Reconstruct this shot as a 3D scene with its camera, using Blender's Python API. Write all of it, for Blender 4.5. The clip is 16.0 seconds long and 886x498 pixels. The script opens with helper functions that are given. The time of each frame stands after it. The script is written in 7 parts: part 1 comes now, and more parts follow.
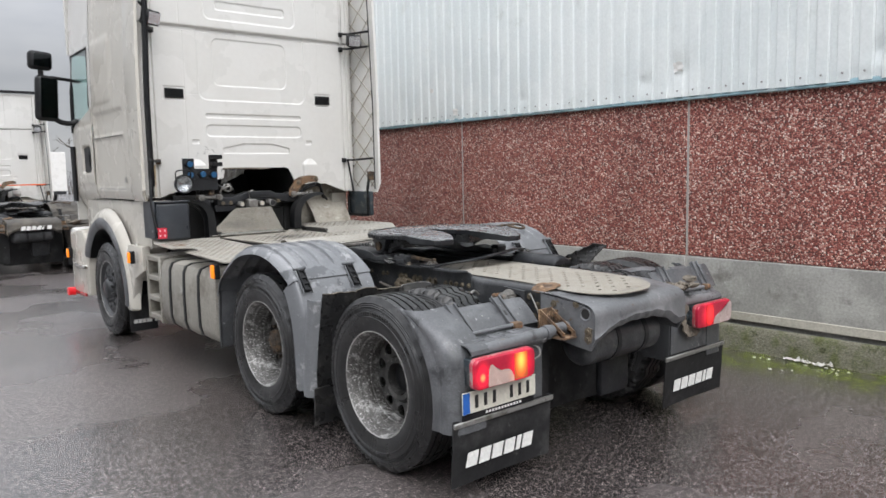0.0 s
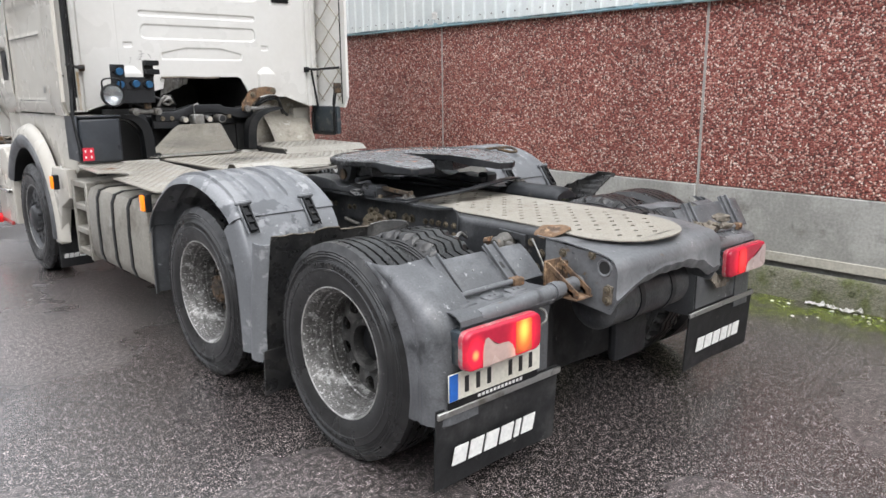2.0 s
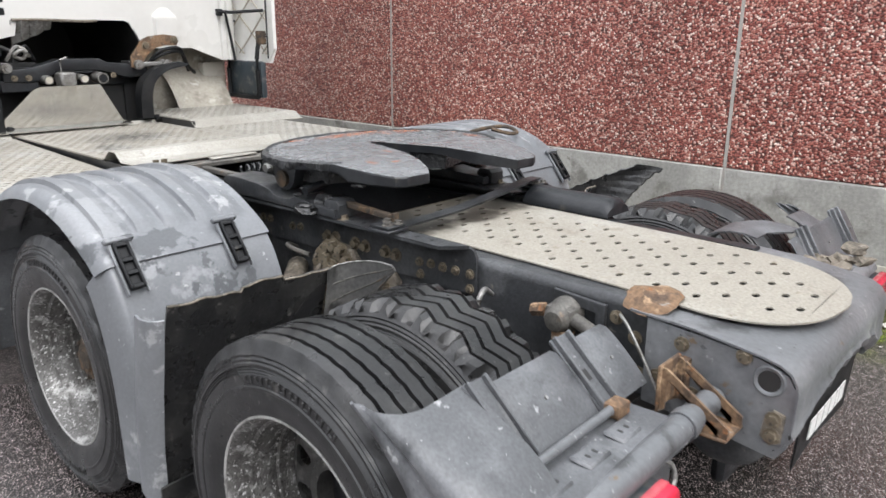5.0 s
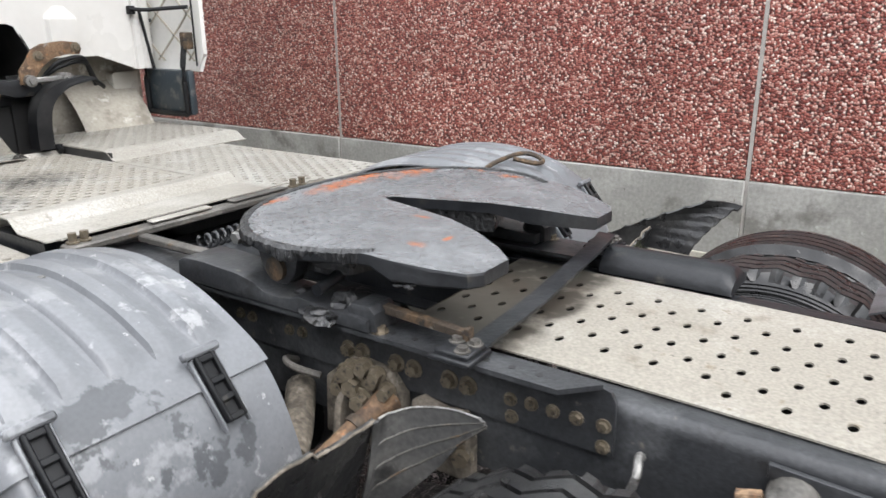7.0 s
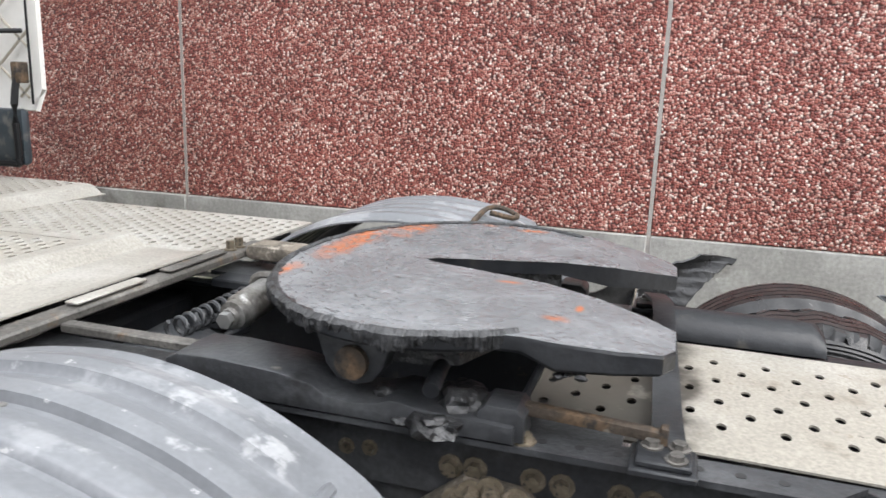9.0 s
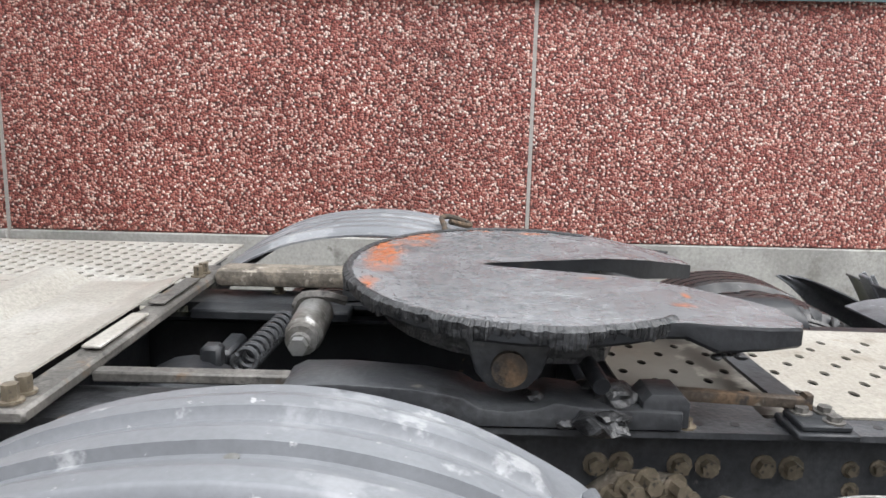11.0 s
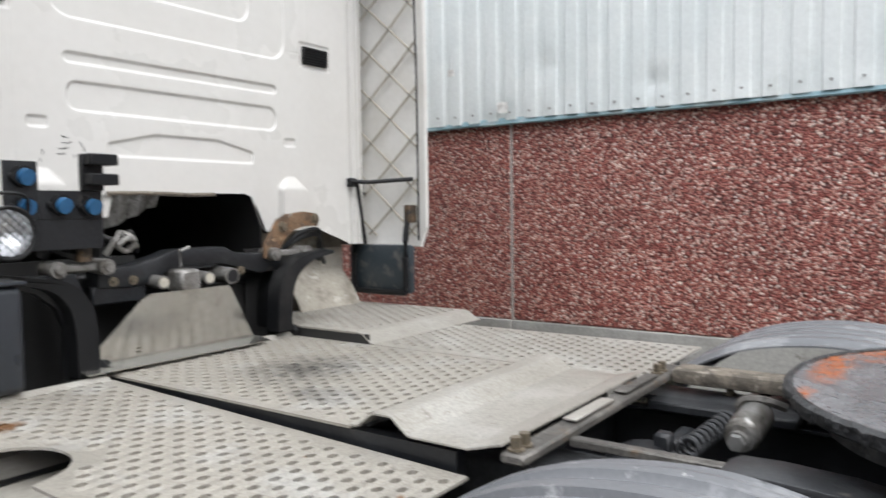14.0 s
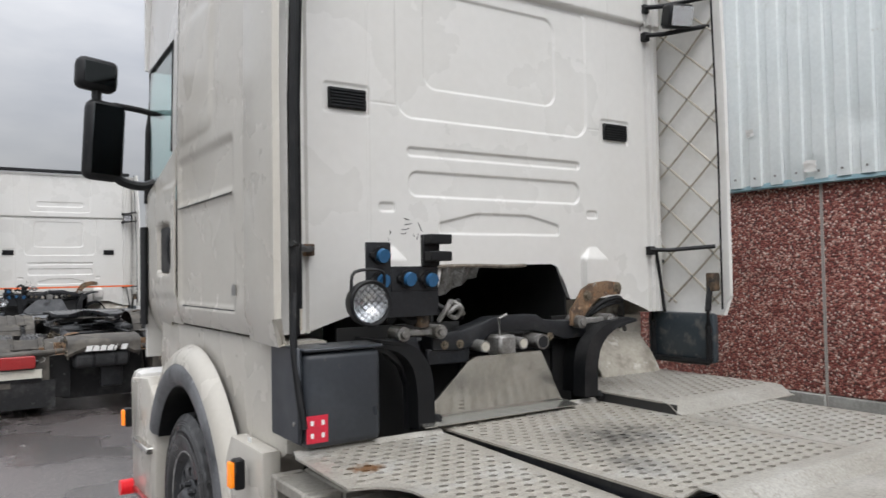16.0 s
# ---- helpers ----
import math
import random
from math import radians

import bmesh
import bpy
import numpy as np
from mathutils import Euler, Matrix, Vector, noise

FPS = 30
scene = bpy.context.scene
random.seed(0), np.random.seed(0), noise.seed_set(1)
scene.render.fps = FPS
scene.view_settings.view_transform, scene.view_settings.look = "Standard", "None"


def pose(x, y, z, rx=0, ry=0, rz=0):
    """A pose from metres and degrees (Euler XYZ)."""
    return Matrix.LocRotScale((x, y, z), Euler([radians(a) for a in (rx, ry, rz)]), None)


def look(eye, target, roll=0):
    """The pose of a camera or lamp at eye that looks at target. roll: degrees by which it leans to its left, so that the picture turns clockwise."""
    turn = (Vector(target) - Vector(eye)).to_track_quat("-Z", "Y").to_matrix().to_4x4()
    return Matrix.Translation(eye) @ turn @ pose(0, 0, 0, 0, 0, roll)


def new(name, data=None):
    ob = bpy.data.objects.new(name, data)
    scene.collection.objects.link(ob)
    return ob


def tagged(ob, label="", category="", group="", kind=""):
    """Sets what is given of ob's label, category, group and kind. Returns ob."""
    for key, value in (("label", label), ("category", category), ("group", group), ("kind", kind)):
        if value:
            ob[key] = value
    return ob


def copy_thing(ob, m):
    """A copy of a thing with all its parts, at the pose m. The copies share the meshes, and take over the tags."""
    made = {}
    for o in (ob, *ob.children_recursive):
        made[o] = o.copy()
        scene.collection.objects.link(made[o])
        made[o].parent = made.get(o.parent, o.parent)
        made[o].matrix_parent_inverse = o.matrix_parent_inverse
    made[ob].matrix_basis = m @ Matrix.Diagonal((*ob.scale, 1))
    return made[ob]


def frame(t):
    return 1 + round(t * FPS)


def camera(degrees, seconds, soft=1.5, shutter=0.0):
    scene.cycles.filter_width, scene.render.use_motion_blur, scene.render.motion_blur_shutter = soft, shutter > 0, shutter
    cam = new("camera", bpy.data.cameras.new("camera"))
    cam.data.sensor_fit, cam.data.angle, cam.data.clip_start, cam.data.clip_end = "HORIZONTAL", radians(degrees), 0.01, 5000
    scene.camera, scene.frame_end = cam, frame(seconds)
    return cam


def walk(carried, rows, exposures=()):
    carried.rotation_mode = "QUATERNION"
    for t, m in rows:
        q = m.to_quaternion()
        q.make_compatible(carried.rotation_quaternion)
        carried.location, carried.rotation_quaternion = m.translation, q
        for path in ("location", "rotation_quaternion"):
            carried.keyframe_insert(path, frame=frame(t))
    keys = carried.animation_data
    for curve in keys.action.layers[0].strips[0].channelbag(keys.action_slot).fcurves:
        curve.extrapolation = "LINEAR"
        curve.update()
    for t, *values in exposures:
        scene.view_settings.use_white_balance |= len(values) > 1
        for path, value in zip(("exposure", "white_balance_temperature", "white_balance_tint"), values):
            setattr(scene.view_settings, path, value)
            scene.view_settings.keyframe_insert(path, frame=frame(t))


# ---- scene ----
cam = camera(62.0, 16.0, shutter=0.4)
PATH = [
    (0, (-3.536, -3.434, 1.684), (-2.255, -1.912, 1.474), -1.2),
    (0.5, (-3.336, -3.299, 1.673), (-2.041, -1.798, 1.407), -0.9),
    (1, (-3.186, -3.138, 1.663), (-1.881, -1.657, 1.341), -0.7),
    (1.5, (-3.094, -2.902, 1.651), (-1.785, -1.437, 1.273), -0.6),
    (2, (-2.964, -2.721, 1.66), (-1.658, -1.269, 1.228), -0.6),
    (2.5, (-2.764, -2.583, 1.652), (-1.455, -1.148, 1.176), -0.4),
    (3, (-2.606, -2.429, 1.639), (-1.292, -1.012, 1.124), -0.2),
    (3.5, (-2.5, -2.181, 1.645), (-1.176, -0.78, 1.113), 0.2),
    (3.7, (-2.448, -2.071, 1.643), (-1.116, -0.678, 1.109), 0.4),
    (5.8, (-1.959, -1.046, 1.739), (-0.474, 0.157, 1.149), 0.4),
    (6, (-1.899, -0.957, 1.742), (-0.405, 0.233, 1.148), 0.5),
    (6.5, (-1.778, -0.724, 1.764), (-0.253, 0.426, 1.17), 0.1),
    (7, (-1.727, -0.48, 1.778), (-0.161, 0.608, 1.175), -0.6),
    (7.5, (-1.698, -0.229, 1.786), (-0.05, 0.729, 1.182), -0.6),
    (8, (-1.636, -0.012, 1.741), (0.105, 0.808, 1.196), 0.7),
    (8.5, (-1.598, 0.17, 1.7), (0.204, 0.878, 1.196), 2.0),
    (9, (-1.659, 0.38, 1.66), (0.206, 0.956, 1.226), 2.0),
    (9.5, (-1.718, 0.584, 1.641), (0.198, 0.999, 1.242), 1.2),
    (9.7, (-1.711, 0.658, 1.624), (0.223, 0.991, 1.236), 1.6),
    (11.8, (-1.752, 1.122, 1.592), (0.214, 1.058, 1.229), 0.8),
    (12, (-1.782, 1.116, 1.598), (0.186, 1.123, 1.243), 0.5),
    (12.5, (-1.827, 1.02, 1.594), (0.119, 1.358, 1.279), 0.7),
    (13, (-1.873, 0.909, 1.599), (-0.005, 1.57, 1.331), 1.1),
    (13.5, (-1.94, 0.88, 1.625), (-0.176, 1.806, 1.44), 0.4),
    (14, (-2.038, 0.891, 1.67), (-0.412, 2.051, 1.564), -0.8),
    (14.5, (-2.091, 0.905, 1.703), (-0.628, 2.268, 1.669), -1.1),
    (15, (-2.138, 0.905, 1.727), (-0.826, 2.415, 1.746), -1.2),
    (15.5, (-2.19, 0.886, 1.737), (-0.995, 2.489, 1.791), -1.1),
    (16, (-2.254, 0.865, 1.73), (-1.152, 2.533, 1.792), -1.0),
]
EXPOSURES = [(0, 0.02), (3, 0.36), (6, 0.42), (9, 0.54), (12, 0.45), (13.2, 0.26), (14.5, 0.0), (16, -0.2)]
walk(cam, [(t, look(eye, target, roll)) for t, eye, target, roll in PATH], EXPOSURES)

# ---- world, sun, exposure ----
scene.view_settings.exposure = 0.0
world = bpy.data.worlds.new("overcast_sky")
world.use_nodes = True
scene.world = world
wn, wl = world.node_tree.nodes, world.node_tree.links
wn.clear()
w_out = wn.new("ShaderNodeOutputWorld")
w_bg = wn.new("ShaderNodeBackground")
w_sky = wn.new("ShaderNodeTexSky")
w_sky.sky_type, w_sky.sun_disc = "NISHITA", False
w_sky.sun_elevation, w_sky.sun_rotation = radians(40), radians(185)
w_co = wn.new("ShaderNodeTexCoord")
w_map = wn.new("ShaderNodeMapping")
w_map.inputs["Scale"].default_value = (1.6, 1.6, 5.0)
w_noise = wn.new("ShaderNodeTexNoise")
w_noise.inputs["Scale"].default_value, w_noise.inputs["Detail"].default_value = 2.2, 7
w_ramp = wn.new("ShaderNodeValToRGB")
w_ramp.color_ramp.elements[0].position, w_ramp.color_ramp.elements[0].color = 0.30, (5.85, 6.1, 6.7, 1)
w_ramp.color_ramp.elements[1].position, w_ramp.color_ramp.elements[1].color = 0.68, (8.85, 8.9, 9.15, 1)
w_mix = wn.new("ShaderNodeMix")
w_mix.data_type = "RGBA"
w_mix.inputs[0].default_value = 0.90
wl.new(w_co.outputs["Generated"], w_map.inputs[0])
wl.new(w_map.outputs[0], w_noise.inputs[0])
wl.new(w_noise.outputs[0], w_ramp.inputs[0])
wl.new(w_sky.outputs[0], w_mix.inputs[6])
wl.new(w_ramp.outputs[0], w_mix.inputs[7])
w_sep = wn.new("ShaderNodeSeparateXYZ")
wl.new(w_co.outputs["Generated"], w_sep.inputs[0])
w_up = wn.new("ShaderNodeMapRange")
w_up.inputs[1].default_value, w_up.inputs[2].default_value, w_up.inputs[3].default_value, w_up.inputs[4].default_value = 0.12, 0.62, 0.85, 2.75
wl.new(w_sep.outputs[2], w_up.inputs[0])
w_grad = wn.new("ShaderNodeMix")
w_grad.data_type, w_grad.blend_type = "RGBA", "MULTIPLY"
w_grad.inputs[0].default_value = 1.0
wl.new(w_mix.outputs[2], w_grad.inputs[6])
wl.new(w_up.outputs[0], w_grad.inputs[7])
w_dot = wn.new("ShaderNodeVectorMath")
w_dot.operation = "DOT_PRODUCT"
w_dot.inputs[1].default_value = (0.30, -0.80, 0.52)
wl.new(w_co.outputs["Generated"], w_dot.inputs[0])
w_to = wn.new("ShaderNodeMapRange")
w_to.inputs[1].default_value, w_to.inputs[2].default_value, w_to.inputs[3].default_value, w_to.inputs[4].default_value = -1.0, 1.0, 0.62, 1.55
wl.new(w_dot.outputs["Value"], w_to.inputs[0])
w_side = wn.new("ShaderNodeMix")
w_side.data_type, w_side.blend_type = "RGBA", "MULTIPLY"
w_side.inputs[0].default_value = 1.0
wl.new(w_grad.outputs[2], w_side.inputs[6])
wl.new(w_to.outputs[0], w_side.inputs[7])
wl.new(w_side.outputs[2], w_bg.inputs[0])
wl.new(w_bg.outputs[0], w_out.inputs[0])
w_bg.inputs[1].default_value = 0.095

sun = new("sun", bpy.data.lights.new("sun", "SUN"))
sun.data.energy, sun.data.angle, sun.data.color = 1.5, radians(50), (1.0, 0.97, 0.93)
sun.matrix_world = look((-1.8, -6, 9), (0, 0, 0))


# ---- materials ----
def mat(name, col, rough=0.6, metal=0.0, var=(), fine=(60, 0.12), coarse=3.0, bump=(80, 0.15, 0.002), spots=None, rvar=0.1, spec=0.5):
    """A weathered surface: col is the base, var further colours laid over by coarse noise as (colour, from, to)."""
    m = bpy.data.materials.new(name)
    m.use_nodes = True
    n, l = m.node_tree.nodes, m.node_tree.links
    b = n["Principled BSDF"]
    b.inputs["Metallic"].default_value = metal
    b.inputs["Specular IOR Level"].default_value = spec
    co = n.new("ShaderNodeTexCoord")
    last = None
    for k, (c, lo, hi, *own) in enumerate(var):
        nz = n.new("ShaderNodeTexNoise")
        nz.inputs["Scale"].default_value, nz.inputs["Detail"].default_value, nz.inputs["Roughness"].default_value = own[0] if own else coarse * (1 + 0.9 * k), 8, 0.62
        off = n.new("ShaderNodeMapping")
        off.inputs["Location"].default_value = (3.7 * k, 1.9 * k, 5.1 * k)
        l.new(co.outputs["Object"], off.inputs[0])
        l.new(off.outputs[0], nz.inputs[0])
        rp = n.new("ShaderNodeMapRange")
        rp.inputs[1].default_value, rp.inputs[2].default_value = lo, hi
        rp.interpolation_type = "SMOOTHSTEP"
        l.new(nz.outputs[0], rp.inputs[0])
        mx = n.new("ShaderNodeMix")
        mx.data_type = "RGBA"
        l.new(rp.outputs[0], mx.inputs[0])
        if last is None:
            mx.inputs[6].default_value = (*col, 1)
        else:
            l.new(last, mx.inputs[6])
        mx.inputs[7].default_value = (*c, 1)
        last = mx.outputs[2]
    fz = n.new("ShaderNodeTexNoise")
    fz.inputs["Scale"].default_value, fz.inputs["Detail"].default_value = fine[0], 5
    l.new(co.outputs["Object"], fz.inputs[0])
    fr = n.new("ShaderNodeMapRange")
    fr.inputs[1].default_value, fr.inputs[2].default_value = 0.25, 0.75
    fr.inputs[3].default_value, fr.inputs[4].default_value = 1 - fine[1], 1 + fine[1]
    l.new(fz.outputs[0], fr.inputs[0])
    mul = n.new("ShaderNodeMix")
    mul.data_type, mul.blend_type = "RGBA", "MULTIPLY"
    mul.inputs[0].default_value = 1.0
    if last is None:
        mul.inputs[6].default_value = (*col, 1)
    else:
        l.new(last, mul.inputs[6])
    l.new(fr.outputs[0], mul.inputs[7])
    l.new(mul.outputs[2], b.inputs["Base Color"])
    rr = n.new("ShaderNodeMapRange")
    rr.inputs[3].default_value, rr.inputs[4].default_value = max(rough - rvar, 0.03), min(rough + rvar, 1)
    rz = n.new("ShaderNodeTexNoise")
    rz.inputs["Scale"].default_value, rz.inputs["Detail"].default_value = coarse * 2.3, 6
    l.new(co.outputs["Object"], rz.inputs[0])
    l.new(rz.outputs[0], rr.inputs[0])
    rr.inputs[1].default_value, rr.inputs[2].default_value = 0.3, 0.7
    l.new(rr.outputs[0], b.inputs["Roughness"])
    if bump:
        bz = n.new("ShaderNodeTexNoise")
        bz.inputs["Scale"].default_value, bz.inputs["Detail"].default_value = bump[0], 6
        l.new(co.outputs["Object"], bz.inputs[0])
        bp = n.new("ShaderNodeBump")
        bp.inputs["Strength"].default_value, bp.inputs["Distance"].default_value = bump[1], bump[2]
        l.new(bz.outputs[0], bp.inputs["Height"])
        l.new(bp.outputs[0], b.inputs["Normal"])
    return m


def lit_lens(name, base, bulbs, rough=0.12):
    """A ribbed lens with bulbs behind it, each (centre, half width, half height, colour, strength)."""
    m = mat(name, base, rough, bump=(180, 0.3, 0.002), fine=(40, 0.1))
    n, l = m.node_tree.nodes, m.node_tree.links
    b = n["Principled BSDF"]
    co = n.new("ShaderNodeTexCoord")
    total = None
    for c, w, h, col, power in bulbs:
        mp = n.new("ShaderNodeMapping")
        mp.inputs["Location"].default_value = (-c[0] / w, 0, -c[2] / h)
        mp.inputs["Scale"].default_value = (1 / w, 0, 1 / h)
        l.new(co.outputs["Object"], mp.inputs[0])
        ln = n.new("ShaderNodeVectorMath")
        ln.operation = "LENGTH"
        l.new(mp.outputs[0], ln.inputs[0])
        f = n.new("ShaderNodeMapRange")
        f.interpolation_type = "SMOOTHERSTEP"
        for k, v in enumerate((0.0, 1.0, power, 0.0)):
            f.inputs[k + 1].default_value = v
        l.new(ln.outputs["Value"], f.inputs[0])
        sc = n.new("ShaderNodeMix")
        sc.data_type, sc.blend_type = "RGBA", "MULTIPLY"
        sc.inputs[0].default_value = 1.0
        sc.inputs[6].default_value = (*col, 1)
        l.new(f.outputs[0], sc.inputs[7])
        if total is None:
            total = sc.outputs[2]
        else:
            ad = n.new("ShaderNodeMix")
            ad.data_type, ad.blend_type = "RGBA", "ADD"
            ad.inputs[0].default_value = 1.0
            l.new(total, ad.inputs[6])
            l.new(sc.outputs[2], ad.inputs[7])
            total = ad.outputs[2]
    l.new(total, b.inputs["Emission Color"])
    b.inputs["Emission Strength"].default_value = 1.0
    return m


def glow(name, col, strength, base=(0.4, 0.05, 0.02)):
    m = mat(name, base, 0.15, bump=None)
    b = m.node_tree.nodes["Principled BSDF"]
    b.inputs["Emission Color"].default_value, b.inputs["Emission Strength"].default_value = (*col, 1), strength
    return m


WHITE = mat("white_cab_paint", (0.63, 0.62, 0.595), 0.30, var=(((0.585, 0.57, 0.535), 0.35, 0.80), ((0.47, 0.44, 0.395), 0.72, 0.90, 6)), fine=(25, 0.02), coarse=1.0, bump=(5, 0.03, 0.003))
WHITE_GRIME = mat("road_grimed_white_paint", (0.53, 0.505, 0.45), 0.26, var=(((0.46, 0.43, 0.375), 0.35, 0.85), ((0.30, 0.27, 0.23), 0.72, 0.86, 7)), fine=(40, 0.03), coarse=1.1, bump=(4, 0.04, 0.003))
WHITE_CLEAN = mat("white_fairing_lining", (0.70, 0.69, 0.66), 0.45, var=(((0.64, 0.62, 0.575), 0.5, 0.72),), fine=(30, 0.04), coarse=2, bump=(6, 0.04, 0.003))
STAIN = mat("rust_run_stain", (0.42, 0.30, 0.17), 0.6, var=(((0.55, 0.50, 0.42), 0.46, 0.6),), coarse=9)
DIRT = mat("mud_caked_plastic", (0.055, 0.050, 0.044), 0.75, var=(((0.10, 0.09, 0.075), 0.45, 0.65),), coarse=4)
GREY_PL = mat("weathered_grey_plastic", (0.082, 0.085, 0.090), 0.40, var=(((0.150, 0.154, 0.162), 0.44, 0.70), ((0.045, 0.047, 0.050), 0.54, 0.68), ((0.30, 0.305, 0.31), 0.63, 0.70, 18), ((0.42, 0.42, 0.42), 0.68, 0.71, 70)), fine=(120, 0.22), coarse=3.4, bump=(240, 0.3, 0.0015))
FENDER_PL = mat("faded_grey_mudguard_plastic", (0.142, 0.148, 0.157), 0.40, var=(((0.172, 0.179, 0.189), 0.44, 0.62, 2.2), ((0.225, 0.231, 0.240), 0.53, 0.57, 2.6), ((0.080, 0.084, 0.090), 0.605, 0.63, 3.0), ((0.30, 0.305, 0.31), 0.60, 0.66, 9), ((0.36, 0.36, 0.36), 0.66, 0.70, 34), ((0.07, 0.07, 0.072), 0.69, 0.72, 12)), fine=(90, 0.10), coarse=3.0, bump=(300, 0.2, 0.001))
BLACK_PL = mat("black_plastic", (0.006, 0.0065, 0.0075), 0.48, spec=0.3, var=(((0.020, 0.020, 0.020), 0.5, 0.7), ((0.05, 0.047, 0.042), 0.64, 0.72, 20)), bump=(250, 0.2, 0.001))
RUBBER = mat("tyre_rubber", (0.0145, 0.0145, 0.015), 0.32, spec=0.5, var=(((0.034, 0.0335, 0.033), 0.44, 0.70), ((0.060, 0.058, 0.055), 0.62, 0.70, 14), ((0.11, 0.108, 0.104), 0.66, 0.72, 40)), fine=(120, 0.3), coarse=5, bump=(160, 0.35, 0.0015))
FLAP_RB = mat("mudflap_rubber", (0.013, 0.0135, 0.0145), 0.55, spec=0.4, var=(((0.042, 0.042, 0.042), 0.5, 0.70), ((0.085, 0.083, 0.08), 0.62, 0.72, 16)), fine=(50, 0.25), coarse=4, bump=(40, 0.3, 0.003))
RIM = mat("dirty_wheel_steel", (0.125, 0.121, 0.115), 0.42, 0.25, var=(((0.060, 0.057, 0.053), 0.44, 0.62, 6), ((0.22, 0.216, 0.208), 0.55, 0.66, 30), ((0.44, 0.435, 0.42), 0.55, 0.66, 9), ((0.56, 0.555, 0.54), 0.57, 0.63, 75), ((0.030, 0.028, 0.025), 0.57, 0.62, 105)), fine=(240, 0.45), coarse=8, bump=(130, 0.7, 0.003))
RIM_LIP = mat("bright_rim_lip", (0.42, 0.415, 0.40), 0.4, 0.3, var=(((0.20, 0.195, 0.185), 0.5, 0.64, 16),), fine=(160, 0.3), bump=(150, 0.3, 0.002))
DISC = mat("dark_wheel_disc", (0.040, 0.039, 0.037), 0.55, 0.1, var=(((0.10, 0.097, 0.092), 0.50, 0.64), ((0.22, 0.215, 0.20), 0.60, 0.68, 22)), fine=(120, 0.4), coarse=9, bump=(160, 0.4, 0.002))
HUB_RUST = mat("rusty_hub_steel", (0.060, 0.046, 0.034), 0.7, 0.25, var=(((0.125, 0.082, 0.048), 0.47, 0.64), ((0.025, 0.023, 0.021), 0.52, 0.64, 22), ((0.17, 0.155, 0.13), 0.62, 0.70, 30)), fine=(90, 0.4), coarse=14, bump=(90, 0.8, 0.004))
FRAME = mat("dark_frame_paint", (0.0105, 0.0115, 0.0135), 0.40, spec=0.4, var=(((0.025, 0.0265, 0.029), 0.46, 0.66), ((0.055, 0.050, 0.044), 0.62, 0.74, 9), ((0.10, 0.07, 0.045), 0.68, 0.73, 18)), fine=(70, 0.25), coarse=4, bump=(70, 0.4, 0.003))
DUSTY = mat("dusty_frame_paint", (0.030, 0.0315, 0.034), 0.38, spec=0.5, var=(((0.060, 0.062, 0.065), 0.45, 0.65), ((0.018, 0.018, 0.019), 0.56, 0.68, 9), ((0.13, 0.12, 0.105), 0.64, 0.72, 14)), fine=(90, 0.3), coarse=5, bump=(80, 0.5, 0.003))
SHEET = mat("ribbed_spray_rubber", (0.020, 0.020, 0.0205), 0.30, spec=0.6, var=(((0.045, 0.044, 0.042), 0.46, 0.66), ((0.15, 0.143, 0.133), 0.62, 0.72, 20)), fine=(70, 0.3), coarse=6, bump=(60, 0.5, 0.004))
FRAME_GREY = mat("scuffed_grey_frame", (0.135, 0.140, 0.147), 0.36, 0.15, var=(((0.20, 0.205, 0.212), 0.46, 0.66), ((0.060, 0.061, 0.063), 0.56, 0.68, 6), ((0.30, 0.30, 0.30), 0.64, 0.70, 24), ((0.15, 0.11, 0.075), 0.66, 0.71, 11), ((0.02, 0.02, 0.02), 0.66, 0.69, 30)), coarse=3, bump=(60, 0.4, 0.003))
def spotted(m, spots, col, lo=0.42, hi=0.60, scale=18):
    """Lays ragged patches of a colour over a material: spots are (x, y), half width and half length."""
    n, l = m.node_tree.nodes, m.node_tree.links
    b = n["Principled BSDF"]
    old = b.inputs["Base Color"].links[0].from_socket
    co = n.new("ShaderNodeTexCoord")

    def op(kind, a, c):
        x = n.new("ShaderNodeMath")
        x.operation = kind
        for k, v in enumerate((a, c)):
            if isinstance(v, (int, float)):
                x.inputs[k].default_value = v
            else:
                l.new(v, x.inputs[k])
        return x.outputs[0]

    most = None
    for c, sx, sy in spots:
        mp = n.new("ShaderNodeMapping")
        mp.inputs["Location"].default_value = (-c[0] / sx, -c[1] / sy, 0)
        mp.inputs["Scale"].default_value = (1 / sx, 1 / sy, 0)
        l.new(co.outputs["Object"], mp.inputs[0])
        ln = n.new("ShaderNodeVectorMath")
        ln.operation = "LENGTH"
        l.new(mp.outputs[0], ln.inputs[0])
        v = op("SUBTRACT", 1.35, ln.outputs["Value"])
        most = v if most is None else op("MAXIMUM", most, v)
    nz = n.new("ShaderNodeTexNoise")
    nz.inputs["Scale"].default_value, nz.inputs["Detail"].default_value = scale, 8
    l.new(co.outputs["Object"], nz.inputs[0])
    f = n.new("ShaderNodeMapRange")
    f.inputs[1].default_value, f.inputs[2].default_value = lo, hi
    l.new(op("MULTIPLY", op("MAXIMUM", most, 0.0), op("MULTIPLY", nz.outputs[0], 1.3)), f.inputs[0])
    mx = n.new("ShaderNodeMix")
    mx.data_type = "RGBA"
    l.new(f.outputs[0], mx.inputs[0])
    l.new(old, mx.inputs[6])
    mx.inputs[7].default_value = (*col, 1)
    l.new(mx.outputs[2], b.inputs["Base Color"])
    return m


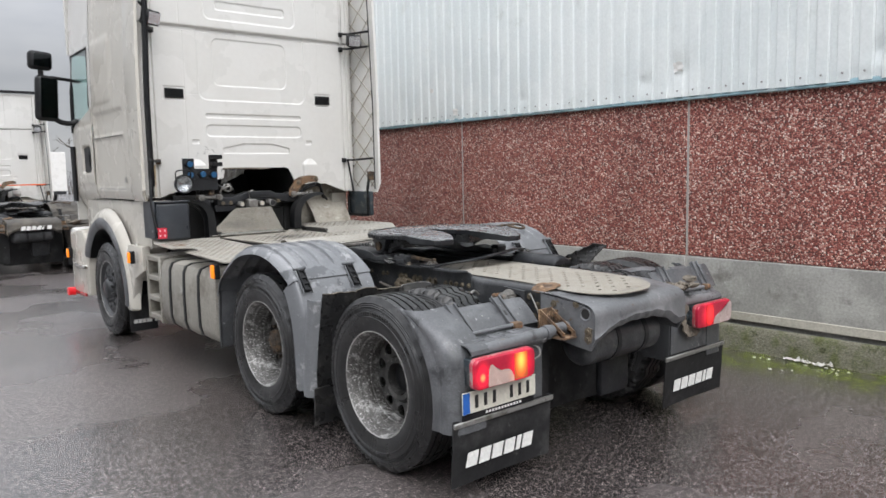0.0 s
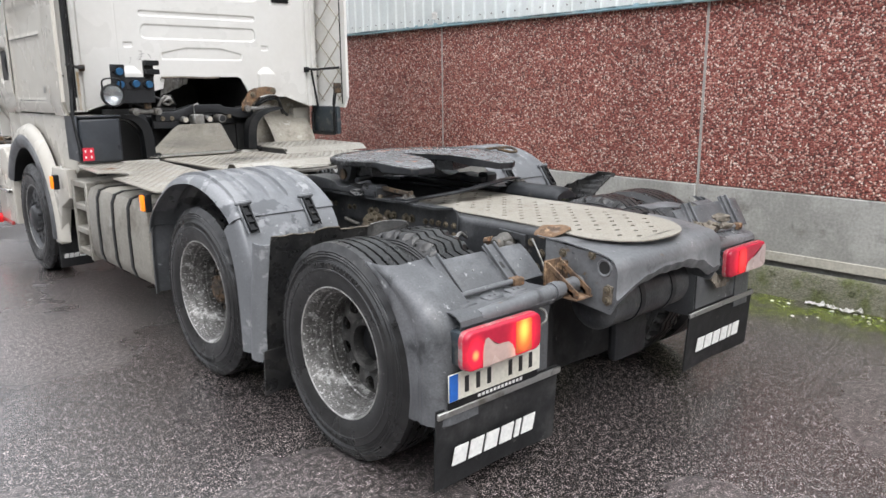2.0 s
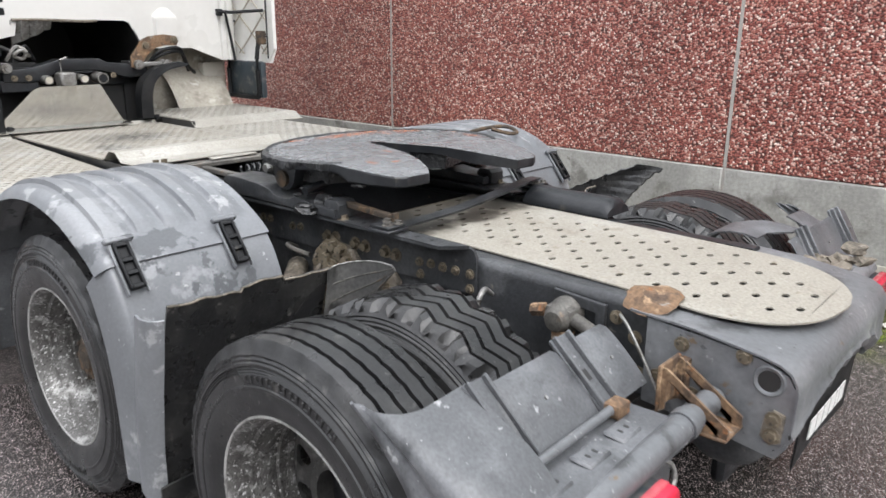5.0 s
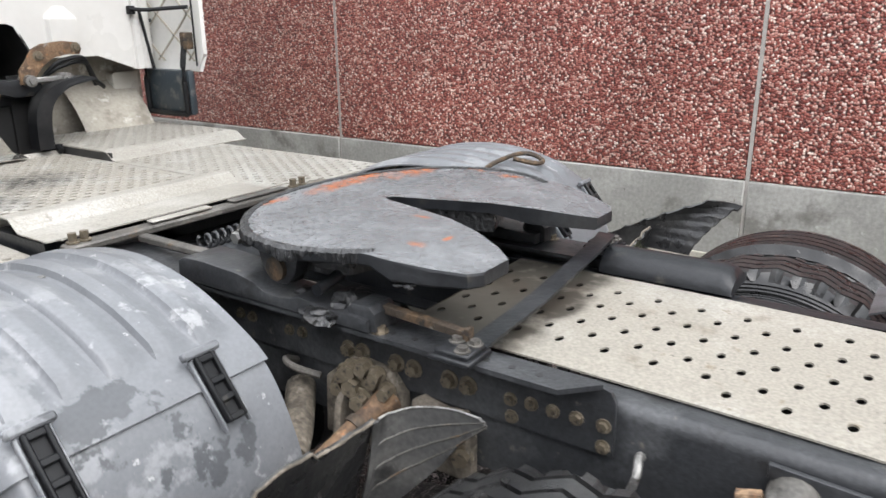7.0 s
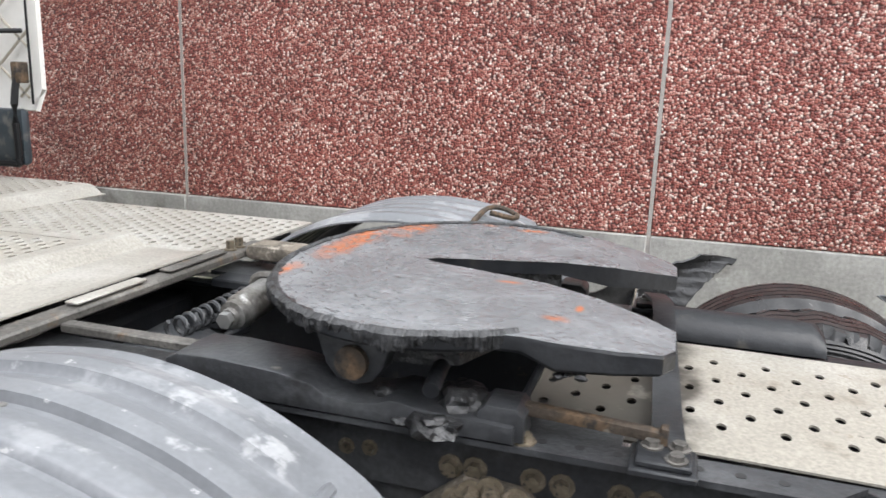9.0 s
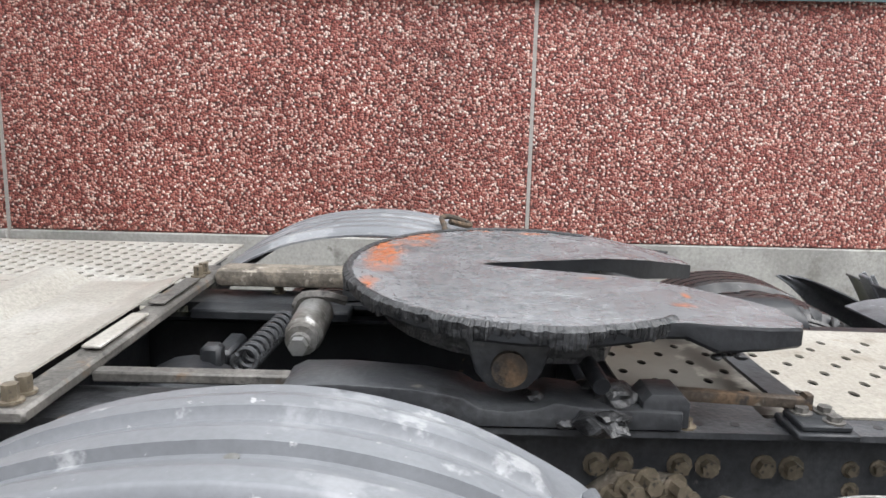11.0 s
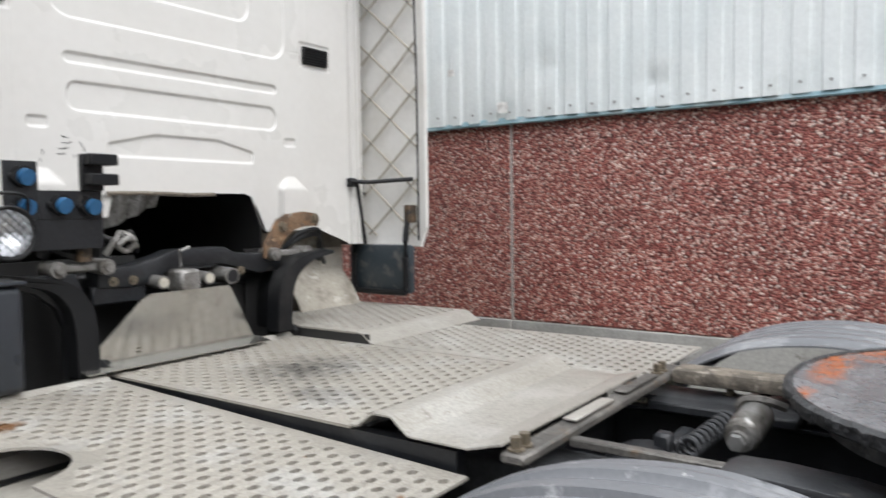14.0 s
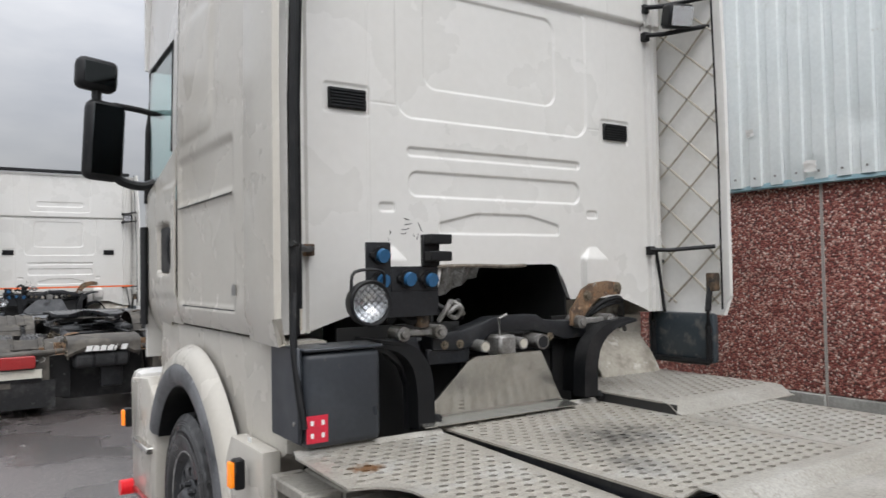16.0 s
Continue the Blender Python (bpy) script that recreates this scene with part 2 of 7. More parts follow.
COUPLING = spotted(mat("rubbed_coupling_plate", (0.132, 0.136, 0.142), 0.26, 0.1, spec=0.7, var=(((0.190, 0.196, 0.204), 0.45, 0.66), ((0.105, 0.108, 0.111), 0.58, 0.70)), fine=(60, 0.18), coarse=6, bump=(62, 0.75, 0.004)), (((0.16, 1.170), 0.36, 0.075), ((0.36, 1.09), 0.20, 0.075), ((-0.22, 1.185), 0.10, 0.03), ((0.50, 0.90), 0.02, 0.12), ((0.47, 0.76), 0.04, 0.06), ((-0.34, 0.56), 0.025, 0.04), ((-0.25, 0.53), 0.03, 0.012), ((-0.13, 0.70), 0.014, 0.05)), (0.37, 0.112, 0.038), 0.34, 0.72, 26)
RIDGE = mat("smeared_grease_ridges", (0.10, 0.103, 0.107), 0.16, spec=0.7, var=(((0.04, 0.041, 0.043), 0.48, 0.62, 12), ((0.19, 0.192, 0.196), 0.55, 0.66, 30)), bump=(150, 0.3, 0.002))
GREASE = mat("greasy_steel", (0.055, 0.058, 0.063), 0.33, 0.35, var=(((0.10, 0.105, 0.112), 0.45, 0.7),), fine=(40, 0.25), coarse=7, bump=(38, 0.7, 0.006))
LUMP = mat("black_grease", (0.017, 0.0174, 0.0182), 0.33, spec=0.6, var=(((0.05, 0.051, 0.053), 0.48, 0.64, 30),), bump=(70, 0.9, 0.008))
ALU_ARGS = dict(var=(((0.29, 0.272, 0.238), 0.5, 0.70), ((0.385, 0.372, 0.340), 0.50, 0.66), ((0.25, 0.232, 0.20), 0.58, 0.68, 24), ((0.15, 0.135, 0.115), 0.64, 0.72, 60), ((0.13, 0.118, 0.10), 0.65, 0.76)), fine=(120, 0.25), coarse=2.2, bump=(40, 0.2, 0.002))
ALU = mat("dirty_aluminium_plate", (0.335, 0.318, 0.282), 0.40, 0.2, **ALU_ARGS)
ALU_DARK = mat("bare_metal_shield", (0.53, 0.515, 0.48), 0.16, 0.9, var=(((0.42, 0.405, 0.37), 0.5, 0.66), ((0.22, 0.20, 0.17), 0.66, 0.74, 14)), coarse=4, bump=(5, 0.12, 0.003))
ALU_REAR = spotted(mat("scuffed_rear_plate", (0.30, 0.278, 0.236), 0.5, 0.15, var=(((0.36, 0.340, 0.30), 0.48, 0.66), ((0.23, 0.205, 0.165), 0.56, 0.70, 5), ((0.20, 0.165, 0.115), 0.62, 0.70, 14), ((0.12, 0.105, 0.085), 0.66, 0.72, 45)), fine=(120, 0.25), coarse=2.6, bump=(30, 0.2, 0.003)), (((-0.05, 0.58), 0.46, 0.26), ((0.25, 0.44), 0.16, 0.16), ((-0.22, 0.44), 0.18, 0.16), ((0.02, 0.36), 0.16, 0.10)), (0.062, 0.055, 0.044), 0.14, 0.46, 24)
ALU_MID = spotted(mat("worn_middle_plate", (0.340, 0.318, 0.276), 0.42, 0.25, **ALU_ARGS), (((-0.14, 2.86), 0.40, 0.34), ((-0.05, 2.80), 0.20, 0.18), ((-0.40, 2.55), 0.12, 0.20)), (0.070, 0.067, 0.061), 0.34, 1.0, 26)
ALU_LEFT = spotted(mat("worn_left_plate", (0.340, 0.318, 0.276), 0.42, 0.25, **ALU_ARGS), (((-0.794, 1.90), 0.022, 0.022), ((-0.75, 2.25), 0.018, 0.02), ((-1.1, 3.1), 0.12, 0.10)), (0.16, 0.085, 0.04), 0.5, 0.8, 20)
GRIME_W = mat("grimy_white_inner_wing", (0.36, 0.335, 0.285), 0.55, var=(((0.22, 0.20, 0.165), 0.44, 0.62), ((0.52, 0.50, 0.46), 0.56, 0.68, 9), ((0.11, 0.10, 0.085), 0.62, 0.74)), fine=(50, 0.15), coarse=5)
TANK = mat("grimy_tank_skin", (0.30, 0.285, 0.25), 0.6, 0.15, var=(((0.17, 0.155, 0.13), 0.45, 0.68), ((0.42, 0.41, 0.38), 0.58, 0.74)), fine=(60, 0.15), coarse=3, bump=(60, 0.25, 0.002))
RUST = mat("brown_rust", (0.16, 0.098, 0.056), 0.85, var=(((0.07, 0.045, 0.030), 0.45, 0.6), ((0.30, 0.20, 0.12), 0.55, 0.66), ((0.25, 0.11, 0.045), 0.58, 0.68, 30), ((0.20, 0.185, 0.165), 0.60, 0.70, 16)), fine=(90, 0.35), coarse=12, bump=(70, 0.7, 0.004))
BOLT = mat("corroded_bolt", (0.15, 0.125, 0.09), 0.5, 0.4, var=(((0.26, 0.22, 0.165), 0.48, 0.68), ((0.03, 0.03, 0.03), 0.55, 0.68)), coarse=28, bump=(200, 0.4, 0.0015))
DRYMUD = mat("dried_mud", (0.17, 0.145, 0.115), 0.9, var=(((0.09, 0.078, 0.062), 0.45, 0.6), ((0.27, 0.24, 0.20), 0.57, 0.68)), coarse=14, fine=(90, 0.3), bump=(60, 0.8, 0.005))
OLDSTEEL = mat("old_dirty_steel", (0.22, 0.215, 0.205), 0.40, 0.4, var=(((0.12, 0.112, 0.098), 0.46, 0.62), ((0.36, 0.355, 0.34), 0.56, 0.68, 20), ((0.06, 0.054, 0.047), 0.60, 0.68, 30)), fine=(120, 0.3), coarse=9, bump=(120, 0.4, 0.002))
BARSTEEL = mat("grimed_bar_steel", (0.085, 0.080, 0.072), 0.55, 0.2, var=(((0.16, 0.15, 0.135), 0.46, 0.64), ((0.13, 0.085, 0.05), 0.56, 0.68, 11), ((0.035, 0.032, 0.029), 0.58, 0.68, 24), ((0.32, 0.30, 0.26), 0.67, 0.72, 16)), fine=(110, 0.35), coarse=7, bump=(90, 0.6, 0.003))
BOXPAINT = mat("blue_black_box_paint", (0.026, 0.030, 0.036), 0.36, var=(((0.036, 0.041, 0.048), 0.45, 0.66), ((0.07, 0.065, 0.058), 0.68, 0.75, 14)), fine=(60, 0.12), coarse=2.5, bump=(20, 0.1, 0.002))
STEEL = mat("dull_steel", (0.33, 0.33, 0.32), 0.45, 0.7, var=(((0.18, 0.17, 0.15), 0.5, 0.7),), coarse=8)
GLASS = mat("tinted_glass", (0.74, 0.90, 0.87), 0.03, bump=None, fine=(9, 0.02), rvar=0.02)
GLASS.node_tree.nodes["Principled BSDF"].inputs["Transmission Weight"].default_value = 1.0
MIRROR = mat("mirror_glass", (0.045, 0.05, 0.052), 0.06, 1.0, bump=None)
CREAM_BAR = mat("white_lettering", (0.72, 0.72, 0.70), 0.6, bump=None)
LAMP_RED, LAMP_ORANGE = (1.0, 0.012, 0.03), (1.0, 0.20, 0.025)
LEFT_BULBS = [((-1.150, 0, 0.690), 0.075, 0.10, LAMP_RED, 1.1), ((-1.150, 0, 0.682), 0.026, 0.030, (1.0, 0.30, 0.06), 1.6), ((-0.885, 0, 0.70), 0.13, 0.15, LAMP_RED, 0.9)]
RIGHT_BULBS = [((0.90, 0, 0.70), 0.12, 0.14, LAMP_RED, 0.7), ((1.150, 0, 0.690), 0.05, 0.07, LAMP_RED, 0.3)]
LENS_LEFT = lit_lens("red_lens_left", (0.42, 0.018, 0.045), LEFT_BULBS)
LENS_RIGHT = lit_lens("red_lens_right", (0.42, 0.018, 0.045), RIGHT_BULBS)
AMBER_HOT = lit_lens("glowing_amber_chamber", (0.60, 0.12, 0.04), [((-0.885, 0, 0.715), 0.062, 0.11, LAMP_ORANGE, 1.5), ((-0.885, 0, 0.725), 0.045, 0.075, (1.0, 0.45, 0.08), 0.9)])
RED_HOT_R = lit_lens("glowing_red_chamber", (0.5, 0.02, 0.03), [((0.918, 0, 0.70), 0.075, 0.12, (1.0, 0.03, 0.03), 1.3)])
PALE_LEFT = lit_lens("pale_reflector_left", (0.50, 0.36, 0.32), [((-0.90, 0, 0.66), 0.10, 0.09, LAMP_ORANGE, 0.45), ((-1.15, 0, 0.67), 0.06, 0.08, LAMP_RED, 0.5)], 0.25)
PALE_RIGHT = lit_lens("pale_reflector_right", (0.46, 0.36, 0.34), [((0.90, 0, 0.66), 0.09, 0.09, LAMP_RED, 0.25)], 0.25)
LENS_EDGE = mat("clear_pink_lens_edge", (0.40, 0.07, 0.085), 0.15, var=(((0.36, 0.24, 0.23), 0.5, 0.66, 12),), bump=None)
RED_MARK = glow("lit_red_marker", (1.0, 0.02, 0.02), 0.3, (0.50, 0.015, 0.025))
AMBER = glow("amber_lens", (1.0, 0.25, 0.01), 0.6, (0.7, 0.22, 0.02))
RED_OFF = mat("unlit_red_lens", (0.30, 0.03, 0.03), 0.2, bump=None)
PLATE = mat("number_plate_white", (0.62, 0.60, 0.52), 0.4, bump=None)
PLATE_BLUE = mat("plate_blue", (0.02, 0.12, 0.45), 0.4, bump=None)
# lettering, gaps and holes; also painted shade in the cab tunnel and lining
INK_AND_SHADE = mat("lettering_and_shade_black", (0.02, 0.02, 0.02), 0.5, bump=None)
STICKER = mat("red_sticker", (0.55, 0.02, 0.045), 0.4, bump=None)
SOCK_BLUE = mat("blue_socket_plastic", (0.02, 0.10, 0.22), 0.45, bump=None)
CHROME = mat("chrome", (0.75, 0.76, 0.78), 0.12, 1.0, bump=None)
REFLECT = mat("lamp_reflector", (0.8, 0.82, 0.84), 0.15, 0.9, bump=(120, 0.6, 0.004))
ORANGE = mat("orange_strap", (0.75, 0.14, 0.03), 0.6)
MOSSY = mat("mossy_footing_concrete", (0.185, 0.176, 0.132), 0.9, var=(((0.110, 0.122, 0.050), 0.44, 0.62), ((0.060, 0.066, 0.030), 0.56, 0.68, 9), ((0.34, 0.33, 0.28), 0.62, 0.70, 7)), fine=(60, 0.35), coarse=4, bump=(50, 0.7, 0.010))
CONCRETE = mat("stained_concrete", (0.29, 0.283, 0.262), 0.85, var=(((0.39, 0.382, 0.355), 0.45, 0.62), ((0.185, 0.178, 0.160), 0.54, 0.68), ((0.44, 0.43, 0.40), 0.66, 0.72, 22), ((0.15, 0.145, 0.12), 0.66, 0.74, 9)), fine=(45, 0.18), coarse=1.7, bump=(70, 0.45, 0.004))
CLAD = mat("pale_blue_cladding_paint", (0.70, 0.745, 0.74), 0.42, 0.05, var=(((0.75, 0.785, 0.775), 0.46, 0.62), ((0.62, 0.655, 0.63), 0.60, 0.76), ((0.50, 0.51, 0.46), 0.70, 0.78, 7)), fine=(40, 0.05), coarse=1.2, bump=(9, 0.2, 0.005))
TRIM = mat("blue_flashing", (0.24, 0.38, 0.43), 0.5, var=(((0.40, 0.48, 0.49), 0.5, 0.7),), coarse=4)
SEALANT = mat("pale_joint_sealant", (0.42, 0.39, 0.36), 0.8)
MESH_W = mat("galvanised_wire", (0.37, 0.34, 0.28), 0.4, 0.2, bump=None)


def aggregate():
    """Exposed red and white pebbles of 8 to 14 mm."""
    m = bpy.data.materials.new("red_pebble_dash")
    m.use_nodes = True
    n, l = m.node_tree.nodes, m.node_tree.links
    b = n["Principled BSDF"]
    co = n.new("ShaderNodeTexCoord")
    warp = n.new("ShaderNodeTexNoise")
    warp.inputs["Scale"].default_value = 40
    add = n.new("ShaderNodeMix")
    add.data_type, add.blend_type = "RGBA", "LINEAR_LIGHT"
    add.inputs[0].default_value = 0.006
    l.new(co.outputs["Object"], warp.inputs[0])
    l.new(co.outputs["Object"], add.inputs[6])
    l.new(warp.outputs[1], add.inputs[7])
    v = n.new("ShaderNodeTexVoronoi")
    v.voronoi_dimensions = "2D"
    v.inputs["Scale"].default_value = 70
    sw = n.new("ShaderNodeSeparateXYZ")
    cw = n.new("ShaderNodeCombineXYZ")
    l.new(add.outputs[2], sw.inputs[0])
    l.new(sw.outputs[1], cw.inputs[0])
    l.new(sw.outputs[2], cw.inputs[1])
    l.new(cw.outputs[0], v.inputs["Vector"])
    sep = n.new("ShaderNodeSeparateColor")
    l.new(v.outputs["Color"], sep.inputs[0])
    ramp = n.new("ShaderNodeValToRGB")
    cr = ramp.color_ramp
    cr.interpolation = "LINEAR"
    stops = [(0, (0.105, 0.022, 0.017)), (0.22, (0.22, 0.046, 0.034)), (0.48, (0.35, 0.098, 0.072)), (0.68, (0.46, 0.185, 0.145)), (0.84, (0.58, 0.33, 0.27)), (0.93, (0.72, 0.52, 0.44)), (1.0, (0.88, 0.75, 0.67))]
    while len(cr.elements) < len(stops):
        cr.elements.new(0.5)
    for e, (p, c) in zip(cr.elements, stops):
        e.position, e.color = p, (*c, 1)
    l.new(sep.outputs[0], ramp.inputs[0])
    gap = n.new("ShaderNodeMapRange")
    gap.inputs[1].default_value, gap.inputs[2].default_value = 0.44, 0.70
    l.new(v.outputs["Distance"], gap.inputs[0])
    mx = n.new("ShaderNodeMix")
    mx.data_type = "RGBA"
    l.new(gap.outputs[0], mx.inputs[0])
    l.new(ramp.outputs[0], mx.inputs[6])
    mx.inputs[7].default_value = (0.075, 0.026, 0.021, 1)
    big = n.new("ShaderNodeTexNoise")
    big.inputs["Scale"].default_value, big.inputs["Detail"].default_value = 1.4, 6
    l.new(co.outputs["Object"], big.inputs[0])
    br = n.new("ShaderNodeMapRange")
    br.inputs[1].default_value, br.inputs[2].default_value, br.inputs[3].default_value, br.inputs[4].default_value = 0.3, 0.7, 0.82, 1.18
    l.new(big.outputs[0], br.inputs[0])
    mu = n.new("ShaderNodeMix")
    mu.data_type, mu.blend_type = "RGBA", "MULTIPLY"
    mu.inputs[0].default_value = 1
    l.new(mx.outputs[2], mu.inputs[6])
    l.new(br.outputs[0], mu.inputs[7])
    l.new(mu.outputs[2], b.inputs["Base Color"])
    b.inputs["Roughness"].default_value = 0.42
    bp = n.new("ShaderNodeBump")
    bp.invert = True
    bp.inputs["Strength"].default_value, bp.inputs["Distance"].default_value = 0.9, 0.008
    l.new(v.outputs["Distance"], bp.inputs["Height"])
    l.new(bp.outputs[0], b.inputs["Normal"])
    return m


def asphalt():
    """Coarse wet asphalt: dark binder, pale chips, damp glossy patches, moss by the wall."""
    m = bpy.data.materials.new("damp_asphalt")
    m.use_nodes = True
    n, l = m.node_tree.nodes, m.node_tree.links
    b = n["Principled BSDF"]
    co = n.new("ShaderNodeTexCoord")

    def tex(kind, scale, detail=6):
        t = n.new(kind)
        t.inputs["Scale"].default_value = scale
        if "Detail" in t.inputs:
            t.inputs["Detail"].default_value = detail
        l.new(co.outputs["Object"], t.inputs[0])
        return t

    def rng(src, a, z, lo=0.0, hi=1.0):
        r = n.new("ShaderNodeMapRange")
        r.interpolation_type = "SMOOTHSTEP"
        for k, val in enumerate((a, z, lo, hi)):
            r.inputs[k + 1].default_value = val
        l.new(src, r.inputs[0])
        return r.outputs[0]

    def blend(f, a, c, kind="MIX"):
        x = n.new("ShaderNodeMix")
        x.data_type, x.blend_type = "RGBA", kind
        for k, val in ((0, f), (6, a), (7, c)):
            if isinstance(val, (float, int)):
                x.inputs[k].default_value = val
            elif isinstance(val, tuple):
                x.inputs[k].default_value = (*val, 1)
            else:
                l.new(val, x.inputs[k])
        return x.outputs[2]

    sepx = n.new("ShaderNodeSeparateXYZ")
    l.new(co.outputs["Object"], sepx.inputs[0])
    chip = tex("ShaderNodeTexVoronoi", 92)
    chip.voronoi_dimensions = "2D"
    sep = n.new("ShaderNodeSeparateColor")
    l.new(chip.outputs["Color"], sep.inputs[0])
    chips = blend(rng(sep.outputs[0], 0.46, 0.54), (0.112, 0.095, 0.092), (0.245, 0.209, 0.203))
    chips = blend(rng(sep.outputs[1], 0.76, 0.80), chips, (0.42, 0.365, 0.352))
    chips = blend(rng(chip.outputs["Distance"], 0.46, 0.74), chips, (0.045, 0.039, 0.038))
    wet = rng(tex("ShaderNodeTexNoise", 0.55, 5).outputs[0], 0.34, 0.66)
    fine = tex("ShaderNodeTexNoise", 22)
    grit = tex("ShaderNodeTexNoise", 34, 2)
    chips = blend(1.0, chips, rng(grit.outputs[0], 0.36, 0.64, 0.45, 1.60), "MULTIPLY")
    col = blend(1.0, chips, rng(wet, 0, 1, 1.25, 0.80), "MULTIPLY")
    col = blend(1.0, col, rng(fine.outputs[0], 0.3, 0.7, 0.75, 1.25), "MULTIPLY")
    stain = rng(tex("ShaderNodeTexNoise", 1.9, 7).outputs[0], 0.58, 0.72)
    col = blend(stain, col, blend(0.55, col, (0.016, 0.015, 0.015)))
    edge = n.new("ShaderNodeMath")
    edge.operation = "MULTIPLY"
    strip = n.new("ShaderNodeMath")
    strip.operation = "MULTIPLY"
    l.new(rng(sepx.outputs[0], 2.02, 2.48), strip.inputs[0])
    l.new(rng(sepx.outputs[0], 3.0, 3.3, 1.0, 0.0), strip.inputs[1])
    l.new(strip.outputs[0], edge.inputs[0])
    l.new(rng(tex("ShaderNodeTexNoise", 4.5, 10).outputs[0], 0.37, 0.54), edge.inputs[1])
    col = blend(edge.outputs[0], col, blend(rng(fine.outputs[0], 0.42, 0.58), (0.050, 0.068, 0.012), (0.17, 0.21, 0.024)))
    l.new(col, b.inputs["Base Color"])
    l.new(rng(wet, 0, 1, 0.36, 0.17), b.inputs["Roughness"])
    bp = n.new("ShaderNodeBump")
    bp.inputs["Strength"].default_value, bp.inputs["Distance"].default_value = 0.30, 0.005
    l.new(chip.outputs["Distance"], bp.inputs["Height"])
    bp.invert = True
    l.new(bp.outputs[0], b.inputs["Normal"])
    b.inputs["Specular IOR Level"].default_value = 0.95
    b.inputs["Coat Roughness"].default_value, b.inputs["Coat IOR"].default_value = 0.22, 1.4
    l.new(rng(wet, 0, 1, 0.25, 0.75), b.inputs["Coat Weight"])
    return m


PEBBLE = aggregate()
ASPHALT = asphalt()


# ---- mesh helpers ----
def thing(name, label, category, group="", kind=""):
    return tagged(new(name), label, category, group, kind)


def part(name, bm, material, parent=None, label="", sharp=38):
    me = bpy.data.meshes.new(name)
    bmesh.ops.recalc_face_normals(bm, faces=bm.faces[:])
    bm.to_mesh(me)
    bm.free()
    me.materials.append(material)
    for p in me.polygons:
        p.use_smooth = True
    me.set_sharp_from_angle(angle=radians(sharp))
    ob = new(name, me)
    ob.parent = parent
    return tagged(ob, label)


def again(ob, m, parent=None):
    """Another part on the same mesh, moved by m."""
    o = ob.copy()
    scene.collection.objects.link(o)
    o.parent = parent or ob.parent
    o.matrix_basis = m @ ob.matrix_basis
    return o


def join(dst, src, m=None):
    vs = [dst.verts.new(m @ v.co if m else v.co) for v in src.verts]
    src.verts.index_update()
    for fc in src.faces:
        try:
            dst.faces.new([vs[v.index] for v in fc.verts])
        except ValueError:
            pass
    src.free()
    return dst


def box(bm, x0, x1, y0, y1, z0, z1, bevel=0.0, m=None, seg=1):
    t = bmesh.new()
    bmesh.ops.create_cube(t, size=1)
    for v in t.verts:
        v.co = Vector(((x0 + x1) / 2 + v.co.x * (x1 - x0), (y0 + y1) / 2 + v.co.y * (y1 - y0), (z0 + z1) / 2 + v.co.z * (z1 - z0)))
    if bevel:
        bmesh.ops.bevel(t, geom=t.edges[:], offset=bevel, segments=seg, affect="EDGES", profile=0.5)
    return join(bm, t, m)


def B(x0, x1, y0, y1, z0, z1, bevel=0.0, m=None, seg=1):
    return box(bmesh.new(), x0, x1, y0, y1, z0, z1, bevel, m, seg)


def curve(pts, n=8):
    """A smooth line through points (Catmull-Rom)."""
    p = [Vector(q) for q in pts]
    p = [2 * p[0] - p[1], *p, 2 * p[-1] - p[-2]]
    out = []
    for a, b, c, d in zip(p, p[1:], p[2:], p[3:]):
        for k in range(n):
            t = k / n
            out.append(0.5 * (2 * b + (c - a) * t + (2 * a - 5 * b + 4 * c - d) * t * t + (3 * b - a - 3 * c + d) * t ** 3))
    return out + [p[-2]]


def tube(bm, pts, r, seg=8, smooth=0):
    p = curve(pts, smooth) if smooth else [Vector(q) for q in pts]
    up = Vector((0, 0, 1))
    rings = []
    for k, c in enumerate(p):
        d = (p[min(k + 1, len(p) - 1)] - p[max(k - 1, 0)]).normalized()
        s = d.cross(up)
        if s.length < 0.05:
            s = d.cross(Vector((1, 0, 0)))
        s.normalize()
        u = s.cross(d)
        rr = r[k] if isinstance(r, (list, tuple)) else r
        rings.append([bm.verts.new(c + rr * (math.cos(a) * s + math.sin(a) * u)) for a in (2 * math.pi * j / seg for j in range(seg))])
    for a, b in zip(rings, rings[1:]):
        for j in range(seg):
            bm.faces.new((a[j], a[(j + 1) % seg], b[(j + 1) % seg], b[j]))
    bm.faces.new(rings[0]), bm.faces.new(rings[-1])
    return bm


def T(pts, r, seg=8, smooth=0):
    return tube(bmesh.new(), pts, r, seg, smooth)


def prism(bm, poly, axis, h0, h1, bevel=0.0):
    """A polygon extruded along an axis; poly runs in the two other axes in the order x, y, z."""
    t = bmesh.new()

    def at(a, b, h):
        return {"x": (h, a, b), "y": (a, h, b), "z": (a, b, h)}[axis]

    lo, hi = [[t.verts.new(at(a, b, h)) for a, b in poly] for h in (h0, h1)]
    n = len(poly)
    for k in range(n):
        t.faces.new((lo[k], lo[(k + 1) % n], hi[(k + 1) % n], hi[k]))
    caps = [t.faces.new(lo), t.faces.new(hi)]
    if bevel:
        bmesh.ops.recalc_face_normals(t, faces=t.faces[:])
        bmesh.ops.bevel(t, geom=list({e for c in caps for e in c.edges}), offset=bevel, segments=2, affect="EDGES", profile=0.5)
    bmesh.ops.triangulate(t, faces=[f for f in t.faces if len(f.verts) > 4])
    return join(bm, t)


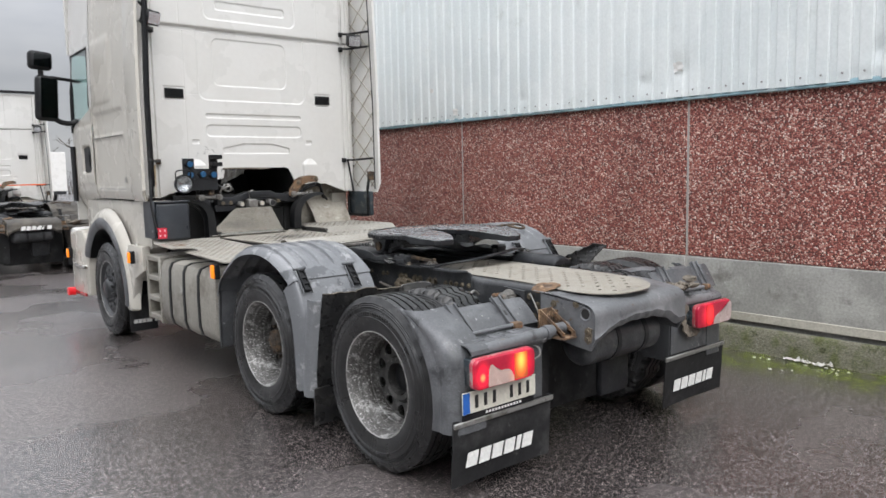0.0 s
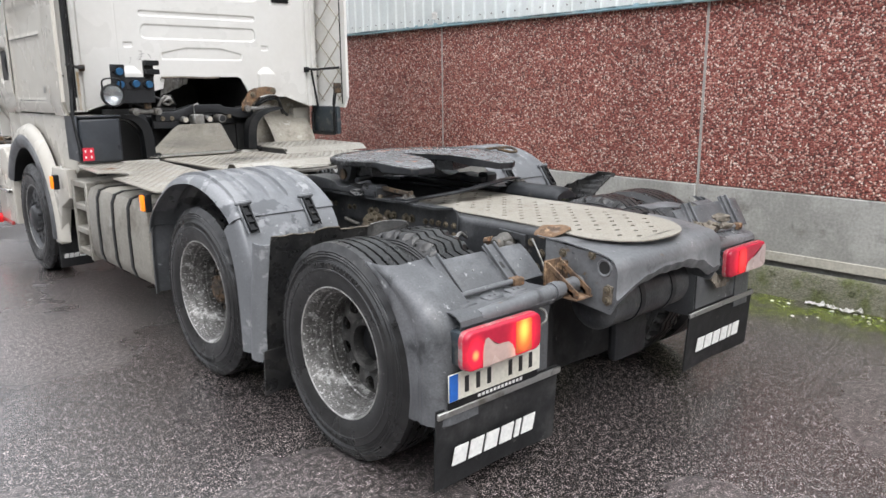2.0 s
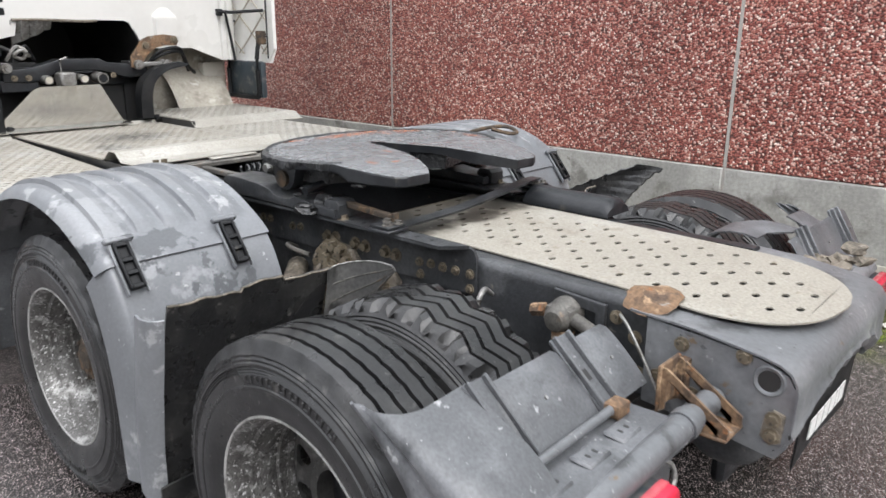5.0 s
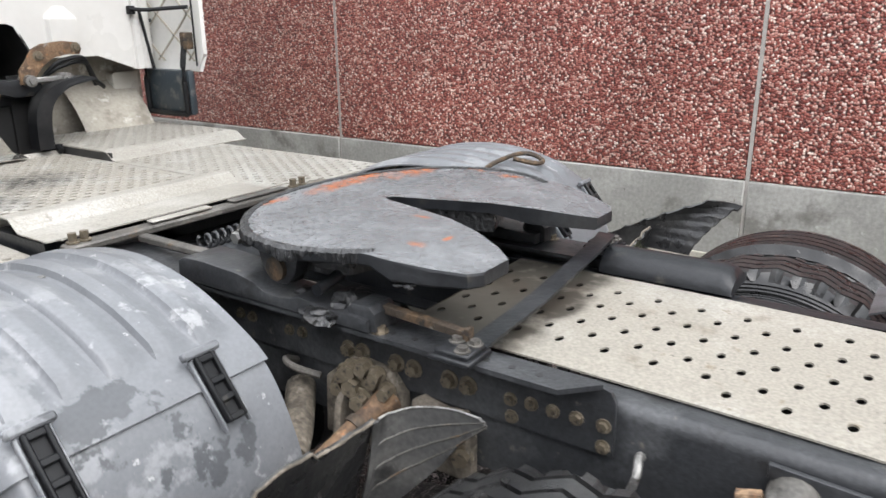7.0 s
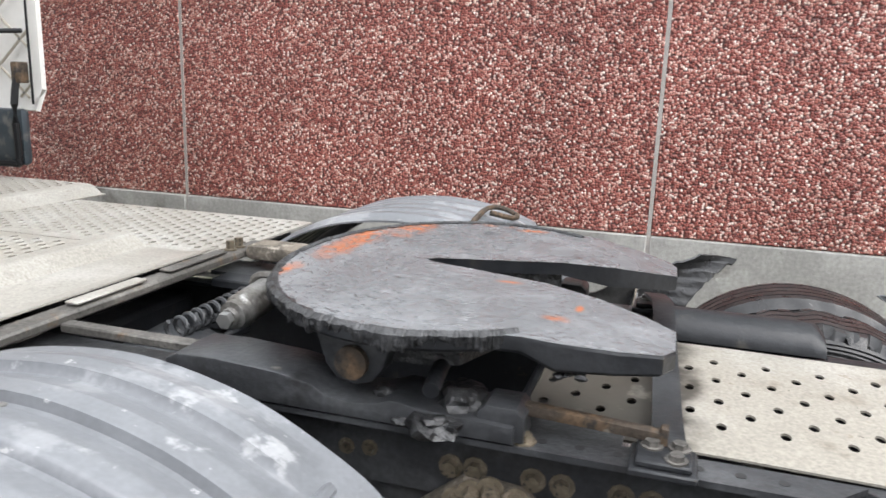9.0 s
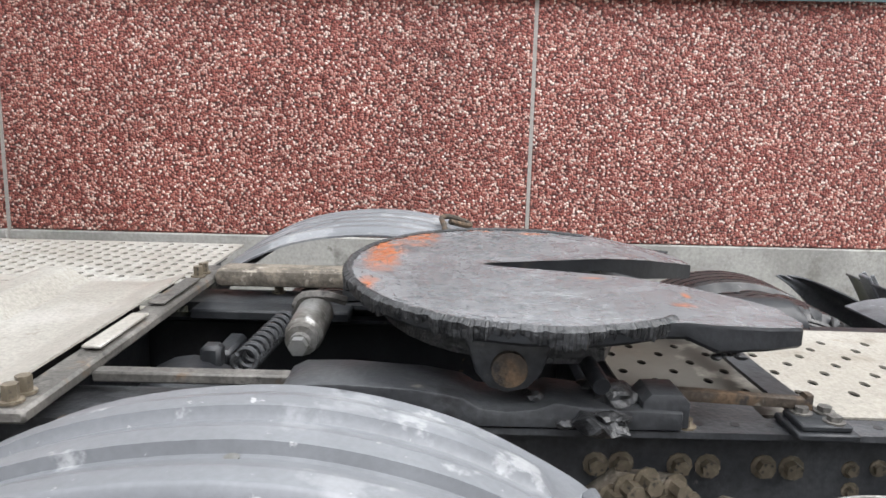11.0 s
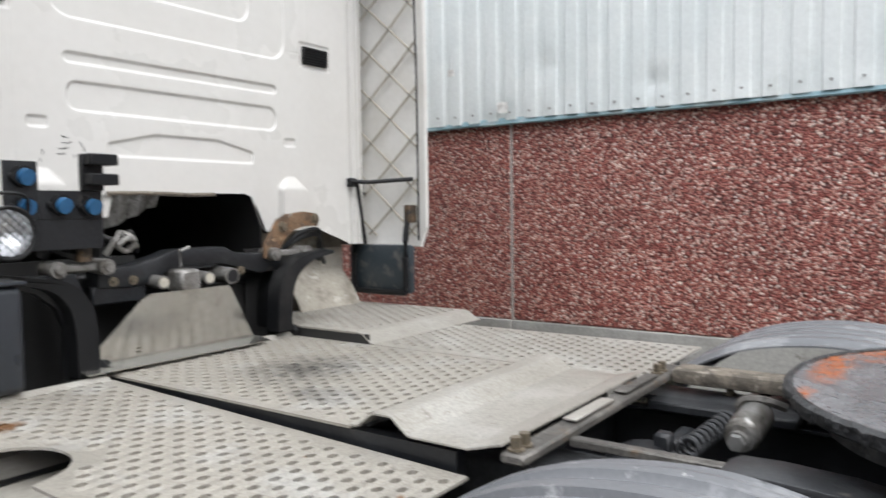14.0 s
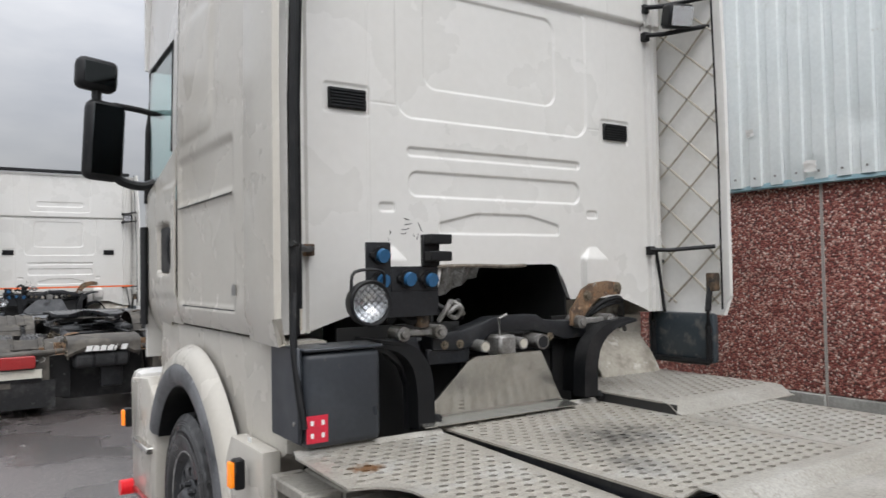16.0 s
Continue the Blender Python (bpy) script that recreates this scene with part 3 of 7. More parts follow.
def P(poly, axis, h0, h1, bevel=0.0):
    return prism(bmesh.new(), poly, axis, h0, h1, bevel)


def surf(bm, grid, thick=0.0, flip=False):
    """A grid of points as a sheet, with thickness."""
    g = np.asarray(grid, float)
    nu, nv = g.shape[:2]
    top = [[bm.verts.new(g[i, j]) for j in range(nv)] for i in range(nu)]
    for i in range(nu - 1):
        for j in range(nv - 1):
            bm.faces.new((top[i][j], top[i + 1][j], top[i + 1][j + 1], top[i][j + 1]))
    if thick:
        nrm = np.cross(np.gradient(g, axis=0), np.gradient(g, axis=1))
        nrm /= np.linalg.norm(nrm, axis=-1, keepdims=True) + 1e-12
        h = g - nrm * thick * (-1 if flip else 1)
        low = [[bm.verts.new(h[i, j]) for j in range(nv)] for i in range(nu)]
        for i in range(nu - 1):
            for j in range(nv - 1):
                bm.faces.new((low[i][j], low[i][j + 1], low[i + 1][j + 1], low[i + 1][j]))
        for i in range(nu - 1):
            bm.faces.new((top[i][0], low[i][0], low[i + 1][0], top[i + 1][0]))
            bm.faces.new((top[i][-1], top[i + 1][-1], low[i + 1][-1], low[i][-1]))
        for j in range(nv - 1):
            bm.faces.new((top[0][j], top[0][j + 1], low[0][j + 1], low[0][j]))
            bm.faces.new((top[-1][j], low[-1][j], low[-1][j + 1], top[-1][j + 1]))
    return bm


def S(grid, thick=0.0, flip=False):
    return surf(bmesh.new(), grid, thick, flip)


def lathe(bm, prof, c, seg=48, wob=None):
    """A profile of (x, radius) turned about a line along x through c."""
    rings = []
    for x, r in prof:
        ring = []
        for k in range(seg):
            a = 2 * math.pi * k / seg
            dx, dr = wob(x, r, k) if wob else (0, 0)
            ring.append(bm.verts.new((c[0] + x + dx, c[1] + (r + dr) * math.cos(a), c[2] + (r + dr) * math.sin(a))))
        rings.append(ring)
    for a, b in zip(rings, rings[1:]):
        for k in range(seg):
            bm.faces.new((a[k], a[(k + 1) % seg], b[(k + 1) % seg], b[k]))
    return bm


def rod(bm, p, q, r, seg=12):
    return tube(bm, [p, q], r, seg)


def hexbolt(bm, c, d, r=0.011, h=0.010):
    """A bolt head at c that points along d."""
    d = Vector(d).normalized()
    c = Vector(c)
    tube(bm, [c, c + d * h], r, 6)
    return tube(bm, [c - d * 0.002, c + d * 0.003], r * 1.5, 10)


BOLT_MESH = {}


def bolt(parent, c, d, r=0.0125, h=0.014, material=None, name="bolt"):
    """One bolt as a part of its own; alike bolts share their mesh."""
    key = (r, h, material)
    if key not in BOLT_MESH:
        o = part(name, hexbolt(bmesh.new(), (0, 0, 0), (0, 0, 1), r, h), material or BOLT)
        BOLT_MESH[key] = o.data
        bpy.data.objects.remove(o)
    o = new(name, BOLT_MESH[key])
    o.parent = parent
    o.matrix_basis = Matrix.Translation(c) @ Vector(d).to_track_quat("Z", "Y").to_matrix().to_4x4() @ pose(0, 0, 0, 0, 0, 37 * len(parent.children))
    return o


# ---- setting ----
def sheet(name, x0, x1, y0, y1, z, material, kind, n=1):
    bm = bmesh.new()
    surf(bm, [[(x0 + (x1 - x0) * i / n, y0 + (y1 - y0) * j / n, z) for j in range(n + 1)] for i in range(n + 1)])
    return tagged(part(name, bm, material), kind=kind)


LEDGE = mat("pale_concrete_ledge", (0.46, 0.43, 0.37), 0.85, var=(((0.36, 0.335, 0.28), 0.45, 0.62), ((0.22, 0.21, 0.16), 0.62, 0.72, 9)), fine=(50, 0.15), coarse=3)
ground = tagged(sheet("ground", -300, 300, -300, 300, 0.0, ASPHALT, "structure"), "damp dark asphalt yard with moss along the wall", "ground")

WX = 2.855            # face of the pebble panels
JOINTS = [0.487 + 3.248 * k for k in range(-3, 7)]
wall = thing("wall_east", "long industrial wall of red pebble panels under pale blue cladding", "wall", kind="structure")
part("wall_core", B(WX + 0.03, WX + 0.30, JOINTS[0], JOINTS[-1], 0.0, 7.2), CONCRETE, wall)
for y0, y1 in zip(JOINTS, JOINTS[1:]):
    part("pebble_panel", B(WX, WX + 0.028, y0 + 0.012, y1 - 0.012, 0.822, 2.40, 0.006), PEBBLE, wall)
    part("plinth_panel", B(WX - 0.012, WX + 0.028, y0 + 0.010, y1 - 0.010, 0.266, 0.818, 0.008), CONCRETE, wall)
    ft = []
    for k in range(41):
        y = y0 + 0.004 + (y1 - y0 - 0.008) * k / 40
        a, b = 0.012 * noise.noise((y * 5, 2, 1)), 0.020 * noise.noise((y * 7, 5, 2))
        ft.append([(WX - 0.085 + a, y, -0.01), (WX - 0.080 + a, y, 0.12), (WX - 0.078 + a, y, 0.204 + b), (WX - 0.070 + a, y, 0.222 + b * 0.5), (WX - 0.060 + b * 0.3, y, 0.231), (WX - 0.044 + b * 0.3, y, 0.229), (WX - 0.040, y, 0.02)])
    part("footing", S(ft, 0.003), MOSSY, wall)
    part("plinth_ledge", B(WX - 0.024, WX - 0.0125, y0 + 0.012, y1 - 0.012, 0.264, 0.345, 0.006), LEDGE, wall)
for y in JOINTS[1:-1]:
    part("joint_sealant", B(WX + 0.004, WX + 0.029, y - 0.0115, y + 0.0115, 0.276, 2.40), SEALANT, wall)


def cladding():
    """Trapezoidal sheets, a metre wide each, with dented lower edges."""
    pitch, deep = 0.165, 0.015
    y = JOINTS[0]
    rnd = random.Random(4)
    while y < JOINTS[-1]:
        prof = []
        for k in range(6):
            a = y + k * pitch
            prof += [(a, 0.0), (a + 0.016, 0.0), (a + 0.020, 0.003), (a + 0.024, 0.0), (a + 0.030, 0.0), (a + 0.042, deep), (a + 0.128, deep), (a + 0.140, 0.0)]
        prof.append((y + 6 * pitch, 0.0))
        dents = [(0.55, 2.62, 0.10, 0.03), (0.95, 2.52, 0.06, 0.02), (-1.2, 2.55, 0.08, 0.02), (2.6, 2.50, 0.07, 0.022), (3.4, 2.7, 0.09, 0.015), (3.757, 2.43, 0.035, 0.03), (4.222, 2.74, 0.03, 0.02)]
        zs = [2.335 + rnd.uniform(-0.006, 0.006), 2.38, 2.43, 2.47, 2.5, 2.54, 2.58, 2.62, 2.66, 2.7, 2.75, 2.8, 2.9, 3.1, 3.3, 3.6, 4.0, 4.6, 7.2]
        grid = []
        for i, z in enumerate(zs):
            row = []
            for yy, d in prof:
                wav = 0.004 * math.sin(yy * 2.3 + z) + (0.014 * noise.noise((yy * 2.2, z, 0)) if i < 2 else 0.004 * noise.noise((yy * 3, z * 2, 4))) - sum(q * math.exp(-((yy - a) / r) ** 2 - ((z - b) / r) ** 2) for a, b, r, q in dents)
                row.append((WX - 0.055 - d - wav, yy, z + (0.010 * noise.noise((yy * 1.3, 7, 0)) if i == 0 else 0)))
            grid.append(row)
        cs = part("cladding_sheet", S(grid, 0.002), CLAD, wall, sharp=20)
        if -3 < y < 7:
            for k in range(6):
                bolt(cs, (WX - 0.079, y + k * pitch + 0.085, 2.39 + 0.008 * rnd.random()), (-1, 0, 0), 0.006, 0.004, STEEL, "screw")
        y += 6 * pitch


cladding()
for y, z, r in ((3.757, 2.43, 0.045), (4.222, 2.74, 0.030), (0.55, 2.62, 0.05)):
    tear = bmesh.new()
    surf(tear, [[(WX - 0.074 - 0.022 * abs(noise.noise((i * 1.7, j * 1.3, y))) - 0.004, y + r * (i - 2) * 0.5 + r * 0.3 * noise.noise((i, j, z)), z + r * (j - 2) * 0.45 + r * 0.3 * noise.noise((j, i, y))) for j in range(5)] for i in range(5)], 0.002)
    part("torn_sheet_edge", tear, WHITE_CLEAN, wall, "crumpled torn spot of the cladding", sharp=5)
fl = []
for k in range(161):
    y = JOINTS[0] + (JOINTS[-1] - JOINTS[0]) * k / 160
    w = 0.010 * noise.noise((y * 0.9, 3, 1)) + 0.006 * noise.noise((y * 4.0, 1, 5))
    fl.append([(WX - 0.030, y, 2.372), (WX - 0.050, y, 2.352), (WX - 0.056 + w * 0.3, y, 2.330 + w), (WX - 0.060 + w, y, 2.312 + w), (WX - 0.050 + w, y, 2.302 + w)])
part("flashing", S(fl, 0.003), TRIM, wall)

# plain unseen walls added behind the camera: close the place, block low sky light
for name, x0, x1, y0, y1 in (("wall_west", -15.3, -15.0, -14.0, 26.0), ("wall_south", -15.0, 2.6, -14.3, -14.0)):
    added_wall = thing(name, "plain grey concrete wall added out of view to block low sky light", "wall", kind="structure")
    part("wall_slab", B(x0, x1, y0, y1, 0.0, 6.5, 0.02), CONCRETE, added_wall)

# ---- the tractor unit ----
truck = thing("tractor_unit", "white three-axle tractor unit, grimy, with lit tail lamps", "truck")

TAG_Y, DRIVE_Y, FRONT_Y = -0.09, 1.30, 4.90
AXZ = 0.50


def tyre_mesh(x_out, width, zig):
    """Tyre about the axle: outer wall at x_out, grooved or zigzag lugs."""
    w = width
    half = [(x_out - 0.040, 0.292), (x_out - 0.018, 0.305), (x_out - 0.004, 0.335), (x_out, 0.365), (x_out - 0.001, 0.378), (x_out + 0.0015, 0.381), (x_out + 0.0015, 0.386), (x_out - 0.002, 0.389), (x_out - 0.004, 0.415), (x_out - 0.0075, 0.419), (x_out - 0.0045, 0.422), (x_out - 0.0085, 0.426), (x_out - 0.006, 0.429), (x_out - 0.010, 0.433), (x_out - 0.006, 0.436), (x_out - 0.007, 0.442), (x_out - 0.012, 0.446), (x_out - 0.010, 0.452), (x_out - 0.015, 0.458), (x_out - 0.013, 0.464), (x_out - 0.020, 0.472), (x_out - 0.030, 0.489)]
    prof = list(half)
    xa, xb = x_out - 0.038, x_out - w + 0.038
    ng = 4
    prof.append((xa, 0.4965))
    for k in range(ng):
        c = xa + (xb - xa) * (k + 0.72) / (ng + 0.44)
        prof += [(c + 0.0062, 0.5), (c + 0.0045, 0.487), (c - 0.0045, 0.487), (c - 0.0062, 0.5)]
    prof.append((xb, 0.4965))
    prof += [(2 * (x_out - w / 2) - x, r) for x, r in reversed(half)]
    seg = 240 if zig else 120

    def wob(x, r, k):
        dx = dr = 0.0
        if r > 0.48:
            if zig:
                dx = 0.0065 * abs((k % 10) - 5) - 0.016
                if min(abs(x - xa), abs(x - xb)) < 0.016 and k % 5 < 2:
                    dr = -0.018
            else:
                dx = 0.0016 * (1 if k % 2 else -1)
        if not zig and 0.455 < r < 0.492 and k % 4 == 0:
            dr, dx = -0.004, dx + (-0.004 if x > x_out - w / 2 else 0.004)
        return dx, dr

    bm = lathe(bmesh.new(), prof, (0, 0, 0), seg, wob)
    for a0 in () if zig else (62, 240):
        for k in range(8):
            a = math.radians(a0 + 6.5 * k)
            m0 = pose(x_out - 0.002, 0.402 * math.cos(a), 0.402 * math.sin(a)) @ pose(0, 0, 0, math.degrees(a), 0, 0)
            box(bm, -0.004, 0.003, -0.011, 0.011, -0.015, -0.007, 0.0015, m0)
            box(bm, -0.004, 0.003, -0.011, 0.011, 0.007, 0.015, 0.0015, m0)
            box(bm, -0.004, 0.003, -0.011, -0.003, -0.007, 0.007, 0.0015, m0)
    return bm


def disc_with_holes(bm, x, r0, r1, n, rh, bulge=0.02, sub=3):
    """A wheel disc from radius r0 to r1 with n round hand holes."""
    rm = (r0 + r1) / 2
    for k in range(n):
        a0, a1 = 2 * math.pi * k / n, 2 * math.pi * (k + 1) / n
        am = (a0 + a1) / 2
        outer, inner = [], []
        m = 24
        for j in range(m):
            th = 2 * math.pi * j / m - 3 * math.pi / 4
            q = j / m * 4
            s, t = int(q), q - int(q)
            u, v = [(t, 0), (1, t), (1 - t, 1), (0, 1 - t)][s]
            ang, r = a0 + (a1 - a0) * u, r0 + (r1 - r0) * v
            outer.append((r, ang))
            inner.append((rm + rh * math.sin(th), am + rh * math.cos(th) / rm))

        def at(r, ang, back=0.0):
            return (x + bulge * (1 - ((r - rm) / (r1 - r0) * 2) ** 2) - back, r * math.cos(ang), r * math.sin(ang))

        vo = [bm.verts.new(at(*p)) for p in outer]
        vi = [bm.verts.new(at(*p)) for p in inner]
        vb = [bm.verts.new(at(*p, 0.014)) for p in inner]
        for j in range(m):
            bm.faces.new((vo[j], vo[(j + 1) % m], vi[(j + 1) % m], vi[j]))
            bm.faces.new((vi[j], vi[(j + 1) % m], vb[(j + 1) % m], vb[j]))
    return bm


# wheel meshes are built once about the origin, looking outwards along +x
TY_OUT, TY_IN = tyre_mesh(1.255, 0.29, False), tyre_mesh(0.905, 0.29, True)
me_tmp = {}


def keep_mesh(key, bm, material, sharp=38):
    o = part(key, bm, material, None, sharp=sharp)
    me_tmp[key] = o.data
    bpy.data.objects.remove(o)


rim = bmesh.new()
lathe(rim, [(1.222, 0.296), (1.230, 0.303), (1.236, 0.303), (1.236, 0.298), (1.226, 0.290), (1.205, 0.284), (1.178, 0.276), (1.172, 0.266), (1.150, 0.263), (1.144, 0.258), (1.10, 0.255), (1.094, 0.249), (1.06, 0.247), (1.045, 0.245)], (0, 0, 0), 72)
keep_lip = lathe(bmesh.new(), [(1.2355, 0.2960), (1.2385, 0.2985), (1.2385, 0.3035), (1.2340, 0.3050)], (0, 0, 0), 72)
wdisc = disc_with_holes(bmesh.new(), 1.045, 0.135, 0.245, 10, 0.033)
lathe(wdisc, [(1.045, 0.136), (1.072, 0.130), (1.083, 0.122), (1.083, 0.095), (1.06, 0.092), (1.0, 0.092)], (0, 0, 0), 48)
bmesh.ops.remove_doubles(wdisc, verts=wdisc.verts[:], dist=0.0008)
keep_mesh("wheel_disc", wdisc, DISC)
lathe(rim, [(1.222, 0.296), (1.0, 0.262), (0.62, 0.262), (0.62, 0.30)], (0, 0, 0), 48)
keep_mesh("rim", rim, RIM)
keep_mesh("rim_lip", keep_lip, RIM_LIP)
keep_mesh("tyre", TY_OUT, RUBBER, 30)
keep_mesh("inner_tyre", TY_IN, RUBBER, 30)
hubc = bmesh.new()
lathe(hubc, [(1.0, 0.09), (1.10, 0.088), (1.135, 0.084), (1.145, 0.07), (1.148, 0.05), (1.158, 0.045), (1.160, 0.02), (1.160, 0.001)], (0, 0, 0), 32)
for k in range(8):
    a = 2 * math.pi * k / 8
    hexbolt(hubc, (1.142, 0.072 * math.cos(a), 0.072 * math.sin(a)), (1, 0, 0), 0.008, 0.010)
keep_mesh("drive_hub", hubc, HUB_RUST)
hubt = lathe(bmesh.new(), [(0.95, 0.088), (1.03, 0.086), (1.045, 0.07), (1.05, 0.03), (1.05, 0.001)], (0, 0, 0), 32)
keep_mesh("tag_hub", hubt, BLACK_PL)
frim = bmesh.new()
lathe(frim, [(1.222, 0.296), (1.230, 0.303), (1.236, 0.303), (1.234, 0.290), (1.215, 0.280), (1.200, 0.262), (1.205, 0.24)], (0, 0, 0), 72)
disc_with_holes(frim, 1.207, 0.150, 0.240, 10, 0.026, 0.012)
lathe(frim, [(1.207, 0.151), (1.215, 0.145), (1.222, 0.12), (1.255, 0.10), (1.27, 0.08), (1.275, 0.001)], (0, 0, 0), 40)
for k in range(10):
    a = 2 * math.pi * (k + 0.5) / 10
    hexbolt(frim, (1.219, 0.132 * math.cos(a), 0.132 * math.sin(a)), (1, 0, 0), 0.014, 0.03)
bmesh.ops.remove_doubles(frim, verts=frim.verts[:], dist=0.0008)
keep_mesh("front_rim", frim, DUSTY)


def put_mesh(name, key, parent, label=""):
    o = new(name, me_tmp[key])
    o.parent = parent
    return tagged(o, label)


def wheel(side, y, kind):
    w = put_mesh("wheel", "front_rim" if kind == "front" else "rim", truck, "dirty steel wheel with worn tyre")
    w.matrix_basis = pose(0, y, AXZ, 0, 0, 0 if side > 0 else 180)
    put_mesh("tyre", "tyre", w)
    put_mesh("rim_lip", "rim_lip", w, "bright worn rim lip")
    if kind != "front":
        put_mesh("wheel_disc", "wheel_disc", w)
    if kind != "front":
        put_mesh("inner_tyre", "inner_tyre", w, "twin inner tyre with zigzag lugs")
        for k in range(10 if kind == "drive" else 0):
            a = 2 * math.pi * (k + 0.5) / 10
            bolt(w, (1.083, 0.118 * math.cos(a), 0.118 * math.sin(a)), (1, 0, 0), 0.013, 0.028, HUB_RUST, "wheel_nut")
        put_mesh("hub", "drive_hub" if kind == "drive" else "tag_hub", w, "rusty brown hub" if kind == "drive" else "")


for s in (-1, 1):
    wheel(s, TAG_Y, "tag"), wheel(s, DRIVE_Y, "drive"), wheel(s, FRONT_Y, "front")
for y in (TAG_Y, DRIVE_Y, FRONT_Y):
    ax = bmesh.new()
    rod(ax, (-1.0, y, AXZ), (1.0, y, AXZ), 0.075, 16)
    if y == DRIVE_Y:
        lathe(ax, [(-0.22, 0.08), (-0.16, 0.20), (0.16, 0.20), (0.22, 0.08)], (0, y, AXZ), 24)
    part("axle", ax, FRAME, truck)
    # drums and bellows added as light blockers to darken the truck's underside
    for s in (-1, 1):
        dr = lathe(bmesh.new(), [(s * 0.42, 0.08), (s * 0.44, 0.20), (s * 0.60, 0.215), (s * 0.62, 0.16)], (0, y, AXZ), 24)
        part("brake_drum", dr, DIRT, truck)
        if y < 4:
            bl = bmesh.new()
            for k in range(3):
                bmesh.ops.create_uvsphere(bl, u_segments=20, v_segments=10, radius=0.15, matrix=Matrix.Translation((s * 0.30, y + 0.30, 0.36 + 0.13 * k)) @ Matrix.Diagonal((1, 1, 0.5, 1)))
            part("air_bellows", bl, RUBBER, truck)

# frame rails, subframe angles, cross members
RAIL_X = 0.405
for s in (-1, 1):
    prof = [(s * RAIL_X, 0.735), (s * RAIL_X, 0.972), (s * (RAIL_X - 0.003), 0.985), (s * (RAIL_X - 0.010), 0.996), (s * (RAIL_X - 0.020), 1.002), (s * (RAIL_X - 0.032), 1.004), (s * 0.325, 1.004), (s * 0.325, 0.995), (s * (RAIL_X - 0.036), 0.994), (s * (RAIL_X - 0.012), 0.97), (s * (RAIL_X - 0.010), 0.744), (s * 0.325, 0.744), (s * 0.325, 0.735)]
    part("frame_rail", P(prof, "y", -0.60, 5.9), FRAME if s > 0 else DUSTY, truck)
    if s > 0:
        cover = []
        for k in range(13):
            a = math.radians(180 - 15 * k)
            cover.append([(0.42 + 0.088 * math.cos(a), y, 1.012 + e * 0.066 * math.sin(a)) for y, e in ((-0.040, 0.04), (-0.037, 0.62), (-0.02, 0.92), (0.0, 1.0), (0.36, 1.0))])
        part("rounded_rail_cover", S(cover, 0.006), FRAME, truck, "rounded black cover on the frame rail")
    out, fl_x = s * 0.418, s * 0.490
    end = [(0.0, 0.885), (0.0, 1.012), (0.012, 1.034), (0.035, 1.042), (1.78, 1.042), (1.78, 0.885)]
    bm = P(end, "x", s * 0.407, out)
    prism(bm, [(out, 0.03 if s < 0 else 0.36), (fl_x, 0.10 if s < 0 else 0.38), (fl_x, 1.78), (s * 0.33, 1.78), (s * 0.33, 0.42), (out, 0.42)], "z", 1.036, 1.048)
    ang = part("subframe_angle", bm, DUSTY, truck)
    for y, z in [(0.023, 0.954), (0.023, 0.904), (0.085, 0.953), (0.141, 0.952), (0.194, 0.953), (0.247, 0.949), (0.243, 0.906), (0.360, 0.950), (0.413, 0.951), (0.519, 0.950), (0.573, 0.951), (0.684, 0.952), (0.732, 0.949), (0.90, 0.955), (0.95, 0.95), (1.1, 0.955), (1.15, 0.955)]:
        big = 0.3 < y < 0.8
        bolt(ang, (out, y, z), (s, 0, 0), 0.0165 if big else 0.0115, 0.020 if big else 0.013)
    hole = part("bolt_hole", rod(bmesh.new(), (s * 0.452, 0.16, 1.0485), (s * 0.452, 0.16, 1.0490), 0.009, 10), INK_AND_SHADE, ang)
    for k in range(1, 24):
        again(hole, Matrix.Translation((0, 0.066 * k, 0)))
    for y in (0.587, 0.905, 1.24, 1.52):
        bolt(ang, (s * 0.463, y, 1.048), (0, 0, 1), 0.015, 0.016)
for y in (-0.45, 0.62, 1.95, 2.9, 3.6):
    part("cross_member", B(-0.395, 0.395, y - 0.06, y + 0.06, 0.76, 0.95, 0.015), FRAME, truck)


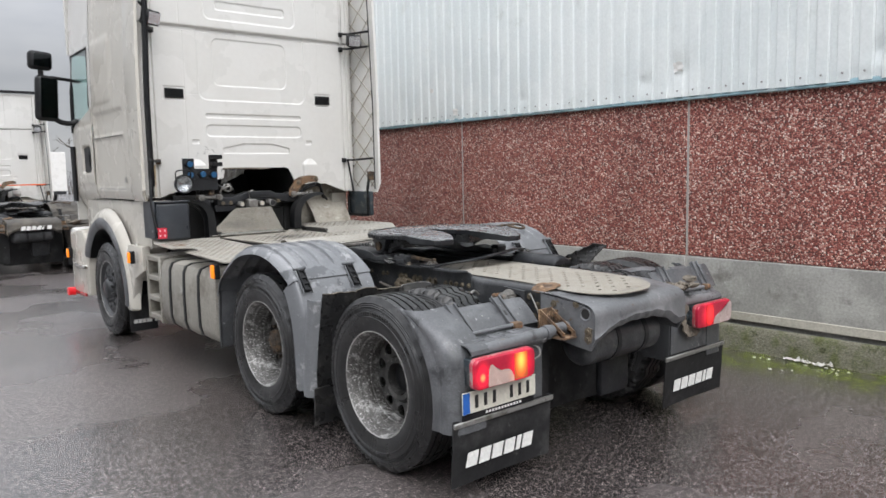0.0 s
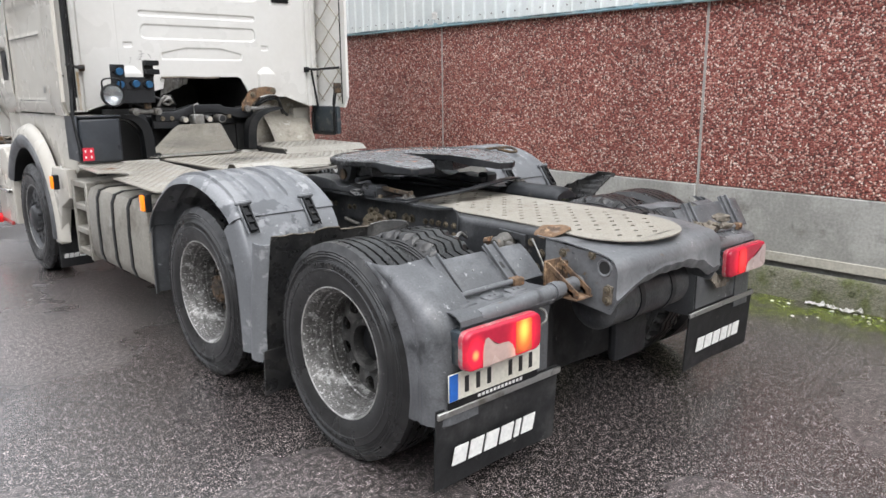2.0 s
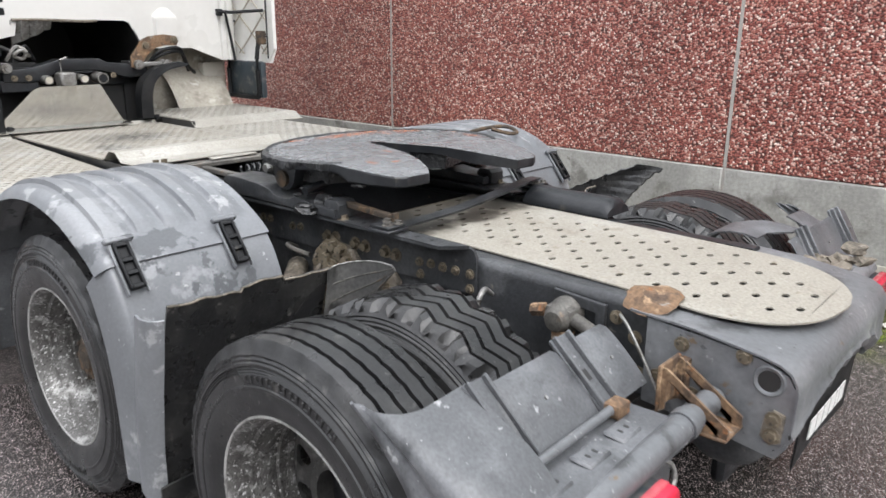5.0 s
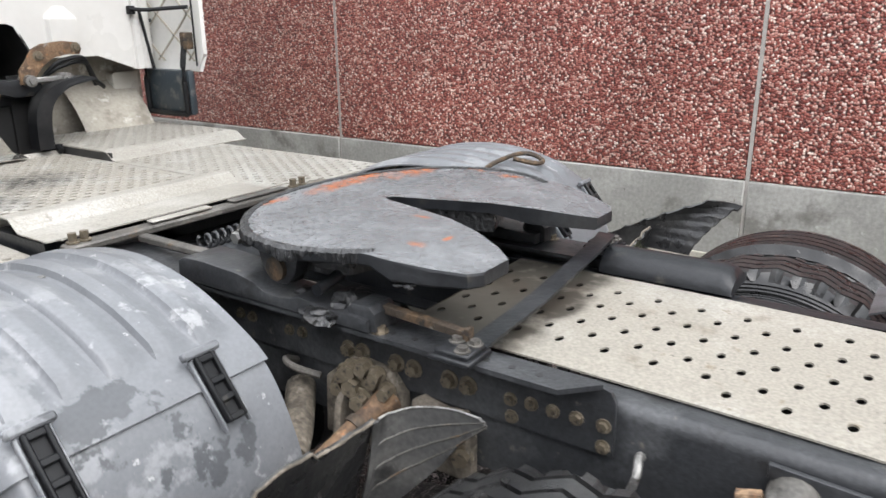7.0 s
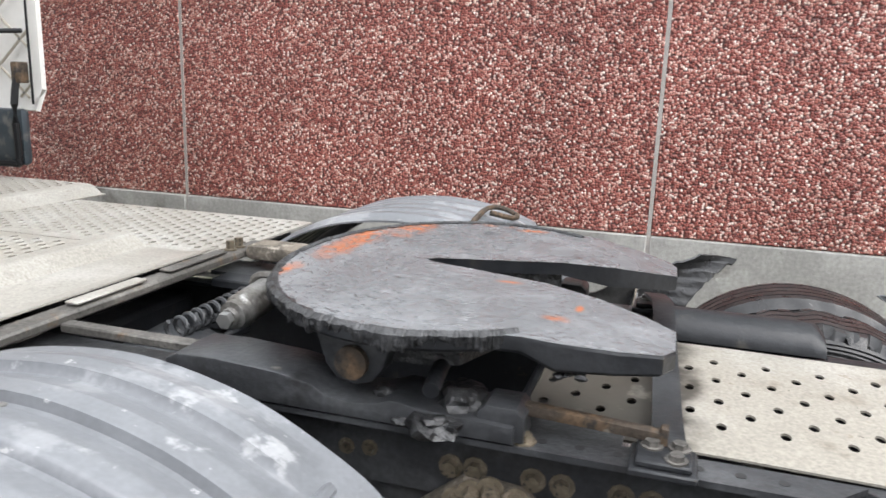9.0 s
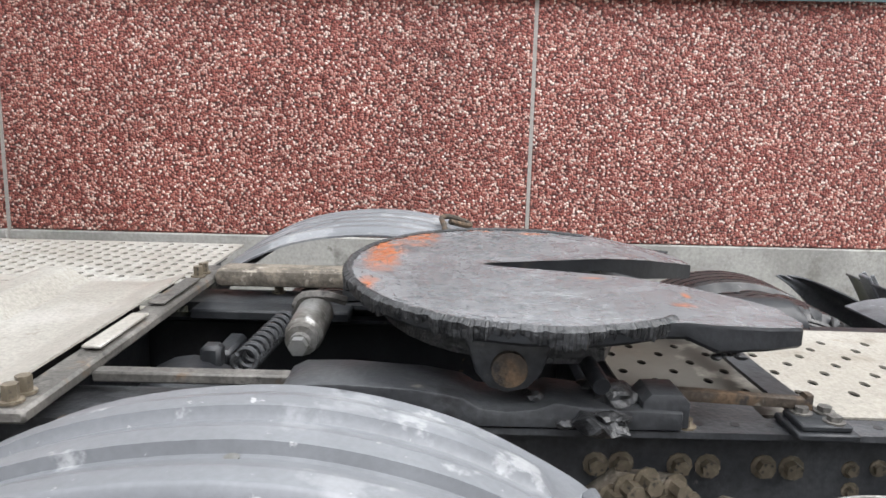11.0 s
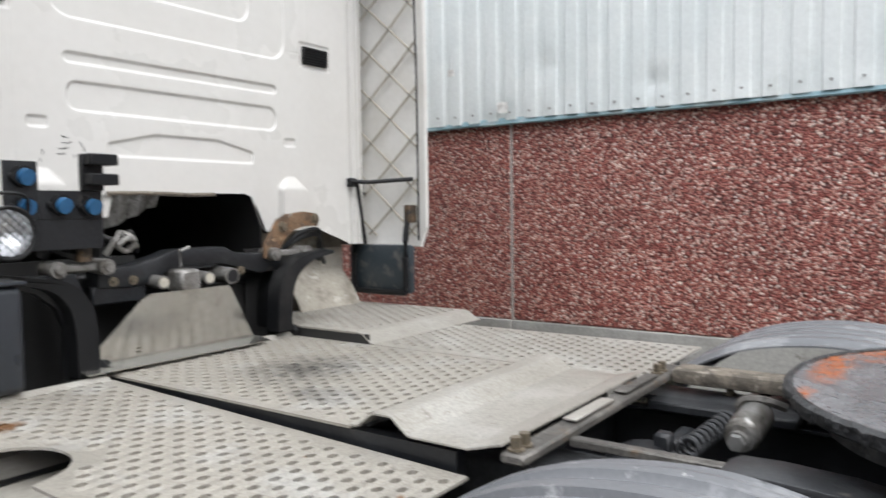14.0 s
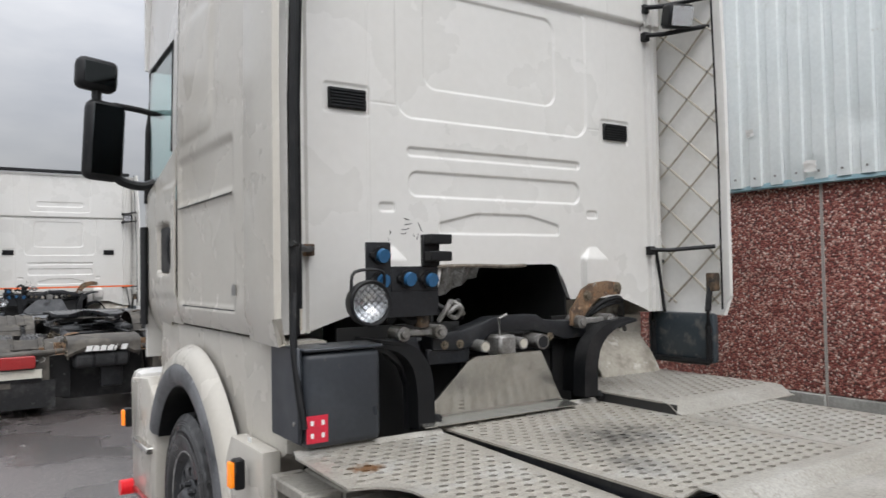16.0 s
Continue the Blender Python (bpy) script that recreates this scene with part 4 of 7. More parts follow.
def perforated(bm, left, right, y0, y1, z, px, py, rx, ry, thick=0.005, zf=None, lip=0.0):
    """A flat plate with staggered holes; left and right give its edges at y."""
    rows = max(1, round((y1 - y0) / py))
    hy = (y1 - y0) / rows
    m = 8 if lip else 16

    def V(x, y, d=0.0):
        return bm.verts.new((x, y, (zf(x, y) if zf else z) - d))

    def quad(pts):
        bm.faces.new([V(*p) for p in pts])

    def fine_steps(a, b, n=5):
        return [(a + (b - a) * k / n, a + (b - a) * (k + 1) / n) for k in range(n)]

    for i in range(rows):
        a, b = y0 + i * hy, y0 + (i + 1) * hy
        lo = max(left(a), left(b))
        hi = min(right(a), right(b))
        off = (i % 2) * px / 2
        x = math.ceil((lo - off + 0.012) / px) * px + off
        start = x
        while x + px < hi - 0.010:
            cx, cy = x + px / 2, (a + b) / 2
            sq, ci, cb = [], [], []
            for j in range(m):
                th = 2 * math.pi * j / m
                ex, ey = math.cos(th), math.sin(th)
                k = max(abs(ex), abs(ey))
                ci.append(V(cx + rx * ex, cy + ry * ey, -lip))
                cb.append(V(cx + rx * ex, cy + ry * ey, thick))
                sq.append(V(cx + px / 2 * ex / k, cy + hy / 2 * ey / k))
            for j in range(m):
                q = (j + 1) % m
                bm.faces.new((sq[j], sq[q], ci[q], ci[j]))
                bm.faces.new((ci[j], ci[q], cb[q], cb[j]))
            x += px
        if start < x:
            for c, d in fine_steps(a, b):
                quad([(left(c), c), (start, c), (start, d), (left(d), d)])
                quad([(x, c), (right(c), c), (right(d), d), (x, d)])
        else:
            for c, d in fine_steps(a, b):
                quad([(left(c), c), (right(c), c), (right(d), d), (left(d), d)])
        for e in (left, right):
            for c, d in fine_steps(a, b):
                p, q = (e(c), c), (e(d), d)
                bm.faces.new([V(*p), V(*q), V(*q, thick), V(*p, thick)])
    for y in (y0, y1):
        bm.faces.new([V(left(y), y), V(right(y), y), V(right(y), y, thick), V(left(y), y, thick)])
    bmesh.ops.remove_doubles(bm, verts=bm.verts[:], dist=0.0002)
    return bm


def tongue(y):
    """Share of the half width: full along the frame, rounded at the tail."""
    return 1.0 if y > -0.66 else max(0.05, (1 - ((-0.66 - y) / 0.32) ** 2.3) ** 0.5) if y > -0.979 else 0.05


def deck_z(x, y):
    t = max(0.0, min(1.0, (-0.45 - y) / 0.5))
    return 1.012 - 0.022 * t * t - 0.012 * t * max(0.0, -x / 0.3) + 0.003 * math.sin(y * 7) * math.cos(x * 6)


def deck_skew(y):
    return 0.03 * max(0.0, min(1.0, (0.2 - y) / 0.7))


rear_deck = perforated(bmesh.new(), lambda y: (-0.315 - deck_skew(y)) * tongue(y), lambda y: (0.318 - deck_skew(y)) * tongue(y), -0.980, 0.627, 1.012, 0.126, 0.0595, 0.0165, 0.0105, zf=deck_z)
part("rear_walkway_plate", rear_deck, ALU_REAR, truck, "off-white perforated walkway plate, scuffed")

# rear closing member with its rounded top and arched underside
grid = []
for i in range(41):
    x = -0.435 + 0.865 * i / 40
    arch = 0.735 + 0.095 * max(0, 1 - abs((x + 0.02) / 0.40) ** 2.4)
    if x > 0.29:
        arch = 0.775 - 0.035 * min(1, (x - 0.29) / 0.07)
    arch += 0.012 * noise.noise((x * 14, 3, 8))
    tipy = -0.985 - 0.02 * math.cos(x * 3)
    wr = 0.006 * noise.noise((x * 22, 5, 1)) + 0.004 * noise.noise((x * 60, 2, 4))
    row = [(x, -0.55, 0.985), (x, -0.72, 0.978), (x, -0.82, 0.966), (x, -0.90, 0.955), (x, tipy + 0.045, 0.945), (x, tipy + 0.018, 0.930), (x, tipy + 0.004, 0.905), (x, tipy, 0.885), (x, tipy + wr, arch + 0.050), (x, tipy - 0.006 + wr, arch + 0.040), (x, tipy + 0.004 + 2 * wr, arch + 0.018), (x, tipy + 0.02, arch)]
    grid.append(row)
part("rear_cross_beam", S(grid, 0.006), FRAME_GREY, truck, "scuffed grey rear closing beam")
part("beam_end", P([(-0.60, 0.735), (-0.60, 0.978), (-0.82, 0.960), (-0.90, 0.948), (-0.965, 0.925), (-0.990, 0.89), (-0.985, 0.74), (-0.96, 0.70), (-0.80, 0.72)], "x", -0.428, -0.418), FRAME_GREY, truck)
part("beam_end", P([(-0.60, 0.735), (-0.60, 0.978), (-0.82, 0.960), (-0.90, 0.948), (-0.965, 0.925), (-0.990, 0.89), (-0.985, 0.74), (-0.96, 0.70), (-0.80, 0.72)], "x", 0.408, 0.418), FRAME_GREY, truck)
hole_ring = lathe(bmesh.new(), [(-0.4285, 0.026), (-0.432, 0.030), (-0.434, 0.036), (-0.4285, 0.040)], (0, -0.925, 0.90), 24)
rg = part("beam_tube", hole_ring, FRAME_GREY, truck)
part("tube_bore", rod(bmesh.new(), (-0.4300, -0.925, 0.90), (-0.4284, -0.925, 0.90), 0.036, 20), INK_AND_SHADE, rg)
scab = []
for i in range(29):
    a = 2 * math.pi * i / 28
    edge = 1 + 0.28 * noise.noise((math.cos(a) * 1.6, math.sin(a) * 1.6, 4)) + 0.10 * noise.noise((math.cos(a) * 6, math.sin(a) * 6, 9))
    row = []
    for q in (0.0, 0.2, 0.4, 0.6, 0.8, 0.93, 1.0):
        x, y = -0.355 + 0.085 * edge * q * math.cos(a), -0.575 + 0.085 * edge * q * math.sin(a)
        lump = 0.010 * noise.noise((x * 30, y * 30, 2)) + 0.005 * noise.noise((x * 80, y * 80, 7)) + 0.008
        base = 1.004 + 0.010 * max(0.0, min(1.0, (x + 0.365) / 0.03)) - 0.5 * max(0.0, -0.398 - x)
        row.append((x, y, base + lump * (1 - q ** 4) - 0.004 * (q == 1.0)))
    scab.append(row)
part("rust_scab", S(scab, 0.003, flip=True), RUST, truck, "flaking brown rust on the beam corner")
cake = bmesh.new()
prism(cake, [(-0.975, 0.825), (-0.945, 0.832), (-0.925, 0.80), (-0.92, 0.755), (-0.945, 0.735), (-0.97, 0.75)], "x", -0.436, -0.428, 0.003)
ck = part("dirt_caked_plate", cake, DRYMUD, truck, "dirt-caked plate with bolts")
for z in (0.808, 0.765):
    bolt(ck, (-0.436, -0.948, z), (-1, 0, 0), 0.014, 0.014)
for y, z in ((-0.70, 0.93), (-0.74, 0.80), (-0.86, 0.945), (-0.64, 0.82)):
    bolt(truck, (-0.429, y, z), (-1, 0, 0), 0.014, 0.014)

# fifth wheel coupling
FWZ = 1.245


def rim_pt(a, k=1.0):
    return (0.545 * k * math.cos(a), 0.84 + 0.415 * k * math.sin(a))


SLOT = [(-0.215, 0.40), (-0.155, 0.50), (-0.105, 0.62), (-0.075, 0.72), (-0.045, 0.82), (-0.020, 0.91), (0.0, 0.935), (0.020, 0.91), (0.045, 0.82), (0.075, 0.72), (0.105, 0.62), (0.155, 0.50), (0.215, 0.40)]


def fall(x, y):
    """The ramps drop behind the plate, the wall-side one a little more."""
    t = max(0.0, (0.60 - y) / 0.25)
    return (0.024 + 0.020 * max(0.0, min(1.0, x / 0.3))) * t ** 1.2


outline = [rim_pt(math.radians(d)) for d in range(-28, 209, 4)]
outline += [(-0.478, 0.60), (-0.475, 0.54), (-0.450, 0.44), (-0.415, 0.365), (-0.375, 0.345), (-0.265, 0.345)] + SLOT
outline += [(0.265, 0.345), (0.375, 0.345), (0.415, 0.365), (0.450, 0.44), (0.475, 0.54), (0.478, 0.60)]
fifth = bmesh.new()
rings = []
for inset, dz, deep in ((0.004, 0.0, 0), (0.0, 0.005, 0), (0.0, 0.024, 1), (0.010, 0.030, 1)):
    rings.append([fifth.verts.new((x * (1 - inset), 0.80 + (y - 0.80) * (1 - inset), FWZ - dz - fall(x, y) - (0.026 * deep * min(1.0, (0.60 - y) / 0.03) * (1 - 0.75 * (0.60 - y) / 0.255) if y < 0.60 else 0))) for x, y in outline])
for a, b in zip(rings, rings[1:]):
    for k in range(len(outline)):
        q = (k + 1) % len(outline)
        fifth.faces.new((a[k], a[q], b[q], b[k]))
fifth.faces.new(list(reversed(rings[-1])))
bmesh.ops.triangulate(fifth, faces=[f for f in fifth.faces if len(f.verts) > 4])
topface = bmesh.new()
cap = topface.faces.new([topface.verts.new(v.co + Vector((0, 0, 0.0008))) for v in rings[0]])
bmesh.ops.triangulate(topface, faces=[cap])
coupling = part("fifth_wheel", topface, COUPLING, truck, "greasy steel fifth wheel plate with orange rust", sharp=22)
part("plate_body", fifth, FRAME, coupling, sharp=22)
# torn skin of grease hanging over the rim
ooze = []
for k in range(901):
    d = -34 + 248 * k / 900
    x, y = rim_pt(math.radians(d))
    n1, n2, n3 = noise.noise((k * 0.021, 1, 5)), noise.noise((k * 0.093, 4, 2)), noise.noise((k * 0.47, 7, 3)) + 0.5 * noise.noise((k * 0.91, 2, 8))
    o = 1.004 + 0.012 * n1 + 0.010 * n2 + 0.008 * n3
    drop = 0.018 + 0.018 * n1 + 0.010 * n2 + 0.010 * n3
    f = fall(x, y)
    ooze.append([(x * q, 0.84 + (y - 0.84) * q, FWZ - f - h) for q, h in ((0.965 + 0.02 * n2, -0.0005), (0.985 + 0.008 * n1, -0.004 - 0.003 * n3), (o, 0.002 + 0.004 * n2), (o + 0.005 * n3, drop * 0.5), (o - 0.004 + 0.006 * n2, drop), (o - 0.03, drop + 0.006 * n1))])
part("grease_skin", S(ooze, 0.003), LUMP, coupling, "ragged black grease along the rim")
ridges = bmesh.new()
rnd = random.Random(15)
for k in range(1900):
    rad, a = math.sqrt(rnd.uniform(0.02, 1.0)), rnd.uniform(-25, 205)
    x, y = rim_pt(math.radians(a), rad * 0.97)
    if y < 0.56 or abs(x) < 0.035 + max(0, 0.94 - y) * 0.42 and y < 0.96:
        continue
    ln, dirn = rnd.uniform(0.004, 0.020), Vector((-(y - 0.84), x * 0.8, 0))
    dirn = (dirn.normalized() + Vector((rnd.gauss(0, 0.25), rnd.gauss(0, 0.25), 0))).normalized() * ln
    c = Vector((x, y, FWZ - 0.0006))
    w = rnd.uniform(0.0012, 0.0030)
    tube(ridges, [c - dirn, c - dirn * 0.4, c + dirn * 0.4, c + dirn], [0.0004, w, w, 0.0004], 5)
tagged(part("grease_relief", ridges, RIDGE, coupling, "smeared ridges of grease"), kind="stuff")
sk = bmesh.new()
prism(sk, [rim_pt(math.radians(d), 0.80) for d in range(-20, 201, 10)] + [(x * 1.25, max(y, 0.60)) for x, y in SLOT[2:-2]], "z", FWZ - 0.095, FWZ - 0.026)
part("skirt", sk, LUMP, coupling)
for s in (-1, 1):
    ped = bmesh.new()
    prism(ped, [(0.60, 1.085), (0.76, 1.092), (0.83, 1.10), (0.86, 1.088), (0.91, 1.082), (0.96, 1.088), (0.99, 1.106), (1.06, 1.118), (1.20, 1.126), (1.285, 1.124), (1.312, 1.110), (1.318, 1.052), (0.60, 1.052)], "x", s * 0.36, s * 0.497, 0.006)
    prism(ped, [(0.83, 1.215), (0.852, 1.145), (0.876, 1.118), (0.91, 1.110), (0.944, 1.118), (0.968, 1.145), (0.99, 1.215)], "x", s * 0.425, s * 0.480, 0.006)
    prism(ped, [(0.585, 1.052), (0.585, 1.10), (0.60, 1.115), (0.655, 1.115), (0.67, 1.10), (0.67, 1.052)], "x", s * 0.40, s * 0.485, 0.004)
    pd = part("pedestal", ped, DUSTY, coupling)
    part("pivot_pin", rod(bmesh.new(), (s * 0.478, 0.91, 1.157), (s * 0.494, 0.91, 1.157), 0.032, 20), HUB_RUST, pd)

def blob(c, r, n, seed, flat=0.5):
    t = bmesh.new()
    rnd = random.Random(seed)
    for _ in range(n):
        u = bmesh.new()
        bmesh.ops.create_icosphere(u, subdivisions=2, radius=r * rnd.uniform(0.25, 0.55))
        o = Vector((rnd.gauss(0, r * 0.5), rnd.gauss(0, r * 0.5), abs(rnd.gauss(0, r * 0.25))))
        for v in u.verts:
            v.co = Vector((v.co.x, v.co.y, v.co.z * flat)) * (1 + 0.7 * noise.noise(v.co * 40 + o * 30)) + o + Vector(c)
        join(t, u)
    return t


tagged(part("grease_clot", blob((-0.455, 0.735, 1.058), 0.075, 16, 3), LUMP, coupling), kind="stuff")
tagged(part("grease_clot", blob((0.455, 0.70, 1.058), 0.05, 8, 4), LUMP, coupling), kind="stuff")
tagged(part("grease_clot", blob((-0.445, 0.52, 1.175), 0.025, 7, 5), LUMP, coupling), kind="stuff")
part("stop_peg", rod(bmesh.new(), (-0.40, 0.76, 1.15), (-0.505, 0.75, 1.135), 0.016, 10), FRAME, coupling)
part("release_bar", P([(0.345, 1.066), (0.345, 1.104), (0.357, 1.104), (0.360, 1.096), (0.60, 1.109), (0.60, 1.088), (0.360, 1.077), (0.357, 1.066)], "x", -0.444, -0.418, 0.003), HUB_RUST, coupling, "rusty flat bar")

# strap plate across the frame behind the coupling
st = bmesh.new()
path = curve([(-0.475, 0.33, 1.062), (-0.36, 0.345, 1.062), (-0.1, 0.355, 1.066), (0.15, 0.365, 1.084), (0.36, 0.375, 1.103), (0.475, 0.40, 1.098)], 6)
surf(st, [[(p.x, p.y - 0.030, p.z), (p.x, p.y + 0.026, p.z)] for p in path], 0.008)
part("strap_bar", st, FRAME, truck)
for s, y in ((-1, 0.35), (1, 0.40)):
    bk = B(min(s * 0.42, s * 0.52), max(s * 0.42, s * 0.52), y - 0.055, y + 0.055, 1.049, 1.062, 0.003)
    box(bk, min(s * 0.43, s * 0.51), max(s * 0.43, s * 0.51), y - 0.045, y + 0.045, 1.062, 1.074, 0.003)
    b = part("strap_bracket", bk, FRAME, truck)
    for dx, dy in ((-0.02, -0.02), (0.02, 0.02), (0.025, -0.025)):
        bolt(b, (s * 0.47 + dx, y + dy, 1.074), (0, 0, 1), 0.013, 0.012, BARSTEEL)

# bars round the opening in front of the coupling
cbar = part("cross_bar", B(-0.60, 0.56, 1.70, 1.765, 1.082, 1.108, 0.006), BARSTEEL, truck, "galvanised cross bar with packing strips")
part("packing_strip", B(-0.30, -0.05, 1.712, 1.752, 1.113, 1.120, 0.002), ALU, cbar)
part("packing_strip", B(0.05, 0.33, 1.714, 1.756, 1.113, 1.119, 0.002), BARSTEEL, cbar)
part("side_bar", B(-0.372, -0.335, 1.31, 1.70, 1.070, 1.092, 0.004), BARSTEEL, truck, "rusty flat bar along the frame")
part("side_bar", B(0.40, 0.52, 1.30, 1.70, 1.075, 1.128, 0.02, seg=2), DRYMUD, truck, "dirt-caked bar along the frame")
part("frame_bar", B(0.24, 0.33, 1.28, 1.72, 1.02, 1.05, 0.006), FRAME, truck)
part("inner_block", B(-0.05, 0.0, 1.55, 1.60, 0.95, 1.04, 0.01), FRAME, truck)
part("inner_block", B(0.04, 0.20, 1.55, 1.60, 0.96, 1.00, 0.01), FRAME, truck)
part("inner_block", B(0.04, 0.20, 1.55, 1.60, 0.91, 0.945, 0.01), FRAME, truck)
part("gearbox_hump", lathe(bmesh.new(), [(-0.34, 0.02), (-0.32, 0.10), (-0.20, 0.14), (-0.02, 0.15), (0.06, 0.10), (0.08, 0.02)], (0, 1.62, 0.86), 20), FRAME, truck)
for x in (-0.57, -0.53, 0.38, 0.43):
    bolt(truck, (x, 1.737, 1.112), (0, 0, 1), 0.014, 0.030)
for x, y, z in ((-0.545, 1.66, 1.05), (-0.56, 1.60, 1.05)):
    bolt(truck, (x, y, z), (0, 0, 1), 0.016, 0.024, HUB_RUST)
can = bmesh.new()
axis = [(-0.262 + 0.20 * k, 1.322 - 0.006 * k, 1.120 + 0.022 * k) for k in (0, 0.08, 0.09, 0.20, 0.24, 0.9, 1.0)]
tube(can, axis, [0.022, 0.022, 0.034, 0.034, 0.041, 0.041, 0.030], 18)
cn = part("air_canister", can, OLDSTEEL, truck, "dull silver air canister")
part("canister_nut", rod(bmesh.new(), (-0.280, 1.322, 1.118), (-0.262, 1.322, 1.120), 0.020, 6), STEEL, cn)
part("canister_clamp", T([(-0.09, 1.36, 1.10), (-0.09, 1.355, 1.170), (-0.09, 1.30, 1.182), (-0.07, 1.25, 1.165)], 0.012, 6, 4), BARSTEEL, cn)
hx = [(-0.09 - 0.24 * k / 160, 1.385 + 0.035 * k / 160 + 0.022 * math.cos(k * 0.36), 1.120 - 0.020 * k / 160 + 0.022 * math.sin(k * 0.36)) for k in range(161)]
part("coiled_hose", T(hx, 0.0055, 6), DUSTY, truck, "grey coiled air hose")

# walkway plates behind the cab
def tread(left, right, y0, y1, zf):
    return perforated(bmesh.new(), left, right, y0, y1, 0, 0.064, 0.046, 0.0175, 0.0120, 0.008, zf, 0.005)


def notch(y):
    d = 0.16 ** 2 - (y - 2.78) ** 2
    return -1.245 + (1.0 * math.sqrt(d) if d > 0 else 0)


def rib(x, y):
    t = abs(y - 2.13) / 0.085
    return (1.092 if y > 1.86 else 1.092 + 0.026 * min(1, (1.86 - y) / 0.09)) + (0.042 * (1 - max(0, (t - 0.35) / 0.65)) if t < 1 else 0)


part("left_walkway_plate", tread(notch, lambda y: -0.602, 1.85, 3.37, lambda x, y: 1.034 + 0.030 * (y - 1.85)), ALU_LEFT, truck, "dirty aluminium tread plate with filler notch")
part("middle_walkway_plate", tread(lambda y: -0.590, lambda y: 0.352, 2.24, 3.44, lambda x, y: 1.092), ALU_MID, truck, "worn aluminium tread plate with dark wear")
part("middle_plate_fold", S([[(x, y, rib(0, y)) for x in (-0.590, 0.352)] for y in [1.765 + 0.475 * k / 48 for k in range(49)]], 0.005), ALU, truck)
part("right_walkway_plate", tread(lambda y: 0.358, lambda y: 1.025, 1.775, 3.05, lambda x, y: 1.092), ALU, truck)
part("right_front_plate", tread(lambda y: 0.352, lambda y: 1.20, 3.075, 3.80, lambda x, y: 1.140), ALU, truck)
part("right_plate_fold", S([[(x, 2.965, 1.095), (x, 2.99, 1.10), (x, 3.035, 1.135), (x, 3.075, 1.141)] for x in (0.352, 1.0, 1.20)], 0.005), ALU, truck)
part("front_plate_edge", S([[(-0.590, 3.43, 1.093), (-0.590, 3.455, 1.115)], [(0.340, 3.43, 1.093), (0.340, 3.455, 1.115)]], 0.005), ALU, truck)
part("left_plate_edge", S([[(-1.245, 3.36, 1.080), (-1.245, 3.385, 1.098)], [(-0.615, 3.36, 1.080), (-0.615, 3.385, 1.098)]], 0.005), ALU, truck)
part("plate_riser", B(0.354, 0.362, 3.0, 3.78, 1.06, 1.134), INK_AND_SHADE, truck)
for x in (-0.60, 0.33):
    part("plate_catch", T([(x, 3.42, 1.11), (x, 3.45, 1.13), (x + 0.03, 3.46, 1.125)], 0.018, 8), BLACK_PL, truck)
part("plate_support", B(-0.58, -0.54, 1.9, 3.4, 1.0, 1.08), FRAME, truck)
# black sheets added below the plates so their holes look shaded
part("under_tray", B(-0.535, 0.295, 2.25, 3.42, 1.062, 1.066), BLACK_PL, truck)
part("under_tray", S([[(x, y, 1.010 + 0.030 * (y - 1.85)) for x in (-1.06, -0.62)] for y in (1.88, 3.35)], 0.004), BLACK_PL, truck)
# the same added shade sheets under the wall-side plates
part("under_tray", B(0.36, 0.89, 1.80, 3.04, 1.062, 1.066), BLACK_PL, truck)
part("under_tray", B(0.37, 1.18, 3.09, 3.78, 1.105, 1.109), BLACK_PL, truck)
part("plate_support", B(0.30, 0.35, 1.9, 3.4, 1.0, 1.083), FRAME, truck)
part("plate_support", B(0.94, 0.98, 1.85, 3.7, 0.98, 1.083), FRAME, truck)

# fuel tank with straps and step box
tank_prof = [(-1.18, 0.36), (-1.235, 0.40), (-1.255, 0.47), (-1.258, 0.70), (-1.25, 0.88), (-1.225, 0.935), (-1.17, 0.955), (-0.72, 0.955), (-0.66, 0.92), (-0.64, 0.86), (-0.64, 0.46), (-0.67, 0.39), (-0.73, 0.36)]
tank = part("fuel_tank", P(tank_prof, "y", 2.03, 3.22, 0.02), TANK, truck, "grimy tank with dark straps")
for y in (2.35, 2.66, 2.98):
    ring = [Vector((x * 1.006, y, (z - 0.67) * 1.012 + 0.67)) for x, z in tank_prof]
    part("tank_strap", S([[(p.x, p.y - 0.022, p.z), (p.x, p.y + 0.022, p.z)] for p in ring + ring[:1]], 0.006), BLACK_PL, tank)
steps = part("step_box", B(-1.12, -0.66, 3.24, 3.61, 0.36, 0.97, 0.01), TANK, truck)
for y in (3.24, 3.56):
    part("step_side", B(-1.25, -1.122, y, y + 0.05, 0.36, 0.97, 0.008), TANK, steps)
for z in (0.38, 0.55, 0.74, 0.92):
    part("step", B(-1.252, -1.122, 3.292, 3.558, z, z + 0.05, 0.008), TANK, steps)


def amber_lamp(x, y, z):
    b = part("side_marker", B(x - 0.012, x + 0.03, y - 0.03, y + 0.03, z - 0.06, z + 0.06, 0.006), BLACK_PL, truck)
    part("lens", B(x - 0.032, x - 0.011, y - 0.024, y + 0.024, z - 0.052, z + 0.052, 0.008, seg=2), AMBER, b, "lit amber lens")


amber_lamp(-1.265, 1.985, 0.955), amber_lamp(-1.305, 3.855, 0.925)

